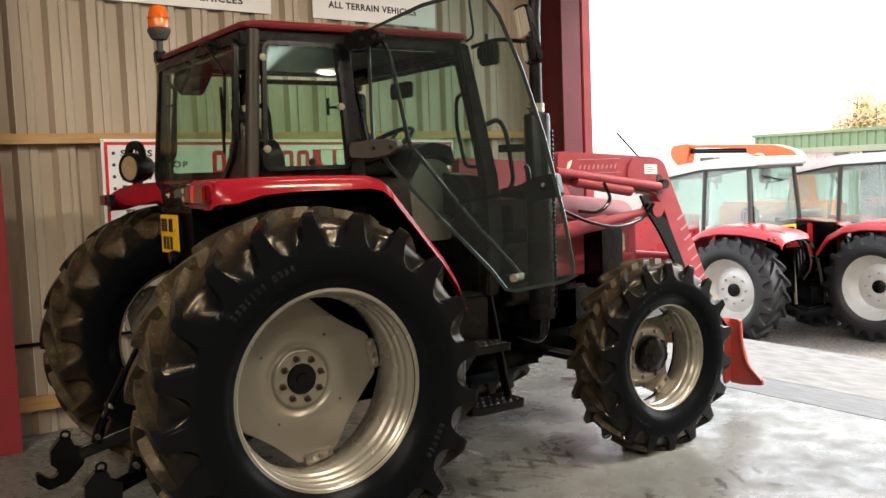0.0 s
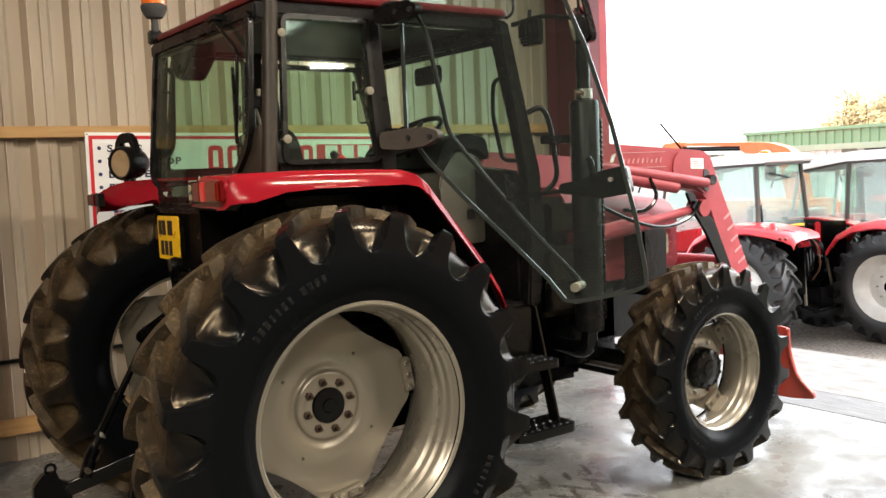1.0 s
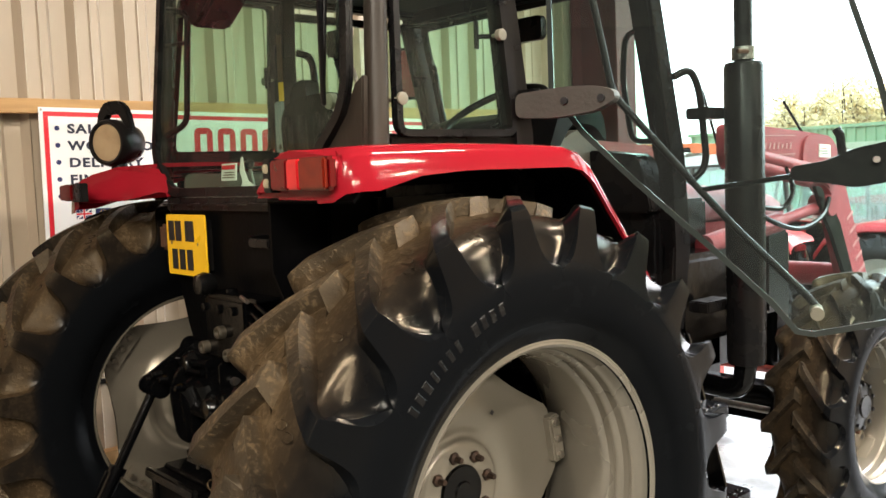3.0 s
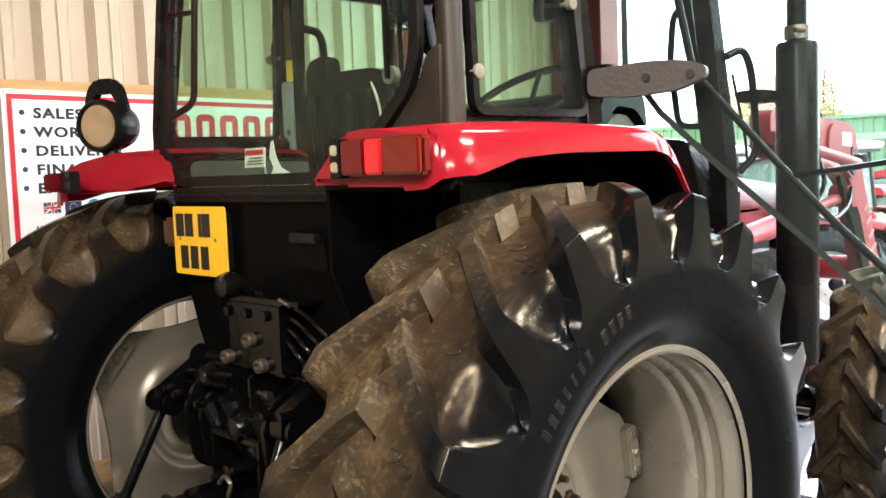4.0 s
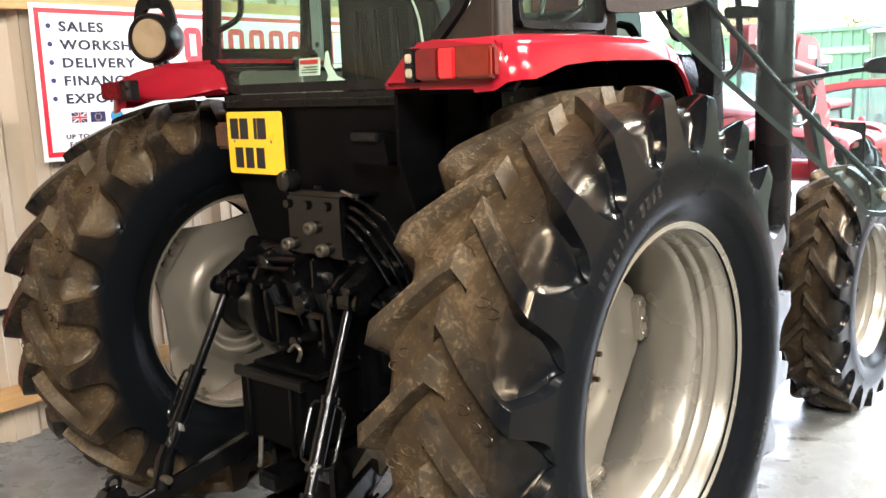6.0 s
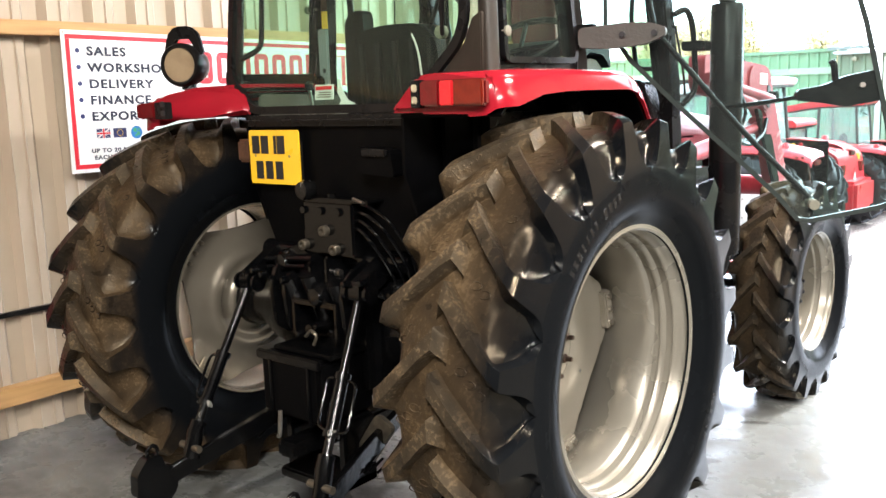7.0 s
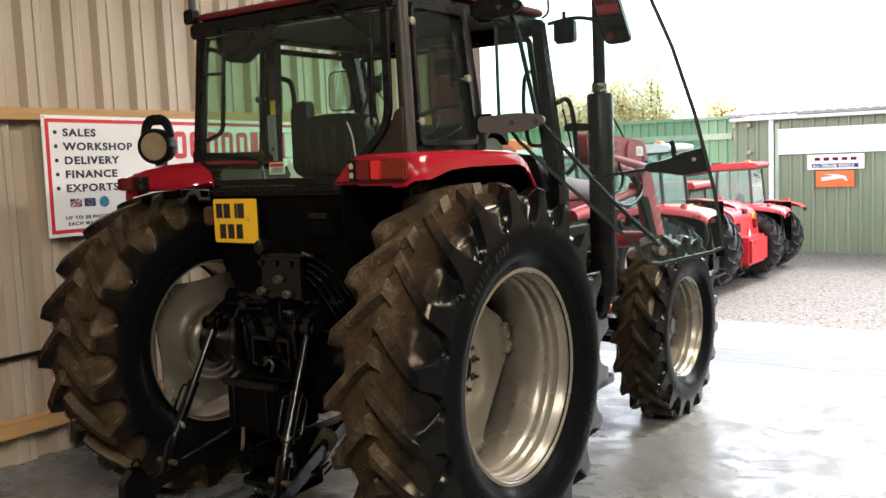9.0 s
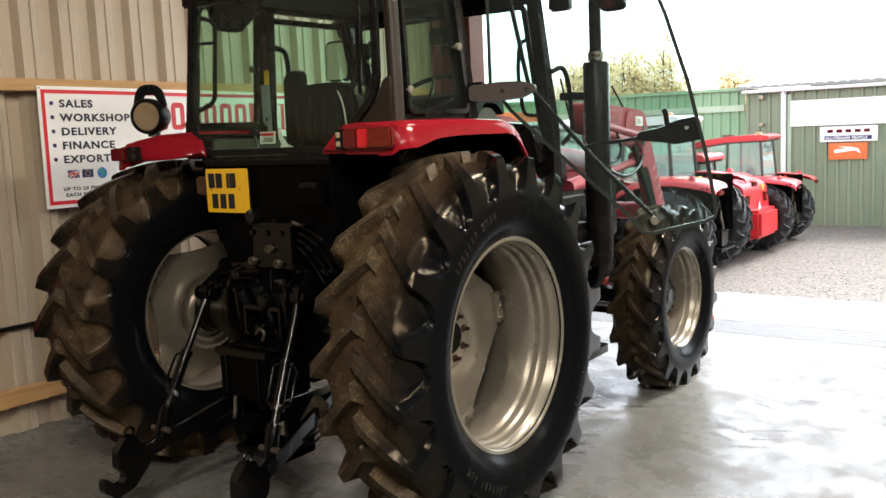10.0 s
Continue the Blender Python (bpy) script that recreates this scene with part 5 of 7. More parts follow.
# things on the front corners: grab handles, mirrors, lamps
for s in (-1, 1):
    part("grab_handle", tube(bend([(1.2, s * 0.66, 1.9), (1.26, s * 0.69, 1.93), (1.3, s * 0.7, 1.86), (1.345, s * 0.7, 1.58), (1.29, s * 0.66, 1.52)], r=0.06), 0.013, 10), TRIM, cab)
    part("inner_handle", tube(bend([(1.13, s * 0.55, 2.07), (1.11, s * 0.52, 2.05), (1.12, s * 0.5, 1.9), (1.17, s * 0.5, 1.68), (1.23, s * 0.55, 1.68)], r=0.04), 0.011, 8), TRIM, cab)
    arm = part("mirror_arm", tube(bend([(1.12, s * 0.66, 2.3), (1.2, s * 0.78, 2.33), (1.25, s * 0.92, 2.3)], r=0.05), 0.011, 8), TRIM, cab)
    hz = 2.33 if s < 0 else 2.08
    ym, lean, hh = (0.945, 0.3, 0.15) if s < 0 else (0.885, 0.04, 0.125)
    bm = slab(rounded([(-0.08, -hh), (0.08, -hh), (0.08, hh), (-0.08, hh)], 0.035), 0.034, lambda a, b, d: (1.25 + d - 0.25 * a * s, s * (ym - lean * b) + a, hz + b), bevel=0.01)
    head = part("mirror_head", bm, TRIM, arm, "black wing mirror housing")
    part("mirror_glass", slab(rounded([(-0.07, 0.013 - hh), (0.07, 0.013 - hh), (0.07, hh - 0.013), (-0.07, hh - 0.013)], 0.03), 0.003, lambda a, b, d: (1.246 + d - 0.25 * a * s, s * (ym - lean * b) + a, hz + b)), MIRROR, head, "mirror glass")
    lamp = part("work_lamp", box((1.15, 1.21, s * 0.73 - 0.058, s * 0.73 + 0.058, 2.2, 2.32), (1.12, 1.16, s * 0.73 - 0.035, s * 0.73 + 0.035, 2.22, 2.3), bevel=0.012), TRIM, cab, "small square work lamp")
    part("lens", box((1.208, 1.216, s * 0.73 - 0.05, s * 0.73 + 0.05, 2.208, 2.31), bevel=0.003), LENS_CLEAR, lamp)
    part("lamp_stud", tube([(1.17, s * 0.73, 2.32), (1.17, s * 0.73, 2.36)], 0.01, 8), TRIM, lamp)
part("aerial", tube(bend([(1.1, -0.64, 2.33), (1.14, -0.66, 2.36), (1.12, -0.66, 2.5), (1.1, -0.66, 2.75)], r=0.04), 0.007, 6), TRIM, cab)

# orange beacon on the far rear roof corner
beacon = part("beacon", lathe([(2.385, 0.018), (2.455, 0.018), (2.46, 0.04), (2.475, 0.05), (2.5, 0.062), (2.515, 0.064), (2.525, 0.058)], 28, axis="z", at=(-0.11, 0.62, 0)), HEADLINE, tractor, "flashing beacon with grey rubber foot")
part("beacon_lens", lathe([(2.522, 0.057), (2.56, 0.058), (2.62, 0.05), (2.645, 0.036), (2.65, 0.0)], 28, axis="z", at=(-0.11, 0.62, 0)), ORANGE, beacon, "orange beacon dome")
part("beacon_ring", lathe([(2.575, 0.0575), (2.577, 0.061), (2.583, 0.0605), (2.585, 0.056), (2.575, 0.0575)], 28, axis="z", at=(-0.11, 0.62, 0)), ORANGE, beacon)
part("beacon_bracket", box((-0.14, -0.08, 0.6, 0.66, 2.33, 2.4), bevel=0.008), TRIM, beacon)

# work lamp on the far mudguard
def swung(bm):
    """Turns the work lamp a little outwards from straight back."""
    bmesh.ops.rotate(bm, verts=bm.verts[:], cent=(-0.25, 0.795, 1.755), matrix=Matrix.Rotation(radians(25), 3, "Z"))
    return bm


wl = part("plough_lamp", swung(lathe([(-0.262, 0.0), (-0.27, 0.045), (-0.292, 0.066), (-0.3, 0.072), (-0.297, 0.082), (-0.285, 0.087), (-0.255, 0.087), (-0.21, 0.08), (-0.17, 0.066), (-0.145, 0.045), (-0.138, 0.0)], 36, axis="x", at=(0, 0.78, 1.75))), TRIM, tractor, "round black work lamp with a carrying loop")
part("reflector", swung(lathe([(-0.266, 0.0), (-0.269, 0.02), (-0.274, 0.036), (-0.283, 0.052), (-0.2965, 0.067)], 36, axis="x", at=(0, 0.78, 1.75))), LENS_DUSTY_WARM, wl, "dusty lamp reflector, its warm glint in the tan colour")
part("bulb", swung(lathe([(-0.266, 0.013), (-0.278, 0.013), (-0.284, 0.008), (-0.286, 0.0)], 14, axis="x", at=(0, 0.78, 1.75))), STICKER, wl)
part("lamp_rim", swung(lathe([(-0.297, 0.068), (-0.304, 0.072), (-0.304, 0.08), (-0.296, 0.084), (-0.297, 0.068)], 36, axis="x", at=(0, 0.78, 1.75))), TRIM, wl)
bm = slab([(0.69, 1.79), (0.706, 1.862), (0.725, 1.89), (0.75, 1.904), (0.81, 1.904), (0.835, 1.89), (0.854, 1.862), (0.87, 1.79), (0.838, 1.79), (0.826, 1.845), (0.812, 1.862), (0.748, 1.862), (0.734, 1.845), (0.722, 1.79)], 0.03, lambda a, b, d: (-0.262 + d, a, b), bevel=0.008)
part("lamp_loop", swung(bm), TRIM, wl, "thick black carrying loop")
part("lamp_stem", tube([(-0.24, 0.775, 1.69), (-0.24, 0.77, 1.655)], 0.03, 12), TRIM, wl)

# ---- inside the cab ----
for y in (-0.478, 0.468):
    part("side_trim", slab(rounded([(-0.13, 1.3), (0.6, 1.3), (0.42, 1.61), (-0.13, 1.625)], 0.03, 3), 0.01, side(y), bevel=0.003), DASH, tractor, "grey-beige trim over the inner wheel arch")
seat = part("seat", box((0.2, 0.66, -0.3, 0.18, 1.32, 1.44), bevel=0.045), SEAT, tractor, "black vinyl driver's seat")
bm = slab(rounded([(-0.31, 1.4), (0.19, 1.4), (0.155, 1.8), (0.1, 1.845), (-0.02, 1.862), (-0.2, 1.858), (-0.27, 1.8)], 0.07), 0.12, lambda a, b, d: (0.12 + d - (b - 1.42) * 0.1, a, b), bevel=0.03)
part("backrest", bm, SEAT, seat)
for k in range(5):
    yk = -0.24 + 0.085 * k
    part("back_rib", tube(bend([(0.112, yk, 1.5), (0.085, yk, 1.66), (0.078, yk, 1.8)], r=0.05), 0.016, 8), SEAT, seat)
part("piping", tube(bend([(0.082, -0.16, 1.82), (0.08, -0.19, 1.76), (0.09, -0.195, 1.66)], r=0.04), 0.004, 6), STICKER, seat, "white piping thread")
part("armrest", slab(rounded([(0.235, 1.5), (0.36, 1.5), (0.355, 1.93), (0.25, 1.955)], 0.03), 0.06, lambda a, b, d: (0.25 + d, a, b), bevel=0.015), SEAT, seat, "folded-up armrest")
part("seat_base", box((0.22, 0.58, -0.2, 0.2, 1.0, 1.32), bevel=0.03), TRIM, seat)
part("side_console", box((-0.05, 0.6, -0.58, -0.3, 1.0, 1.56), bevel=0.03), TRIM, tractor, "grey lever console beside the seat")
for k, (lx, ly, lz) in enumerate(((0.3, -0.4, 1.72), (0.36, -0.36, 1.7), (0.42, -0.42, 1.69), (0.12, 0.45, 1.64))):
    lever = part("lever", tube([(lx + 0.03, ly, 1.48), (lx, ly, lz)], 0.007, 8), STEEL, tractor)
    part("lever_knob", lathe([(lz - 0.01, 0.0), (lz, 0.016), (lz + 0.02, 0.019), (lz + 0.035, 0.0)], 14, axis="z", at=(lx, ly, 0)), (INK, INK_RED, INK, INK)[k], lever)
dash = part("dashboard", slab(rounded([(0.93, 1.28), (1.2, 1.28), (1.2, 1.6), (1.15, 1.72), (1.0, 1.74), (0.9, 1.6)], 0.05), 0.66, side(-0.34), bevel=0.02), DASH, tractor, "grey-beige moulded dashboard with black hood")
part("dash_hood", slab(rounded([(0.87, 1.66), (0.93, 1.79), (1.05, 1.825), (1.18, 1.8), (1.2, 1.68), (1.13, 1.75), (1.0, 1.76), (0.92, 1.66)], 0.03, 4), 0.7, side(-0.36), bevel=0.015), SEAT, dash, "black padded instrument hood")
part("dash_foot", box((0.98, 1.2, -0.3, 0.3, 1.0, 1.29), bevel=0.02), TRIM, dash)
part("dash_socket", box((1.06, 1.11, -0.348, -0.338, 1.4, 1.45), bevel=0.004), INK, dash)
part("steering_column", tube([(1.03, -0.08, 1.55), (0.9, -0.08, 1.78)], 0.035, 14), TRIM, dash)


def steering_wheel():
    bm = bmesh.new()
    m = Matrix.Translation((0.88, -0.08, 1.81)) @ Matrix.Rotation(radians(-30), 4, "Y")
    seg, sec = 40, 10
    rows = []
    for i in range(seg):
        a = 2 * math.pi * i / seg
        rows.append([bm.verts.new(m @ Vector(((0.21 + 0.014 * math.cos(b)) * math.cos(a), (0.21 + 0.014 * math.cos(b)) * math.sin(a), 0.014 * math.sin(b)))) for b in (2 * math.pi * k / sec for k in range(sec))])
    for i in range(seg):
        for k in range(sec):
            bm.faces.new((rows[i][k], rows[i][(k + 1) % sec], rows[(i + 1) % seg][(k + 1) % sec], rows[(i + 1) % seg][k]))
    for t in (20, 140, 260):
        tube([m @ Vector((0, 0, -0.03)), m @ Vector((0.205 * math.cos(radians(t)), 0.205 * math.sin(radians(t)), 0))], 0.011, 8, bm)
    return bm


part("steering_wheel", steering_wheel(), SEAT, dash, "black steering wheel")
part("cab_mirror", slab(rounded([(-0.12, 2.08), (0.08, 2.08), (0.08, 2.17), (-0.12, 2.17)], 0.02), 0.03, lambda a, b, d: (1.0 + d, a - 0.1, b), bevel=0.008), TRIM, tractor, "black inside mirror")
# ---- body, axle and linkage ----
body = part("rear_axle", lathe([(-0.79, 0.1), (-0.6, 0.1), (-0.5, 0.15), (-0.35, 0.19), (0.35, 0.19), (0.5, 0.15), (0.6, 0.1), (0.79, 0.1)], 28, at=(0, 0, 0.745)), BLACK, tractor, "black rear axle housing")
part("gearbox", box((-0.24, 1.0, -0.21, 0.21, 0.52, 0.98), bevel=0.035), BLACK, body, "black gearbox casing")
part("lift_housing", box((-0.2, 0.35, -0.2, 0.2, 0.96, 1.14), bevel=0.03), BLACK, body)
part("rear_panel", slab([(-0.5, 1.08), (0.345, 1.02), (0.37, 1.12), (0.45, 1.28), (0.47, 1.54), (-0.5, 1.54)], 0.05, across(-0.19), bevel=0.01), DARK, body, "black panel under the rear window")
part("rear_sill", box((-0.225, -0.16, -0.47, 0.47, 1.5, 1.542), bevel=0.018), TRIM, body)
part("panel_wing", box((-0.2, 0.3, -0.53, -0.515, 0.95, 1.6), bevel=0.005), DARK, body)
part("panel_wing", box((-0.15, 0.3, 0.48, 0.495, 1.25, 1.6), bevel=0.005), DARK, body)
part("socket_box", slab(rounded([(-0.36, 1.33), (-0.2, 1.34), (-0.18, 1.43), (-0.34, 1.42)], 0.015), 0.06, across(-0.26), bevel=0.008), DARK, body)
part("socket_lid", box((-0.275, -0.255, -0.33, -0.22, 1.4, 1.425), bevel=0.004), TRIM, body)
# valve block with couplings
block = part("valve_block", box((-0.265, -0.16, -0.155, 0.1, 1.04, 1.235), bevel=0.008), BLACK, body, "black hydraulic valve block")
for cy, cz in ((-0.02, 1.13), (-0.07, 1.065), (0.09, 1.072)):
    part("coupling", lathe([(-0.25, 0.02), (-0.285, 0.02), (-0.287, 0.018), (-0.29, 0.018), (-0.291, 0.011), (-0.28, 0.009), (-0.279, 0.0)], 16, axis="x", at=(0, cy, cz)), STEEL_DULL, block, "dirty steel quick coupling")
part("ball_knob", lathe([(-0.25, 0.0), (-0.245, 0.03), (-0.22, 0.038), (-0.19, 0.03), (-0.18, 0.0)], 18, axis="x", at=(-0.06, 0.06, 1.275)), WORN, block, "dull round pressure cap")
part("block_cap", lathe([(1.22, 0.018), (1.26, 0.018), (1.264, 0.0)], 12, axis="z", at=(-0.23, -0.02, 0)), BLACK, block)
for cy, cz in ((-0.09, 1.2), (0.09, 1.2), (0.0, 1.2)):
    part("port_plug", lathe([(-0.268, 0.016), (-0.276, 0.014), (-0.277, 0.0)], 6, axis="x", at=(0, cy, cz)), BLACK, block)
part("block_lip", box((-0.27, -0.16, -0.24, 0.105, 1.235, 1.247), bevel=0.003), BLACK, block)
for k in range(4):
    y0, z0 = -0.12, 1.21 - 0.028 * k
    pts = [(-0.22, y0, z0), (-0.26 - 0.008 * k, y0 - 0.08, z0 + 0.03), (-0.27 - 0.008 * k, y0 - 0.22 + 0.02 * k, z0 - 0.02), (-0.22, y0 - 0.28 + 0.03 * k, z0 - 0.16), (-0.15, y0 - 0.24 + 0.02 * k, 0.88 - 0.03 * k)]
    part("hydraulic_pipe", tube(bend(pts, r=0.07), 0.007, 8), BLACK, block, "thin hydraulic pipe")
for y0, x0, z0 in ((0.2, -0.26, 1.0), (-0.02, -0.3, 0.9), (-0.3, -0.2, 0.92), (0.27, -0.2, 0.86)):
    cast = part("casting", lathe([(x0 - 0.05, 0.0), (x0 - 0.045, 0.03), (x0 - 0.02, 0.045), (x0 + 0.1, 0.055)], 14, axis="x", at=(0, y0, z0)), BLACK, body)
    for k in range(4):
        a = 0.4 + math.pi / 2 * k
        part("bolt", lathe([(x0 - 0.03, 0.009), (x0 - 0.018, 0.009)], 6, axis="x", at=(0, y0 + 0.036 * math.cos(a), z0 + 0.036 * math.sin(a))), WORN, cast)
part("cross_pipe", tube(bend([(-0.23, 0.25, 0.95), (-0.27, 0.1, 0.93), (-0.27, -0.1, 0.96), (-0.23, -0.3, 0.9)], r=0.08), 0.012, 8), BLACK, body)
part("rocker_plate", slab(rounded([(0.05, 0.92), (0.15, 0.92), (0.2, 1.04), (0.14, 1.07), (0.06, 1.03)], 0.02), 0.03, across(-0.27), bevel=0.006), BLACK, body)
# number plate with its lamp
plate = part("number_plate", slab(rounded([(0.145, 1.283), (0.43, 1.283), (0.43, 1.487), (0.145, 1.487)], 0.012), 0.006, across(-0.226)), PLATE, tractor, "yellow rear number plate")
for z, bars in ((1.398, ((0.385, 0.042), (0.333, 0.042), (0.287, 0.014), (0.24, 0.042))), (1.302, ((0.368, 0.04), (0.312, 0.04), (0.255, 0.04)))):
    for y0, w in bars:
        part("character_bar", box((-0.2285, -0.2262, y0 - 0.016, y0 - 0.016 + w, z, z + 0.068), bevel=0), INK, plate)
part("plate_screw", lathe([(-0.23, 0.0), (-0.2265, 0.006)], 10, axis="x", at=(0, 0.2, 1.39)), STEEL, plate)
part("plate_screw", lathe([(-0.23, 0.0), (-0.2265, 0.006)], 10, axis="x", at=(0, 0.395, 1.39)), STEEL, plate)
part("plate_lamp", box((-0.21, -0.15, 0.45, 0.53, 1.36, 1.45), bevel=0.01), RUST, tractor, "small brown reflector box")
part("plate_bracket", box((-0.219, -0.19, 0.16, 0.41, 1.3, 1.47), bevel=0.004), TRIM, tractor)

# lift arms, drop rods, lower links with hooks
link = part("lift_shaft", lathe([(-0.36, 0.04), (0.4, 0.04)], 18, at=(-0.18, 0, 1.02)), BLACK, body, "black lift shaft")
for s, top, rod_foot, hook in ((1, (-0.345, 0.335, 0.92), (-0.66, 0.34, 0.37), (-0.81, 0.36, 0.355)), (-1, (-0.325, -0.235, 0.935), (-0.65, -0.345, 0.39), (-0.81, -0.39, 0.375))):
    part("lift_arm", slab(rounded([(-0.12, 1.06), (-0.19, 1.06), (top[0] - 0.03, top[2] + 0.032), (top[0] - 0.032, top[2] - 0.028), (top[0] + 0.01, top[2] - 0.03), (-0.18, 0.98), (-0.12, 0.98)], 0.02, 3), 0.05, side(top[1] - 0.025), bevel=0.012), BLACK, link, "heavy cast lift arm")
    for dy in (-0.055, 0.042):
        part("pin_ring", lathe([(top[1] + dy, 0.018), (top[1] + dy, 0.034), (top[1] + dy + 0.013, 0.034), (top[1] + dy + 0.013, 0.018)], 14, at=(top[0], 0, top[2])), BLACK, link)
    part("arm_pin", lathe([(top[1] - 0.06, 0.0), (top[1] - 0.058, 0.018), (top[1] + 0.058, 0.018), (top[1] + 0.06, 0.0)], 12, at=(top[0], 0, top[2])), BLACK, link)
    T, Fo = Vector(top), Vector(rod_foot)
    rod = part("drop_rod", tube([T, T.lerp(Fo, 0.55)], 0.016, 12), BLACK, link, "threaded drop rod")
    part("rod_sleeve", tube([T.lerp(Fo, 0.46), T.lerp(Fo, 0.48), T.lerp(Fo, 0.75), T.lerp(Fo, 0.77)], 0.0235, 12), BLACK, rod)
    part("rod_collar", tube([T.lerp(Fo, 0.44), T.lerp(Fo, 0.475)], 0.029, 12), BLACK, rod)
    part("rod_collar", tube([T.lerp(Fo, 0.735), T.lerp(Fo, 0.77)], 0.029, 12), WORN, rod)
    part("rod_thread", tube([T.lerp(Fo, 0.77), T.lerp(Fo, 0.93)], 0.0165, 12), WORN, rod, "worn bright thread")
    part("rod_fork", tube([T.lerp(Fo, 0.86), T.lerp(Fo, 0.92), Fo + Vector((0, 0, -0.05))], 0.031, 10), BLACK, rod)
    part("fork_pin", tube([Fo + Vector((0, -0.055, -0.01)), Fo + Vector((0, 0.055, -0.01))], 0.013, 10), STEEL_DULL, rod)
    for dy in (-1, 1) if s < 0 else (1,):
        part("rod_handle", tube(bend([T.lerp(Fo, 0.47) + Vector((0, dy * 0.025, 0)), T.lerp(Fo, 0.475) + Vector((0, dy * 0.068, 0)), T.lerp(Fo, 0.73) + Vector((0, dy * 0.068, 0)), T.lerp(Fo, 0.74) + Vector((0, dy * 0.025, 0))], r=0.025), 0.0055, 8), BLACK, rod, "thin wire turning handle")
    E = Vector(hook)
    H = E + Vector((0.02, 0, -0.09))
    root = Vector((0.02, 0.2 * s, 0.5))
    d = (H - root).normalized()
    n = Vector((-d.z, 0, d.x))
    mid = H - d * 0.1

    def bar(a, b, dep, d=d, root=root, n=n):
        p = root + d * a + n * b
        return (p.x, p.y - 0.014 + dep, p.z)

    L = (H - root).length
    low = part("lower_link", slab([(0.0, -0.026), (L * 0.5, -0.034), (L, -0.034), (L, 0.034), (L * 0.5, 0.034), (0.0, 0.026)], 0.028, bar, bevel=0.006), BLACK, link, "black lower link arm")
    claw = rounded([(0.03, 0.015), (-0.03, 0.02), (-0.08, -0.03), (-0.085, -0.11), (-0.055, -0.125), (-0.045, -0.155), (-0.07, -0.178), (-0.11, -0.168), (-0.14, -0.135), (-0.165, -0.14), (-0.16, -0.19), (-0.1, -0.235), (0.0, -0.21), (0.09, -0.13), (0.1, -0.05), (0.045, -0.03)], 0.01, 3)
    part("hook", slab([(E.x + a * 0.92, E.z + b) for a, b in claw], 0.044, side(E.y - 0.022), bevel=0.008), BLACK, low, "claw that takes the implement ball")
    eye = [(E.x + 0.005 + 0.022 * math.cos(0.7 * k), E.y, E.z + 0.03 + 0.022 * math.sin(0.7 * k)) for k in range(10)]
    part("latch_eye", tube(eye, 0.007, 8), BLACK, low)
    # check chain
    bm = bmesh.new()
    a, b = Vector((-0.05, 0.34 * s, 0.55)), root + d * (L * 0.62)
    for k in range(9):
        p, q = a.lerp(b, k / 9), a.lerp(b, (k + 0.8) / 9)
        sag = Vector((0, 0, -0.1 * math.sin(math.pi * (k + 0.5) / 9)))
        w = Vector((0.012, 0, 0)) if k % 2 else Vector((0, 0.004, 0.012))
        tube([p + sag + w, q + sag + w], 0.005, 6, bm)
        tube([p + sag - w, q + sag - w], 0.005, 6, bm)
    part("check_chain", bm, BLACK, link, "black check chain")
part("hitch_box", box((-0.45, -0.18, -0.14, 0.17, 0.47, 0.7), bevel=0.014), DARK, body, "black pick-up hitch box")
part("hitch_lip", box((-0.462, -0.44, -0.15, 0.18, 0.675, 0.708), bevel=0.005), BLACK, body)
part("hitch_frame", box((-0.462, -0.449, -0.1, -0.085, 0.46, 0.68), bevel=0.003), BLACK, body)
part("hitch_frame", box((-0.462, -0.449, 0.1, 0.115, 0.46, 0.68), bevel=0.003), BLACK, body)
part("hitch_plate", box((-0.42, -0.15, -0.17, 0.13, 0.703, 0.722), bevel=0.005), BLACK, body)
for y0, z0, r0 in ((0.03, 0.86, 0.05), (-0.1, 0.84, 0.045), (0.15, 0.84, 0.055)):
    part("lift_cylinder", tube([(-0.22, y0, z0 - 0.1), (-0.3, y0, z0 + 0.12)], r0, 14), BLACK, body, "black cylinder behind the linkage")
for y0, z1 in ((0.2, 1.05), (0.13, 1.02), (-0.17, 1.04)):
    part("linkage_plate", slab(rounded([(-0.2, z1), (-0.31, z1 - 0.05), (-0.35, 0.93), (-0.33, 0.76), (-0.26, 0.72), (-0.2, 0.8)], 0.025, 3), 0.018, side(y0), bevel=0.004), BLACK, body)
part("hose_clip", tube([(-0.29, -0.19, 1.255), (-0.3, -0.245, 1.245)], 0.006, 8), STEEL, body)
part("lever_link", tube([(-0.28, 0.3, 1.0), (-0.3, 0.02, 1.03)], 0.012, 8), BLACK, body)
part("lever_link", tube([(-0.29, 0.28, 0.975), (-0.31, 0.05, 1.0)], 0.009, 8), BLACK, body)
for y0, z0 in ((0.29, 0.97), (0.24, 0.96), (0.12, 0.95), (-0.05, 0.8), (-0.2, 0.97), (0.05, 0.76), (-0.28, 0.98), (0.34, 0.95)):
    part("pin_head", lathe([(-0.375, 0.0), (-0.373, 0.01), (-0.36, 0.013), (-0.34, 0.013)], 8, axis="x", at=(0, y0, z0)), BLACK, body)
part("retainer", tube(bend([(-0.4, -0.03, 0.77), (-0.4, -0.06, 0.8), (-0.4, -0.09, 0.78), (-0.4, -0.07, 0.745)], r=0.02), 0.006, 8), STEEL_DULL, body, "spring pin ring")
part("hitch_hook", tube(bend([(-0.47, 0.05, 0.5), (-0.48, 0.05, 0.41), (-0.47, 0.07, 0.4)], r=0.015), 0.008, 8), STEEL, body)
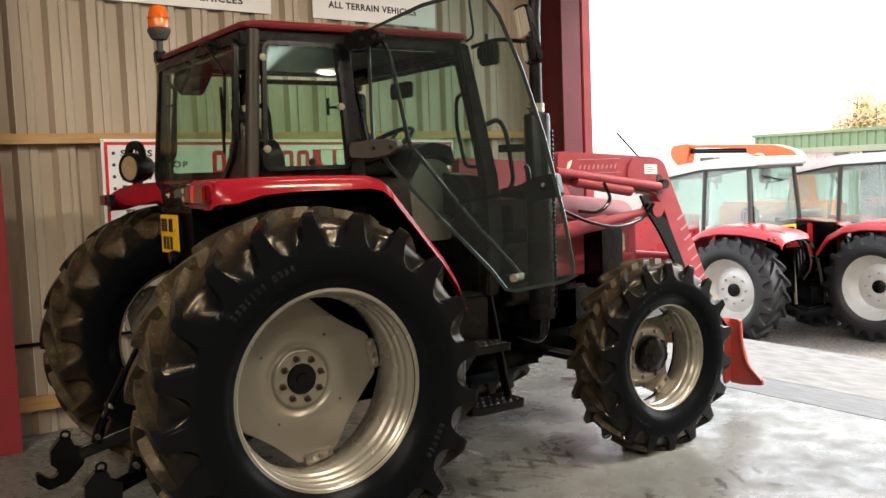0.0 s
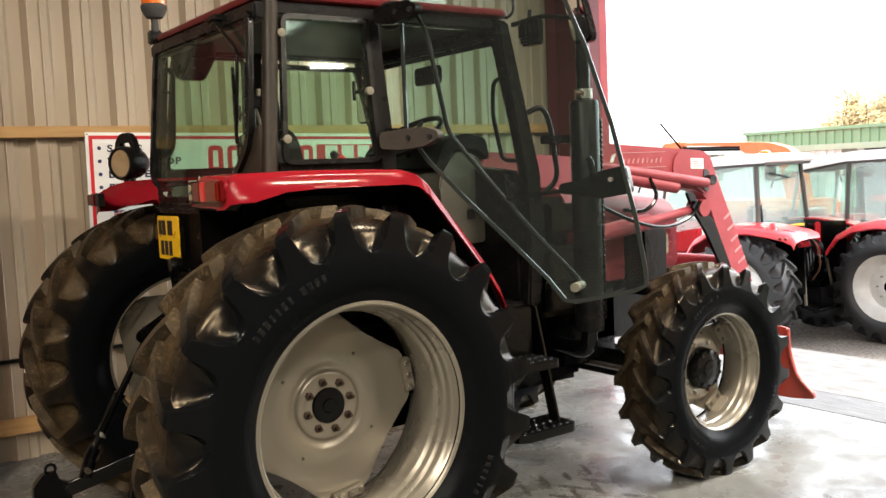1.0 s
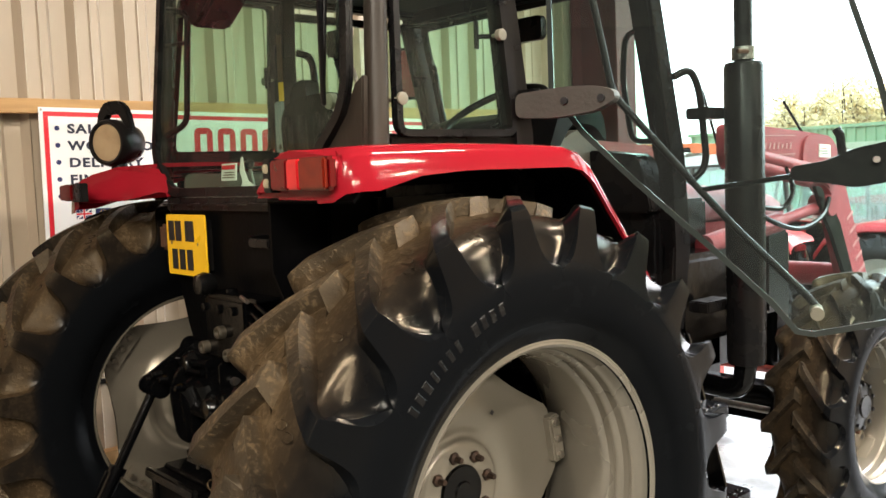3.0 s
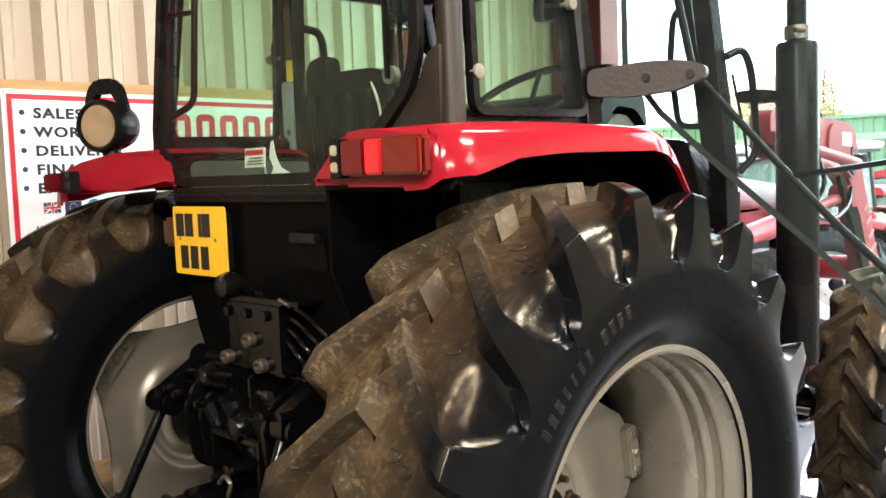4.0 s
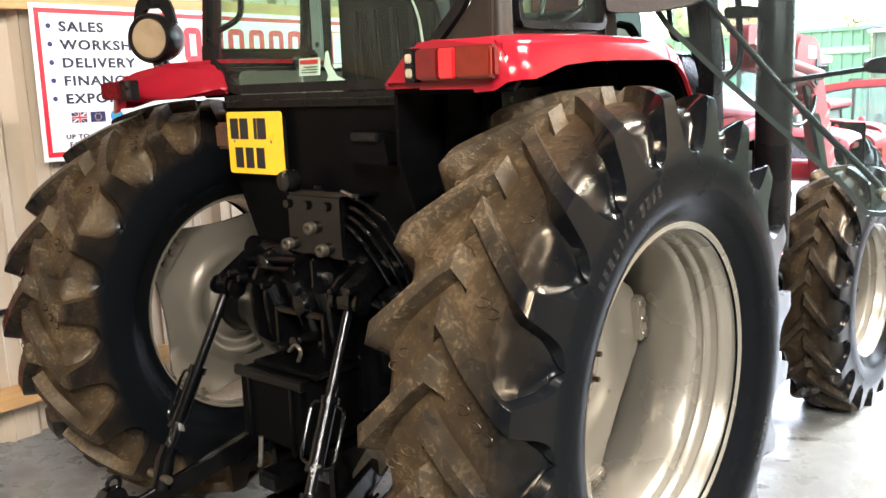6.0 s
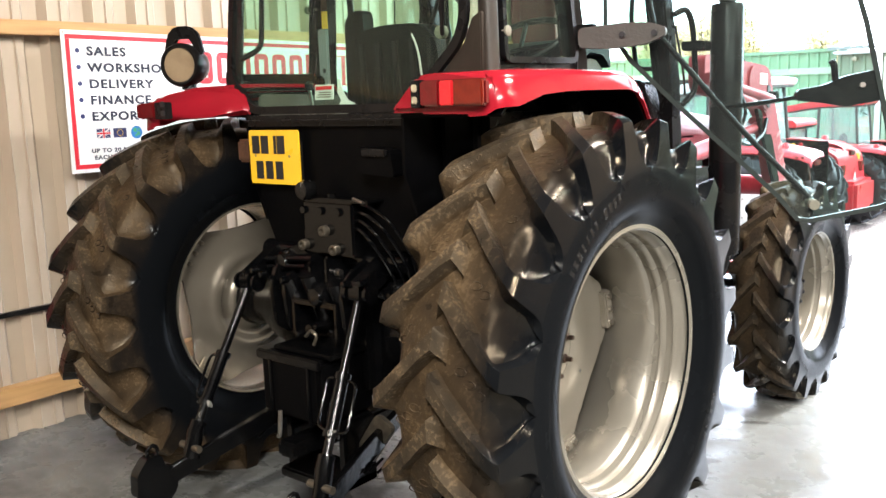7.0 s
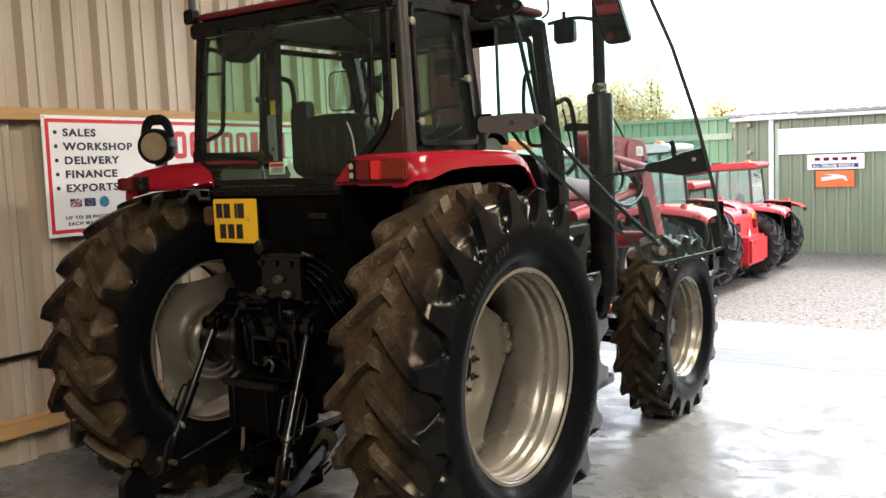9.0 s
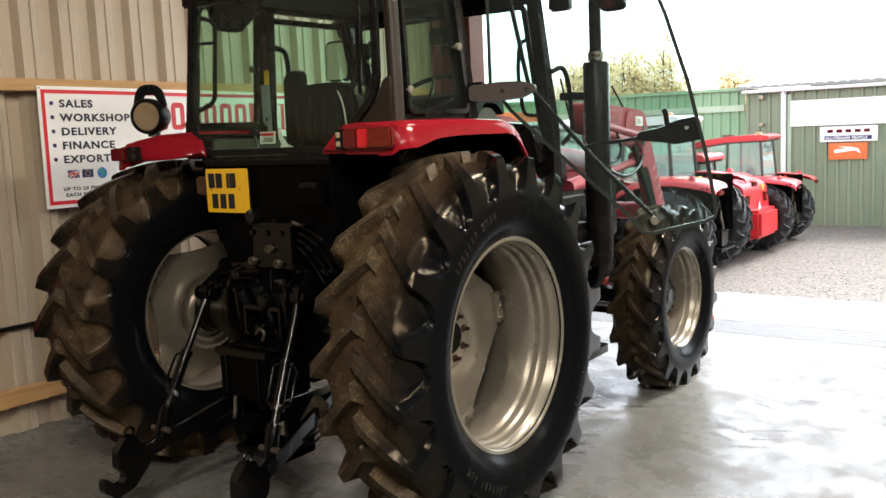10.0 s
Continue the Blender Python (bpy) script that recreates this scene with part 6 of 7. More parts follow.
part("ground_plate", slab(rounded([(-0.34, 0.46), (-0.26, 0.5), (-0.16, 0.36), (-0.22, 0.3)], 0.02), 0.02, across(-0.3), bevel=0.004), STEEL_DULL, body, "grey worn stabiliser plate")
part("drawbar", box((-0.5, 0.2, -0.05, 0.05, 0.34, 0.4), bevel=0.012), BLACK, body)
part("drawbar_frame", box((-0.36, -0.2, -0.16, -0.12, 0.2, 0.46), (-0.36, -0.2, 0.12, 0.16, 0.2, 0.46), (-0.4, -0.2, -0.16, 0.16, 0.2, 0.24), bevel=0.008), BLACK, body)
part("pto_shaft", lathe([(-0.36, 0.0), (-0.358, 0.02), (-0.24, 0.02)], 14, axis="x", at=(0, 0, 0.78)), BLACK, body)
part("pto_guard", box((-0.33, -0.2, -0.11, 0.11, 0.86, 0.88), (-0.33, -0.2, -0.12, -0.1, 0.74, 0.88), (-0.33, -0.2, 0.1, 0.12, 0.74, 0.88), bevel=0.004), BLACK, body)
for y0 in (-0.055, 0.03):
    part("top_link_bracket", box((-0.3, -0.18, y0, y0 + 0.025, 0.92, 1.04), bevel=0.008), BLACK, body)
part("top_link_pin", lathe([(-0.08, 0.013), (0.08, 0.013)], 10, at=(-0.26, 0, 0.98)), STEEL, body)

# engine, bonnet, front axle
engine = part("engine", box((1.0, 2.25, -0.2, 0.2, 0.5, 1.05), bevel=0.03), BLACK, tractor, "black engine block")
part("sump", box((1.1, 2.0, -0.16, 0.16, 0.42, 0.55), bevel=0.04), BLACK, engine)
part("engine_pipe", tube(bend([(1.2, -0.22, 0.62), (1.5, -0.25, 0.66), (1.9, -0.24, 0.64)], r=0.1), 0.02, 8), BLACK, engine)
part("fuel_tank", box((0.3, 1.15, -0.62, -0.2, 0.62, 0.94), bevel=0.05), BLACK, tractor, "black fuel tank under the cab")
part("fuel_tank", box((0.3, 1.15, 0.2, 0.62, 0.62, 0.94), bevel=0.05), BLACK, tractor)
bonnet = part("bonnet", slab(rounded([(-0.3, 1.02), (0.3, 1.02), (0.3, 1.42), (0.22, 1.53), (-0.22, 1.53), (-0.3, 1.42)], 0.05), 1.35, lambda a, b, d: (1.78 + d * 0.66, a, b - 0.1 * max(d - 0.3, 0) * (b - 0.95) / 0.6), bevel=0.02), FADED, tractor, "faded red bonnet")
for k in range(5):
    part("bonnet_louvre", box((2.3, 2.62, -0.308, -0.298, 1.06 + 0.045 * k, 1.08 + 0.045 * k), bevel=0.003), FADED, bonnet)
part("side_panel", box((1.85, 2.2, -0.32, -0.3, 0.98, 1.34), bevel=0.01), FADED, bonnet, "faded red side panel")
part("head_lamp", box((2.63, 2.66, -0.28, -0.08, 1.14, 1.26), bevel=0.01), LENS_CLEAR, bonnet)
part("head_lamp", box((2.63, 2.66, 0.08, 0.28, 1.14, 1.26), bevel=0.01), LENS_CLEAR, bonnet)
part("battery_box", box((2.2, 2.4, -0.46, -0.3, 0.9, 1.27), bevel=0.012), BLACK, tractor, "black box beside the bonnet")
part("side_lamp", box((2.4, 2.44, -0.44, -0.32, 1.11, 1.24), bevel=0.012), LENS_CLEAR, tractor, "clear front lamp")
axle = part("front_axle", box((2.1, 2.3, -0.72, 0.72, 0.42, 0.58), bevel=0.04), BLACK, tractor, "black front axle beam")
part("axle_stay", tube([(1.0, 0, 0.5), (2.1, 0, 0.5)], 0.045, 12), BLACK, axle)
part("track_rod", tube([(2.05, -0.65, 0.5), (2.05, 0.65, 0.5)], 0.016, 10), STEEL, axle)
part("front_frame", box((1.9, 2.75, -0.2, -0.12, 0.62, 0.9), (1.9, 2.75, 0.12, 0.2, 0.62, 0.9), (2.65, 2.8, -0.25, 0.25, 0.55, 1.0), bevel=0.02), BLACK, tractor, "black front frame")

# exhaust beside the front post
ex = part("exhaust", lathe([(0.84, 0.02), (0.85, 0.066), (0.87, 0.07), (1.93, 0.07), (1.945, 0.064), (1.95, 0.032)], 28, axis="z", at=(1.43, -0.80, 0)), TRIM, tractor, "tall black exhaust silencer")
part("tail_pipe", tube([(1.43, -0.80, 1.94), (1.43, -0.80, 2.45), (1.45, -0.81, 2.72), (1.5, -0.83, 2.85)], 0.033, 16), TRIM, ex, "black exhaust pipe")
part("clamp", lathe([(1.955, 0.03), (1.955, 0.042), (2.0, 0.042), (2.0, 0.03)], 18, axis="z", at=(1.43, -0.80, 0)), STEEL, ex, "steel pipe clamp")
part("clamp_bolt", tube([(1.39, -0.84, 1.977), (1.34, -0.83, 1.977)], 0.008, 6), RUST, ex)
for z in (1.05, 1.75):
    part("exhaust_strap", box((1.27, 1.43, -0.745, -0.66, z, z + 0.04), bevel=0.005), TRIM, ex)
bm = bmesh.new()
for k in range(40):
    lathe([(0.9 + 0.024 * k, 0.0105), (0.912 + 0.024 * k, 0.014), (0.924 + 0.024 * k, 0.0105)], 8, bm, at=(1.505, -0.825, 0), axis="z")
part("flexible_hose", bm, BLACK, ex, "ribbed black hose beside the silencer")
part("exhaust_elbow", tube(bend([(1.43, -0.80, 0.86), (1.43, -0.78, 0.74), (1.5, -0.4, 0.74)], r=0.09), 0.04, 14), BLACK, ex)

# access steps below the open door
steps = part("access_steps", box((0.82, 1.1, -0.76, -0.7, 0.74, 1.0), bevel=0.008), BLACK, tractor, "black steel cab steps")
for x0 in (0.8, 1.115):
    part("step_bar", slab([(-0.7, 1.0), (-0.76, 1.0), (-0.9, 0.48), (-0.84, 0.46)], 0.016, across(x0), bevel=0.003), BLACK, steps)
for z, y0, x0, x1 in ((0.78, -0.92, 0.82, 1.13), (0.49, -0.98, 0.82, 1.16)):
    tread = part("tread_plate", slab(rounded([(x0, y0 + 0.03), (x0 + 0.04, y0), (x1 - 0.02, y0), (x1, y0 + 0.02), (x1, y0 + 0.2), (x0, y0 + 0.2)], 0.015, 3), 0.038, lambda a, b, d: (a, b, z - 0.004 - d), bevel=0.004), BLACK, steps, "black pressed step tread with raised studs")
    for k in range(7):
        for j in range(3):
            xa, ya = x0 + 0.045 + k * (x1 - x0 - 0.085) / 6, y0 + 0.035 + 0.065 * j
            part("stud", lathe([(z - 0.005, 0.014), (z - 0.0005, 0.011), (z - 0.0005, 0.006), (z - 0.0035, 0.004)], 10, axis="z", at=(xa, ya, 0)), BLACK, tread)
part("cowl", box((1.26, 1.8, -0.32, 0.32, 0.95, 1.48), bevel=0.04), BLACK, tractor, "black cowl behind the bonnet")
part("battery_cover", box((1.28, 1.7, -0.62, -0.34, 0.9, 1.25), bevel=0.03), BLACK, tractor, "black battery cover ahead of the cab")
part("tool_box", box((0.3, 0.78, -0.68, -0.3, 0.55, 0.98), bevel=0.03), BLACK, tractor)

# ---- front loader ----
loader = part("loader_mast", box((1.5, 1.72, -0.46, -0.4, 0.62, 1.45), (1.5, 1.72, 0.4, 0.46, 0.62, 1.45), (1.52, 1.7, -0.5, 0.5, 0.6, 0.72), bevel=0.015), BLACK, tractor, "black loader mast bolted to the tractor")
for s in (-1, 1):
    y = 0.5 * s - 0.04
    beam = [(1.8, 1.74), (1.84, 1.752), (2.42, 1.715), (2.62, 1.7), (2.69, 1.67), (2.72, 1.6), (3.07, 0.92), (3.09, 0.74), (3.0, 0.7), (2.88, 0.95), (2.66, 1.42), (2.58, 1.47), (2.4, 1.5), (1.84, 1.565), (1.8, 1.6)]
    arm = part("loader_arm", slab(rounded(beam, 0.04, 3), 0.085, side(y), bevel=0.01), FADED, loader, "faded red loader boom with a cranked end")
    ys = y - 0.012 if s < 0 else y + 0.085
    part("arm_gusset", slab(rounded([(2.4, 1.7), (2.36, 1.66), (2.35, 1.58), (2.38, 1.52), (2.56, 1.485), (2.64, 1.44), (2.72, 1.5), (2.68, 1.62), (2.62, 1.69)], 0.05, 4), 0.008, side(ys), bevel=0.003), FADED, arm)
    # black plate stands for the shade in the slot
    part("pin_slot", slab(rounded([(2.6, 1.48), (2.65, 1.46), (2.66, 1.58), (2.61, 1.6)], 0.02, 3), 0.006, side(ys - 0.006 * (1 if s < 0 else -1) * 1.0)), INK, arm)
    part("pivot_bracket", slab(rounded([(2.45, 1.47), (2.52, 1.46), (2.56, 1.38), (2.69, 1.3), (2.86, 0.98), (2.78, 0.98), (2.62, 1.23), (2.53, 1.34)], 0.02, 3), 0.02, side(0.55 * s - 0.01), bevel=0.004), BLACK, arm, "black bracket plate under the boom")
    part("level_tube", tube([(1.74, 0.58 * s, 1.635), (2.6, 0.58 * s, 1.515)], 0.028, 12), FADED, arm, "red levelling tube")
    part("level_rod", tube([(1.9, 0.57 * s, 1.575), (2.35, 0.57 * s, 1.5)], 0.034, 12), FADED, arm)
    part("lift_ram", tube([(1.6, 0.52 * s, 1.26), (2.18, 0.52 * s, 1.32)], 0.045, 14), FADED, arm, "red lift ram")
    part("ram_rod", tube([(2.18, 0.52 * s, 1.32), (2.62, 0.52 * s, 1.375)], 0.026, 12), FADED, arm)
    part("ram_end", tube([(2.6, (0.52 - 0.05) * s, 1.372), (2.6, (0.52 + 0.05) * s, 1.372)], 0.05, 14), FADED, arm)
    part("arm_pin", tube([(2.64, 0.42 * s, 1.53), (2.64, 0.6 * s, 1.53)], 0.03, 12), BLACK, arm)
    part("boom_hose", tube(bend([(1.75, 0.6 * s, 1.42), (1.95, 0.63 * s, 1.33), (2.2, 0.62 * s, 1.28), (2.45, 0.6 * s, 1.33), (2.54, 0.58 * s, 1.41)], r=0.12), 0.011, 8), BLACK, arm, "black hydraulic hose")
    part("boom_hose", tube(bend([(2.1, 0.6 * s, 1.56), (2.15, 0.62 * s, 1.46), (2.05, 0.62 * s, 1.38), (1.9, 0.6 * s, 1.4)], r=0.08), 0.011, 8), BLACK, arm)
    for k in range(7):
        q = 0.034 * k
        part("decal_stripe", slab([(2.8 + q * 0.95, 1.3 - q * 2.0), (2.865 + q * 0.95, 1.335 - q * 2.0), (2.87 + q * 0.95, 1.322 - q * 2.0), (2.805 + q * 0.95, 1.287 - q * 2.0)], 0.003, side(y - 0.004 if s < 0 else y + 0.086)), PINK_DECAL, arm)
    for z0 in (1.7, 1.618):
        part("decal_line", box((1.95, 2.3, y - 0.004 if s < 0 else y + 0.086, y - 0.001 if s < 0 else y + 0.089, z0 - 0.002, z0 + 0.002), bevel=0), PINK_DECAL, arm)
    rnd = random.Random(5)
    for k in range(9):
        xk = 1.96 + 0.036 * k
        part("decal_mark", slab([(xk, 1.642), (xk + 0.012, 1.642), (xk + 0.02, 1.66 + rnd.uniform(0, 0.012)), (xk + 0.006, 1.662)], 0.003, side(y - 0.004 if s < 0 else y + 0.086)), PINK_DECAL, arm)
    part("decal_leaf", slab(rounded([(1.86, 1.645), (1.885, 1.65), (1.91, 1.7), (1.88, 1.69)], 0.01, 3), 0.003, side(y - 0.004 if s < 0 else y + 0.086)), STICKER, arm)
    part("warning_sticker", slab([(2.5, 1.6), (2.61, 1.595), (2.61, 1.655), (2.5, 1.66)], 0.003, side(ys - 0.003 if s < 0 else ys + 0.012)), STICKER, arm, "white warning sticker")
    for k in range(3):
        part("print_line", box((2.512, 2.59 - 0.01 * k, ys - 0.0045 if s < 0 else ys + 0.0152, ys - 0.0032 if s < 0 else ys + 0.0165, 1.612 + 0.012 * k, 1.616 + 0.012 * k), bevel=0), INK_RED if k == 2 else HINGE, arm)
    part("toe", slab(rounded([(3.22, 0.6), (3.38, 0.58), (3.37, 0.4), (3.39, 0.16), (3.3, 0.12), (3.26, 0.36)], 0.02, 3), 0.02, side(0.5 * s - 0.01), bevel=0.004), BRICK_RED, loader, "worn red implement carrier plate")
    part("toe_flare", slab(rounded([(0.5 * s, 0.58), (0.59 * s, 0.575), (0.6 * s, 0.42), (0.645 * s, 0.28), (0.76 * s, 0.19), (0.765 * s, 0.15), (0.6 * s, 0.13), (0.5 * s, 0.13)], 0.02, 3), 0.02, across(3.36), bevel=0.004), BRICK_RED, loader, "flared red carrier plate with worn paint")
    part("toe_rim", tube(bend([(3.35, 0.595 * s, 0.57), (3.35, 0.605 * s, 0.42), (3.35, 0.65 * s, 0.28), (3.35, 0.76 * s, 0.185)], r=0.06), 0.012, 8), BRICK_RED, loader)
    part("toe_link", slab(rounded([(2.98, 0.8), (3.08, 0.8), (3.32, 0.52), (3.28, 0.4), (3.18, 0.44)], 0.03, 3), 0.05, side(0.5 * s - 0.025), bevel=0.008), BLACK, loader)
part("cross_tube", tube([(2.95, -0.5, 1.0), (2.95, 0.5, 1.0)], 0.06, 16), FADED, loader)
part("carrier_tube", tube([(3.3, -0.5, 0.4), (3.3, 0.5, 0.4)], 0.05, 16), BRICK_RED, loader)
part("level_indicator", tube([(2.373, -0.45, 1.858), (2.566, -0.45, 1.7)], 0.006, 6), BLACK, loader, "thin black level indicator rod")
part("loader_cable", tube(bend([(2.1, -0.3, 1.56), (2.0, -0.34, 1.66), (1.85, -0.36, 1.9)], r=0.1), 0.006, 6), BLACK, loader)
# ---- signs on the wall ----
def board_text(text, x, z, size, board, mat=INK, wide=1.0, y=-0.0045, split=False):
    return lettering(text, size, pose(x, y, z, 90), mat, board, wide=wide, split=split)


sign = thing("wall_sign", (1.543, 6.424, 1.976), "long white sign board with red border and dark lettering", "sign")
sign.rotation_euler = (0, radians(0.75), 0)
SW, SH = 2.93, 0.706
part("board", box((0, SW, -0.003, 0.003, -SH, 0), bevel=0.001), BOARD, sign)
for x0, x1, z0, z1 in ((0.02, SW - 0.02, -0.042, -0.02), (0.02, SW - 0.02, -SH + 0.02, -SH + 0.042), (0.02, 0.042, -SH + 0.0425, -0.0425), (SW - 0.042, SW - 0.02, -SH + 0.0425, -0.0425)):
    part("border", box((x0, x1, -0.0045, -0.0032, z0, z1), bevel=0), INK_RED, sign, "red printed border")
for k, word in enumerate(("SALES", "WORKSHOP", "DELIVERY", "FINANCE", "EXPORTS")):
    z = -0.12 - 0.0812 * k
    board_text(word, 0.128, z, 0.061, sign, INK_NAVY, wide=1.24, split=True)
    part("bullet", lathe([(-0.0046, 0.0), (-0.0045, 0.012), (-0.0032, 0.012)], 14, at=(0.08, 0, z + 0.022)), INK_BLUE, sign)
flag = part("flag", box((0.148, 0.222, -0.0045, -0.0032, -0.535, -0.487), bevel=0), INK_BLUE, sign, "small red, white and blue flag")
for m in (1, -1):
    part("flag_cross", slab([(0.148, -0.511 - m * 0.024 + 0.004), (0.156, -0.511 - m * 0.024), (0.222, -0.511 + m * 0.024 - 0.004), (0.214, -0.511 + m * 0.024)], 0.0006, side(-0.0052 - 0.0002 * m)), STICKER, flag)
part("flag_bar", box((0.148, 0.222, -0.0062, -0.0056, -0.518, -0.504), (0.178, 0.192, -0.0063, -0.0056, -0.535, -0.487), bevel=0), STICKER, flag)
part("flag_bar", box((0.148, 0.222, -0.0068, -0.0064, -0.515, -0.507), (0.181, 0.189, -0.0069, -0.0064, -0.535, -0.487), bevel=0), INK_RED, flag)
flag2 = part("flag", box((0.241, 0.315, -0.0045, -0.0032, -0.535, -0.487), bevel=0), INK_BLUE, sign, "small blue flag with a ring of yellow stars")
for k in range(12):
    a = 2 * math.pi * k / 12
    part("star", lathe([(-0.0052, 0.0), (-0.005, 0.0026)], 6, at=(0.278 + 0.016 * math.cos(a), 0, -0.511 + 0.016 * math.sin(a))), YELLOW, flag2)
globe = part("globe", lathe([(-0.005, 0.0), (-0.0045, 0.033), (-0.0032, 0.033)], 28, at=(0.375, 0, -0.512)), material("globe_blue", (0.03, 0.2, 0.5), 0.4, tint=(0.02, 0.12, 0.4), scale=30), sign, "small blue and green globe picture")
for gx, gz, gr in ((0.365, -0.5, 0.012), (0.384, -0.518, 0.011), (0.37, -0.528, 0.007), (0.388, -0.497, 0.006)):
    part("land", lathe([(-0.0058, 0.0), (-0.0056, gr)], 9, at=(gx, 0, gz)), INK_GREEN, globe)
board_text("UP TO 20 PHOTOS OF", 0.112, -0.607, 0.028, sign, INK_NAVY, wide=1.24)
board_text("EACH MACHINE ON", 0.126, -0.642, 0.028, sign, INK_NAVY, wide=1.24)
# company name: plain red and white shapes in place of its letters
for k in range(6):
    x0 = 0.78 + 0.135 * k
    part("name_shape", ring(rounded([(x0, -0.26), (x0 + 0.105, -0.26), (x0 + 0.105, -0.083), (x0, -0.083)], 0.035), 0.034, 0.0012, side(-0.0045)), INK_RED, sign)
part("name_block", box((1.59, 2.22, -0.0045, -0.0032, -0.268, -0.078), bevel=0), INK_RED, sign, "red block behind white shapes")
for k in range(4):
    x0 = 1.66 + 0.135 * k
    w = 0.1 if k < 3 else 0.04
    part("name_shape", box((x0, x0 + w, -0.0056, -0.0047, -0.262, -0.085), bevel=0), STICKER, sign)
for z, x1 in ((-0.4, 2.5), (-0.5, 2.3), (-0.6, 2.4)):
    part("small_print", box((0.85, x1, -0.0045, -0.0032, z, z + 0.045), bevel=0), INK, sign)
for sx in (0.012, 0.75, 1.45, 2.2, SW - 0.012):
    part("screw", lathe([(-0.007, 0.0), (-0.0045, 0.006)], 10, at=(sx, 0, -0.012)), STEEL, sign)

for x0, x1, z0, words, tx in ((1.4, 2.87, 2.93, "VEHICLES", 0.86), (3.22, 4.37, 2.905, "ALL TERRAIN VEHICLES", 0.14)):
    ws2 = thing("wall_sign", (x0, 6.478, z0), "cream sign board with black capitals high on the cladding", "sign")
    ws2.rotation_euler = (0, radians(0.9), 0)
    part("board", box((0, x1 - x0, -0.004, 0.004, 0, 0.5), bevel=0.001), BOARD, ws2)
    board_text(words, tx, 0.055 if x0 < 2 else 0.09, 0.07, ws2, INK, wide=1.15 if x0 < 2 else 0.98, y=-0.0055, split=True)
    part("printed_band", box((0.15, x1 - x0 - 0.15, -0.0055, -0.0042, 0.24, 0.4), bevel=0), INK_RED, ws2)
# ---- the yard: sheds, fence, parked machines ----
def turned_sheet(name, y0, y1, z0, z1, x, mat, parent, pitch=0.25, depth=0.04, label=""):
    """Ribbed sheets that run along y and face the building."""
    bm = corrugated(y0, y1, z0, z1, depth, pitch=pitch, phase=y0, shape=((0.0, 0), (0.62, 0), (0.7, 1), (0.92, 1), (1.0, 0)))
    for v in bm.verts:
        v.co = (x + v.co.y, v.co.x, v.co.z)
    return part(name, bm, mat, parent, label, smooth=0)


YZ = -0.88
shed = thing("green_shed", (20.4, 0, YZ), "dark green profiled metal shed with white sign boards", "shed")
turned_sheet("wall", -6.0, 8.25, 0.0, 3.16, 0.0, SHED_GREEN, shed)
part("side_wall", box((0.05, 8.0, 8.19, 8.25, 0.0, 3.2), bevel=0.005), SHED_GREEN, shed)
part("roof", slab([(-0.22, 3.18), (4.0, 3.7), (8.2, 3.18), (8.2, 3.24), (4.0, 3.77), (-0.22, 3.25)], 14.6, side(-6.2)), material("roof_sheet", (0.32, 0.33, 0.32), 0.6, scale=2), shed, "pale grey corrugated roof")
for k in range(60):
    part("roof_rib", box((-0.25, -0.05, -6.1 + 0.24 * k, -6.0 + 0.24 * k, 3.22, 3.275), bevel=0.01), WHITE_PAINT, shed)
part("gutter", box((-0.2, -0.06, -6.1, 8.3, 3.08, 3.16), bevel=0.02), WHITE_PAINT, shed)
part("downpipe", tube([(-0.09, 7.36, 3.1), (-0.09, 7.36, 0.0)], 0.06, 14), WHITE_PAINT, shed, "white downpipe")
part("door_edge", box((-0.07, -0.04, 7.2, 7.28, 0.0, 3.0), bevel=0.006), PALE_GREEN, shed)
for z in (2.35, 2.98):
    part("wall_lamp", lathe([(-0.16, 0.0), (-0.15, 0.05), (-0.04, 0.06)], 14, axis="x", at=(0, 7.86, z)), LENS_CLEAR, shed, "small round wall lamp")
part("white_sign", box((-0.075, -0.045, 2.4, 7.21, 2.27, 2.86), bevel=0.004), BOARD, shed, "long white sign board")
for k in range(5):
    part("faint_print", box((-0.08, -0.0765, 5.5 + 0.2 * k, 5.64 + 0.2 * k, 2.62, 2.76), bevel=0), STICKER, shed)
vs = part("vehicle_sign", box((-0.1, -0.078, 5.36, 6.56, 1.9, 2.24), bevel=0.004), BOARD, shed, "white sign with a dark strip of lettering")
part("dark_strip", box((-0.104, -0.1005, 5.48, 6.46, 1.94, 2.03), bevel=0), INK_BLUE, vs)
lettering("ALL-TERRAIN VEHICLE", 0.085, Matrix.Translation((-0.1055, 6.44, 1.955)) @ Matrix.Rotation(radians(-90), 4, "Z") @ Matrix.Rotation(radians(90), 4, "X"), BOARD, vs, wide=0.9)
for k in range(5):
    part("name_shape", box((-0.104, -0.1005, 5.52 + 0.19 * k, 5.64 + 0.19 * k, 2.1, 2.17), bevel=0), LENS_RED, vs)
osn = part("orange_sign", box((-0.075, -0.045, 5.57, 6.38, 1.5, 1.87), bevel=0.004), ORANGE_PAINT, shed, "orange sign with a white flourish")
part("flourish", slab(rounded([(5.7, 1.62), (5.82, 1.7), (6.25, 1.64), (6.27, 1.72), (6.0, 1.75), (6.2, 1.8), (5.9, 1.78), (5.75, 1.74)], 0.02, 3), 0.004, across(-0.08)), BOARD, osn)

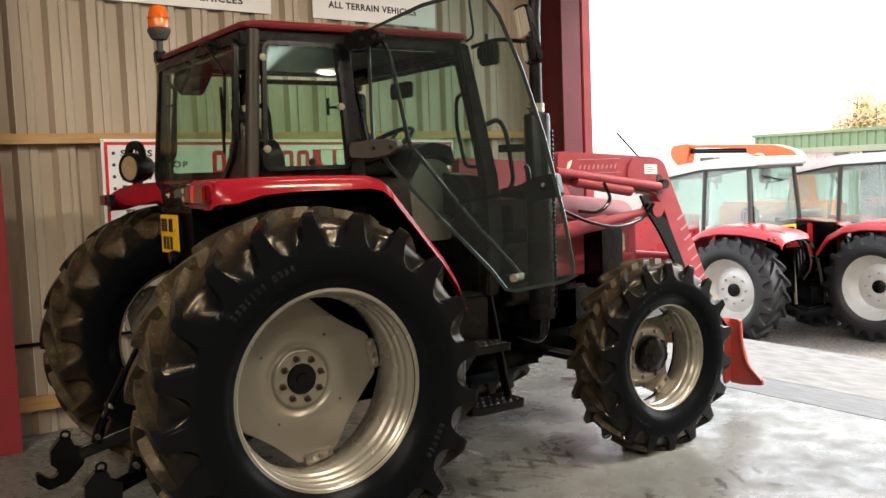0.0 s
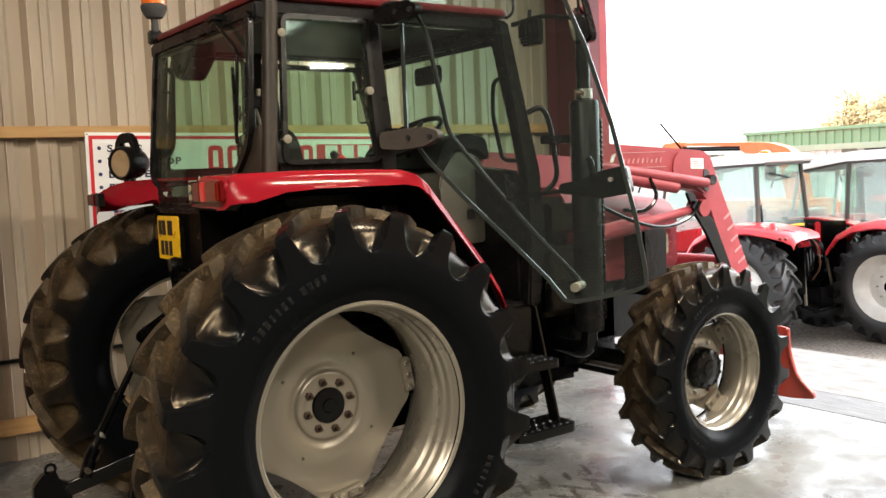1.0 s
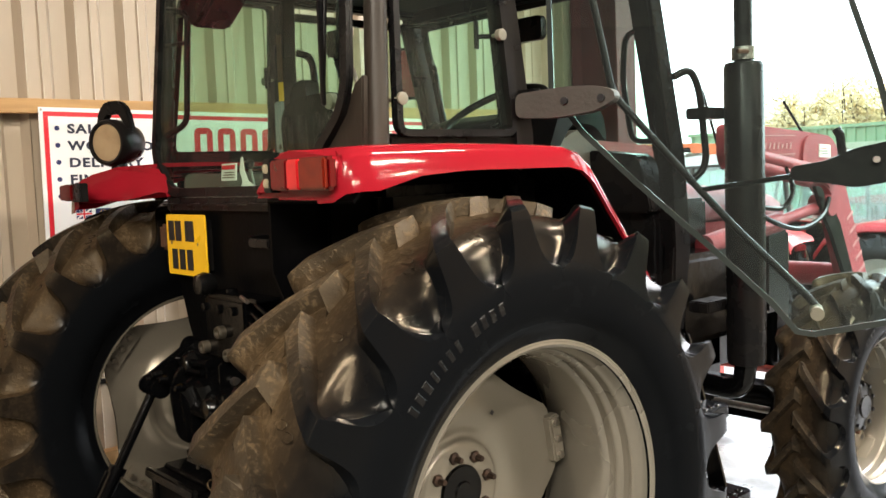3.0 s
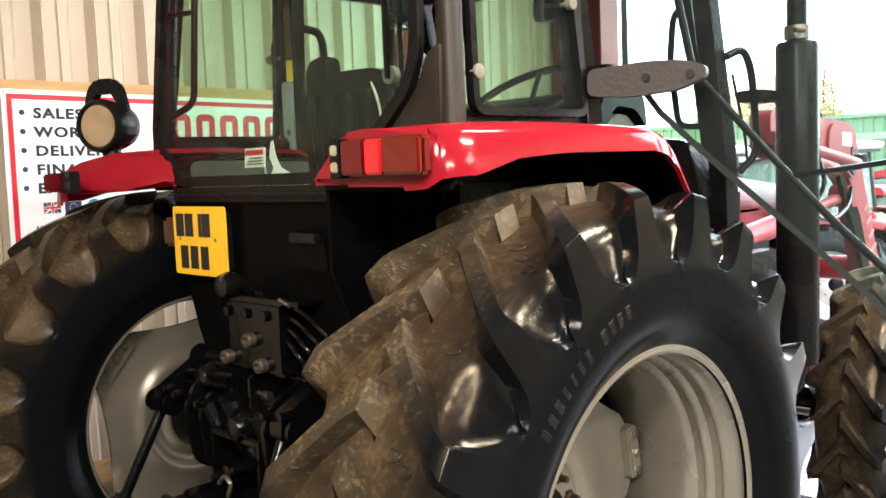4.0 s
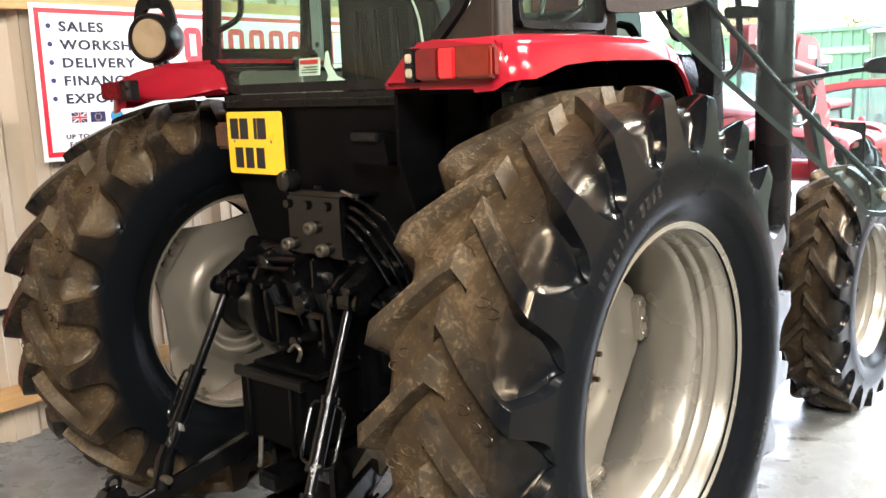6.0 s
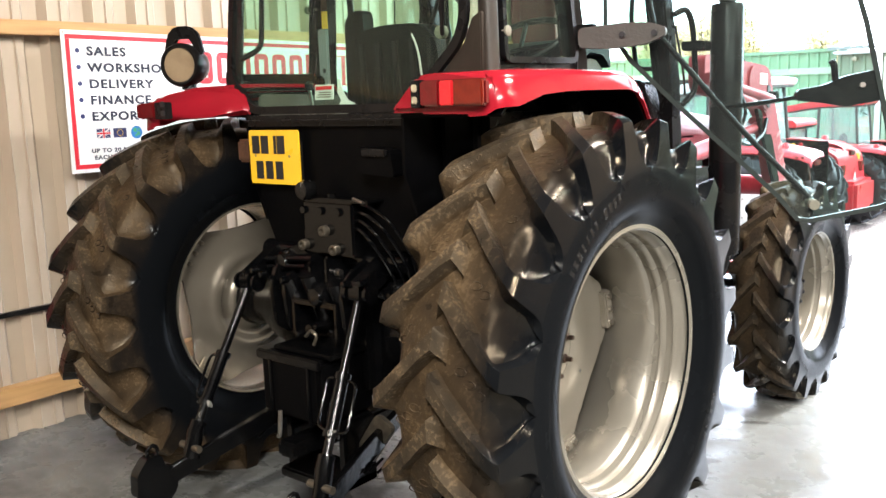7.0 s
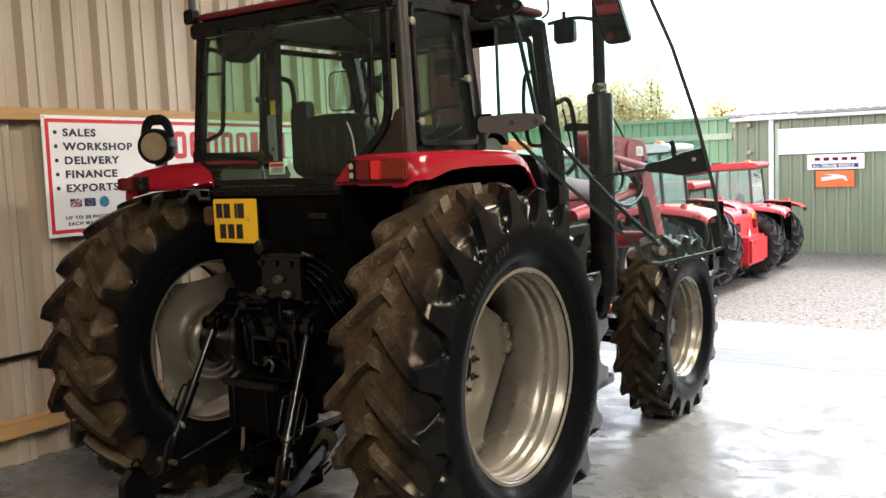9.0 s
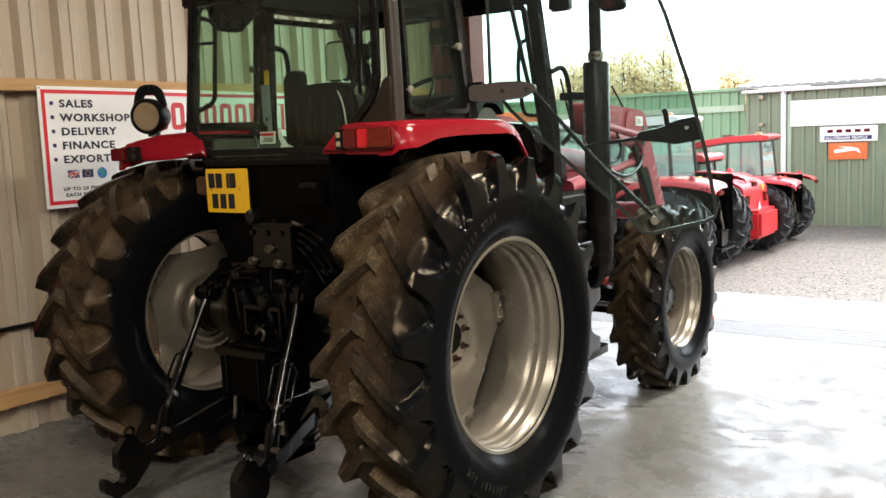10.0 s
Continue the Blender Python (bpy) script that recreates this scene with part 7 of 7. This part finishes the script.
fence = thing("sheet_fence", (20.5, 0, YZ), "green profiled sheet fence with a pale rail", "fence")
turned_sheet("upper_sheet", 8.3, 15.4, 2.82, 3.18, 0.0, GREEN, fence, pitch=0.22)
part("fence_rail", box((-0.06, 0.0, 8.3, 15.4, 2.68, 2.83), bevel=0.01), PALE_GREEN, fence, "pale weathered rail")
part("fence_cap", box((-0.08, 0.06, 8.3, 15.4, 3.16, 3.24), bevel=0.01), GREEN, fence)
turned_sheet("lower_sheet", 8.3, 11.7, 0.0, 2.69, 0.04, GREEN, fence, pitch=0.22)
turned_sheet("lower_sheet", 12.5, 15.4, 0.0, 2.69, 0.04, WHITE_PAINT, fence, pitch=0.22)
# solid black box stands for the shade in the opening
part("bay_shade_block", box((0.3, 2.3, 11.7, 12.5, 0.0, 2.69), bevel=0.01), INK, fence, "black block for the shade inside an open bay")
part("bay_post", box((-0.04, 0.06, 12.45, 12.58, 0.0, 2.68), bevel=0.01), GREEN, fence)


def machine_wheel(name, parent, at, ro, half, rim, out, rim_mat, tyre_me):
    w = part(name, turned(lathe([(0.0, 0.05), (0.02, 0.1), (0.02, rim * 0.55), (-0.01, rim * 0.7), (half * 0.3, rim * 0.92), (half * 0.75, rim), (half * 0.8, rim + 0.02), (half * 0.6, rim + 0.02), (half * 0.1, rim * 0.98), (-half * 0.8, rim), (-half * 0.8, rim * 0.9), (-0.05, rim * 0.5), (-0.05, 0.0), (0.0, 0.05)], 32), out), rim_mat, parent)
    w.location = at
    t = new("tyre", tyre_me)
    t.parent = w
    part("wheel_hub", turned(lathe([(-0.02, 0.1), (0.05, 0.09), (0.06, 0.0)], 20), out), BLACK, w)
    for k in range(8):
        a = 2 * math.pi * k / 8
        part("wheel_nut", turned(lathe([(0.015, 0.016), (0.045, 0.014), (0.047, 0.0)], 6, at=(rim * 0.42 * math.cos(a), 0, rim * 0.42 * math.sin(a))), out), STEEL, w)
    return w


def tyre_data(ro, half, rim, n):
    ob = part("tyre", tyre(ro, half, rim, n), DUSTY_RUBBER)
    me = ob.data
    bpy.data.objects.remove(ob)
    return me


BIG, SMALL, TELE = tyre_data(0.76, 0.24, 0.45, 20), tyre_data(0.58, 0.19, 0.33, 18), tyre_data(0.54, 0.2, 0.3, 16)


def shell(path, section, s, thick):
    """A crowned sheet: a path of (x, z) swept over a section of (y, drop), with a real thickness."""
    bm = bmesh.new()
    mid = Vector((sum(x for x, z in path) / len(path), min(z for x, z in path)))
    grids = []
    for d in (0.0, thick):
        rows = []
        for x, z in path:
            v = Vector((x, z)) - mid
            v = mid + v * (1 - d / v.length)
            rows.append([bm.verts.new((v.x, s * (y - (d if i == len(section) - 1 else 0)), v.y + h)) for i, (y, h) in enumerate(section)])
        grids.append(rows)
    for rows in grids:
        for a, b in zip(rows, rows[1:]):
            for k in range(len(section) - 1):
                bm.faces.new((a[k], a[k + 1], b[k + 1], b[k]))
    top, low = grids
    edge = [r[0] for r in top] + top[-1][1:] + [r[-1] for r in top[-2::-1]] + top[0][-2:0:-1]
    under = [r[0] for r in low] + low[-1][1:] + [r[-1] for r in low[-2::-1]] + low[0][-2:0:-1]
    for k in range(len(edge)):
        j = (k + 1) % len(edge)
        bm.faces.new((edge[k], edge[j], under[j], under[k]))
    return bm


def parked_tractor(at, rz, label, plate, size=1.0, rim_mat=RIM_WHITE, top_mat=WHITE_PAINT, top_label="white moulded cab roof"):
    t = thing("parked_tractor", at, label, "tractor", group="tractors parked in the yard", rz=rz)
    t.matrix_basis = t.matrix_basis @ Matrix.Scale(size, 4)
    for s in (-1, 1):
        machine_wheel("rear_wheel", t, (0, 1.03 * s, 0.75), 0.76, 0.24, 0.45, s, rim_mat, BIG)
        machine_wheel("front_wheel", t, (2.4, 0.9 * s, 0.57), 0.58, 0.19, 0.33, s, rim_mat, SMALL)
        m = part("mudguard", shell([(-0.82, 1.47), (-0.79, 1.53), (-0.68, 1.575), (-0.45, 1.62), (-0.15, 1.655), (0.2, 1.655), (0.5, 1.6), (0.75, 1.46), (0.93, 1.2)], [(0.52, 0.0), (0.8, 0.005), (0.98, -0.01), (1.08, -0.03), (1.13, -0.07), (1.145, -0.115)], s, 0.02), SCARLET, t, "scarlet curved mudguard", smooth=60)
        part("tail_lamp", box((-0.855, -0.81, min(0.82 * s, 1.06 * s), max(0.82 * s, 1.06 * s), 1.38, 1.45), bevel=0.01), LENS_RED, m)
        for xk in (-0.7, -0.62):
            part("side_reflector", lathe([(1.13 * s, 0.022), (1.15 * s, 0.02), (1.152 * s, 0.0)], 10, at=(xk, 0, 1.49)), LENS_AMBER, m)
        part("top_lamp", lathe([(1.6, 0.055), (1.7, 0.055), (1.74, 0.03), (1.74, 0.0)], 14, axis="z", at=(-0.42, 0.98 * s, -0.06)), SCARLET, m)
        part("arch_liner", box((-0.6, 0.7, min(0.5 * s, 0.54 * s), max(0.5 * s, 0.54 * s), 0.7, 1.62), bevel=0.01), BLACK, t)
        for x0, x1, zt in ((0.02, 0.1, 2.44), (0.85, 0.85, 2.42), (1.74, 1.62, 2.31)):
            part("cab_post", tube([(x0, 0.62 * s, 1.5), (x1, 0.55 * s, zt)], 0.032 if x0 < 1 else 0.024, 8), HINGE, t)
        pane("side_pane", [(0.03, 1.6), (0.78, 1.6), (1.66, 1.45), (1.52, 2.43), (0.1, 2.43)], lambda a, b, d: (a, s * (0.62 - 0.09 * (b - 1.5)) + d, b), t, HAZED_GLASS, label="side window with sky haze mixed in")
        part("lower_link", tube([(-0.2, 0.25 * s, 0.6), (-0.5, 0.36 * s, 0.5), (-0.7, 0.4 * s, 0.47)], 0.035, 8), BLACK, t)
        part("drop_rod", tube([(-0.44, 0.3 * s, 1.1), (-0.52, 0.37 * s, 0.52)], 0.022, 8), STEEL_DULL, t)
        part("lift_arm", tube([(-0.2, 0.25 * s, 1.15), (-0.44, 0.3 * s, 1.1)], 0.04, 8), BLACK, t)
        part("hydraulic_hose", tube(bend([(-0.2, 0.12 * s, 1.4), (-0.45, 0.16 * s, 1.35), (-0.5, 0.2 * s, 1.0), (-0.35, 0.22 * s, 0.8)], r=0.1), 0.014, 6), BLACK, t)
        part("mirror_arm", tube([(1.62, 0.56 * s, 2.26), (1.8, 0.95 * s, 2.2), (1.8, 1.0 * s, 2.1)], 0.014, 6), TRIM, t)
        part("mirror", box((1.78, 1.84, min(0.88 * s, 1.12 * s), max(0.88 * s, 1.12 * s), 2.2, 2.42), bevel=0.02), STEEL_DULL, t, "grey wing mirror housing")
        part("front_lamp", lathe([(1.66, 0.05), (1.74, 0.065), (1.76, 0.0)], 14, axis="x", at=(0, 0.72 * s, 2.28)), LENS_CLEAR, t)
    part("body", box((-0.35, 2.6, -0.3, 0.3, 0.5, 1.15), bevel=0.05), BLACK, t)
    part("bonnet", slab(rounded([(1.7, 1.05), (3.25, 1.0), (3.3, 1.35), (2.9, 1.62), (1.7, 1.75)], 0.08), 0.76, side(-0.38), bevel=0.05), SCARLET, t, "scarlet bonnet")
    part("rear_panel", box((-0.2, -0.05, -0.5, 0.5, 0.95, 1.58), bevel=0.03), BLACK, t)
    part("red_panel", box((-0.24, -0.18, -0.62, -0.42, 1.0, 1.6), bevel=0.02), SCARLET, t)
    pane("rear_pane", [(-0.5, 1.58), (0.5, 1.58), (0.5, 2.43), (-0.5, 2.43)], lambda a, b, d: (0.02 + 0.09 * (b - 1.58) + d, a, b), t, HAZED_GLASS, label="rear window with sky haze mixed in")
    pane("front_pane", [(-0.55, 1.6), (0.55, 1.6), (0.5, 2.43), (-0.5, 2.43)], lambda a, b, d: (1.69 - 0.18 * (b - 1.5) + d, a, b), t, HAZED_GLASS, label="windscreen with sky haze mixed in")
    part("wiper", tube([(0.06, 0.3, 2.33), (0.05, -0.2, 2.24)], 0.012, 6), TRIM, t)
    roof2 = part("cab_roof", slab(rounded([(-0.08, 2.47), (0.9, 2.44), (1.72, 2.31), (1.86, 2.33), (1.74, 2.43), (1.25, 2.53), (0.7, 2.585), (0.1, 2.6), (-0.1, 2.56)], 0.05), 1.2, side(-0.6), bevel=0.05), top_mat, t, top_label)
    part("roof_edge", slab([(-0.05, 2.435), (0.9, 2.41), (1.7, 2.285), (1.72, 2.32), (0.9, 2.45), (-0.05, 2.475)], 1.16, side(-0.58), bevel=0.01), HINGE, roof2, "dark grey roof edge")
    part("roof_hatch", box((0.75, 1.0, 0.3, 0.5, 2.56, 2.62), bevel=0.015), STEEL_DULL, roof2)
    for y in (-0.44, 0.44):
        part("roof_lamp", box((-0.05, 0.02, y - 0.09, y + 0.09, 2.46, 2.54), bevel=0.02), TRIM, roof2)
        part("lens", box((-0.056, -0.045, y - 0.07, y + 0.07, 2.47, 2.53), bevel=0.004), LENS_CLEAR, roof2)
    part("beacon", lathe([(2.56, 0.09), (2.6, 0.09), (2.64, 0.06), (2.65, 0.0)], 16, axis="z", at=(0.25, 0.1, 0)), ORANGE, roof2)
    if plate:
        part("roof_plate", box((-0.03, -0.005, -0.26, 0.26, 2.46, 2.57), bevel=0.004), PLATE, roof2, "yellow number plate")
        for k in range(6):
            part("character_bar", box((-0.034, -0.0305, -0.22 + 0.075 * k, -0.175 + 0.075 * k, 2.485, 2.545), bevel=0), INK, roof2)
    part("reflector_plate", box((-0.23, -0.21, -0.1, 0.22, 1.54, 1.61), bevel=0.004), YELLOW, t)
    part("hitch_frame", box((-0.62, -0.4, -0.18, 0.18, 0.42, 0.75), bevel=0.02), BLACK, t)
    part("link_stay", tube([(-0.66, -0.38, 0.46), (-0.66, 0.38, 0.46)], 0.025, 8), BLACK, t)
    seat2 = part("seat", box((0.45, 0.85, -0.22, 0.22, 1.35, 1.48), bevel=0.05), SEAT, t)
    part("backrest", box((0.42, 0.52, -0.2, 0.2, 1.45, 1.85), bevel=0.045), SEAT, seat2)
    part("rear_wiper", box((0.03, 0.05, -0.12, 0.02, 1.64, 1.7), bevel=0.008), TRIM, t)
    for k, (yk, zk) in enumerate(((0.05, 1.2), (-0.06, 1.15), (0.14, 1.05), (-0.16, 1.0), (0.22, 1.1))):
        part("hose", tube(bend([(-0.18, yk, 1.5), (-0.42, yk * 1.3, 1.38 - 0.03 * k), (-0.48, yk * 1.6, zk - 0.15), (-0.3, yk * 1.5, 0.75)], r=0.12), 0.013, 6), (BLACK, RUST, BLACK, BLACK, INK_RED)[k], t)
    for yk in (-0.15, 0.15):
        part("coupler_block", box((-0.36, -0.2, yk - 0.06, yk + 0.06, 1.12, 1.3), bevel=0.01), BLACK, t)
    return t


parked_tractor((11.39, 8.14, YZ), 92, "scarlet tractor with white cab roof and beacon parked on gravel", True)
parked_tractor((12.86, 6.88, YZ), 92, "scarlet tractor with white cab roof parked on gravel", False)
parked_tractor((16.9, 6.68, YZ), 92, "smaller red tractor with a red cab roof and red wheels", False, 0.84, SCARLET, SCARLET, "scarlet cab roof")

# telehandler: low scarlet body, cab with red roof
tele = thing("telehandler", (15.0, 6.07, YZ), "low scarlet telehandler with rounded rear body parked between tractors", "telehandler", rz=90)
tele.matrix_basis = tele.matrix_basis @ Matrix.Scale(0.9, 4)
for s in (-1, 1):
    for x in (1.0, 3.0):
        machine_wheel("wheel", tele, (x, 0.78 * s, 0.53), 0.54, 0.2, 0.3, s, BLACK, TELE)
        part("wheel_guard", shell([(x - 0.64, 0.92), (x - 0.5, 1.1), (x - 0.25, 1.19), (x, 1.21), (x + 0.25, 1.19), (x + 0.5, 1.1), (x + 0.64, 0.92)], [(0.5, 0.0), (0.8, -0.005), (0.93, -0.03), (0.98, -0.08)], s, 0.02), STEEL_DULL, tele, "dull grey curved wheel guard", smooth=60)
part("chassis", box((0.1, 3.6, -0.6, 0.6, 0.45, 1.0), bevel=0.06), SCARLET, tele)
cw = part("counterweight", slab(rounded([(0.33, 0.45), (0.42, 0.36), (0.75, 0.32), (1.3, 1.0), (1.3, 1.68), (0.75, 1.66), (0.38, 1.46), (0.31, 0.95)], 0.1, 5), 1.5, side(-0.7), bevel=0.09), SCARLET, tele, "rounded scarlet rear body")
part("grille", box((0.3, 0.35, -0.3, 0.4, 0.55, 0.85), bevel=0.02), SCARLET, cw)
for k in range(4):
    # black strips laid on for the dark between grille bars
    part("grille_slot", box((0.294, 0.305, -0.2, 0.3, 0.6 + 0.06 * k, 0.62 + 0.06 * k), bevel=0.004), BLACK, cw)
tri = part("warning_triangle", slab([(-0.15, 0.95), (0.13, 0.95), (-0.01, 1.2)], 0.01, across(0.305)), SCARLET, cw, "red and white warning triangle")
part("triangle_field", slab([(-0.1, 0.98), (0.08, 0.98), (-0.01, 1.14)], 0.004, across(0.3)), BOARD, tri)
for y in (-0.45, 0.65):
    part("tail_lamp", box((0.3, 0.38, y - 0.07, y + 0.07, 1.12, 1.3), bevel=0.01), LENS_AMBER, cw)
part("side_lamp", box((0.36, 0.44, -0.5, -0.38, 1.32, 1.44), bevel=0.01), YELLOW, cw)
part("low_lamp", box((0.32, 0.37, -0.5, -0.35, 0.42, 0.55), bevel=0.01), LENS_AMBER, cw)
for x0, x1 in ((1.2, 1.25), (1.85, 1.85), (2.55, 2.4)):
    for y in (-0.1, 0.86):
        part("cab_post", tube([(x0, y, 1.2), (x1, y, 2.0)], 0.035, 8), TRIM, tele)
part("cab_base", box((1.15, 2.6, -0.14, 0.9, 0.8, 1.42), bevel=0.06), SCARLET, tele)
part("bonnet", slab(rounded([(0.35, 1.0), (2.4, 1.0), (2.4, 1.35), (1.6, 1.52), (0.45, 1.5)], 0.1), 1.1, side(-0.6), bevel=0.07), SCARLET, tele, "rounded scarlet engine cover")
for y in (-0.12, 0.87):
    pane("side_pane", [(1.22, 1.4), (2.53, 1.38), (2.4, 2.0), (1.25, 2.0)], side(y), tele, HAZED_GLASS)
pane("rear_pane", [(-0.1, 1.45), (0.84, 1.45), (0.84, 2.0), (-0.1, 2.0)], across(1.23), tele, HAZED_GLASS)
part("cab_seat", box((1.6, 2.0, 0.2, 0.65, 1.3, 1.75), bevel=0.06), SEAT, tele)
part("cab_roof", slab(rounded([(1.05, 1.98), (2.65, 1.98), (2.55, 2.07), (1.9, 2.13), (1.1, 2.11)], 0.05), 1.16, side(-0.2), bevel=0.045), SCARLET, tele, "scarlet cab roof")
part("roof_edge", box((1.1, 2.6, -0.15, 0.91, 1.94, 1.985), bevel=0.01), TRIM, tele)
part("boom", box((0.9, 4.2, -0.56, -0.26, 1.4, 1.66), bevel=0.03), SCARLET, tele, "scarlet telescopic boom")
part("beacon", lathe([(2.22, 0.07), (2.33, 0.07), (2.37, 0.0)], 14, axis="z", at=(1.6, 0.4, -0.12)), ORANGE, tele)

# orange digger boom behind the tractors
dig = thing("digger", (18.4, 12.9, YZ), "orange digger with folded boom behind the parked tractors", "digger", rz=-90)
part("undercarriage", box((-1.6, 1.6, -0.9, -0.5, 0.0, 0.7), (-1.6, 1.6, 0.5, 0.9, 0.0, 0.7), (-0.8, 0.8, -0.6, 0.6, 0.3, 0.8), bevel=0.1), BLACK, dig)
part("house", box((-1.3, 1.0, -0.9, 0.9, 0.85, 1.6), bevel=0.1), ORANGE_PAINT, dig)
part("boom", slab(rounded([(0.75, 1.2), (0.6, 2.3), (0.3, 2.75), (-0.2, 2.9), (-1.0, 2.95), (-1.0, 2.72), (-0.4, 2.62), (0.05, 2.42), (0.3, 1.2)], 0.12), 0.3, side(-0.15), bevel=0.03), ORANGE_PAINT, dig, "orange cranked boom")
part("boom_nose", slab(rounded([(-0.95, 2.95), (-2.9, 3.02), (-2.9, 2.95), (-0.95, 2.85)], 0.02), 0.2, side(-0.1), bevel=0.01), ORANGE_PAINT, dig)
part("dipper", slab(rounded([(-2.75, 3.06), (-3.35, 3.02), (-3.4, 2.75), (-3.05, 2.4), (-2.85, 2.55)], 0.08), 0.26, side(-0.13), bevel=0.03), ORANGE_PAINT, dig)
part("boom_ram", tube([(-0.9, 0, 2.8), (-2.9, 0, 2.86)], 0.06, 10), BLACK, dig)


# ---- bushes behind the fence ----
def bush(at, h, spread, seed, label):
    rnd = random.Random(seed)
    t = thing("bush", at, label, "bush", group="bushes behind the fence")
    trunk, crown = bmesh.new(), bmesh.new()
    for k in range(9):
        a = rnd.uniform(0, 6.28)
        b = Vector((0.25 * math.cos(a), 0.25 * math.sin(a), 0))
        top = Vector((spread * rnd.uniform(0.2, 0.8) * math.cos(a), spread * rnd.uniform(0.2, 0.9) * math.sin(a), h * rnd.uniform(0.6, 0.95)))
        mid = b.lerp(top, 0.5) + Vector((rnd.uniform(-0.2, 0.2), rnd.uniform(-0.2, 0.2), 0.15))
        tube([b, mid, top], 0.05, 5, trunk, ends=0.015)
        for j in range(16):
            f = rnd.uniform(0.35, 1.0)
            p = b.lerp(top, f)
            q = p + Vector((rnd.gauss(0, 0.35), rnd.gauss(0, 0.35), rnd.uniform(0.1, 0.6)))
            tube([p, q], 0.012, 4, trunk, ends=0.004)
            for i in range(46):
                c = p.lerp(q, rnd.uniform(0.2, 1.15)) + Vector((rnd.gauss(0, 0.13), rnd.gauss(0, 0.13), rnd.gauss(0, 0.13)))
                u = Vector((rnd.gauss(0, 1), rnd.gauss(0, 1), rnd.gauss(0, 1))).normalized() * rnd.uniform(0.035, 0.075)
                w = u.orthogonal().normalized() * u.length * 0.55
                crown.faces.new([crown.verts.new(c + x) for x in (-u, w, u, -w)])
    part("trunk", trunk, TWIG, t, "bundle of thin bare stems")
    part("crown", crown, LEAF, t, "sparse dry brown leaves", smooth=0)
    return t


for k, (x, y, h, sp) in enumerate(((25.0, 14.8, 4.8, 0.9), (24.8, 13.2, 4.9, 0.8), (25.2, 12.2, 5.3, 0.6), (25.2, 10.0, 4.2, 0.4), (25.6, 14.0, 5.2, 0.9), (25.0, 15.3, 4.6, 0.6), (25.3, 12.7, 4.5, 0.8))):
    bush((x, y, YZ), h, sp, k, "leafless dry brown bush above the fence")


def pebbles():
    rnd = random.Random(7)
    verts, faces = [], []
    for k in range(5200):
        x = 7.05 + abs(rnd.gauss(0, 2.6))
        y = rnd.uniform(-1.0, 9.0)
        r = rnd.uniform(0.006, 0.02)
        z = ground_z(x) + r * 0.2
        n = len(verts)
        a0 = rnd.uniform(0, 6.28)
        for i in range(4):
            a = a0 + i * 1.57 + rnd.uniform(-0.3, 0.3)
            verts.append((x + r * math.cos(a), y + r * math.sin(a), z))
        verts += [(x, y, z + r * rnd.uniform(0.4, 0.9)), (x, y, z - r)]
        for i in range(4):
            faces += [(n + i, n + (i + 1) % 4, n + 4), (n + (i + 1) % 4, n + i, n + 5)]
    me = bpy.data.meshes.new("pebbles")
    me.from_pydata(verts, [], faces)
    me.materials.append(GRAVEL)
    return tagged(new("pebbles", me), "loose wet gravel stones on the yard", "gravel", kind="stuff")


pebbles()
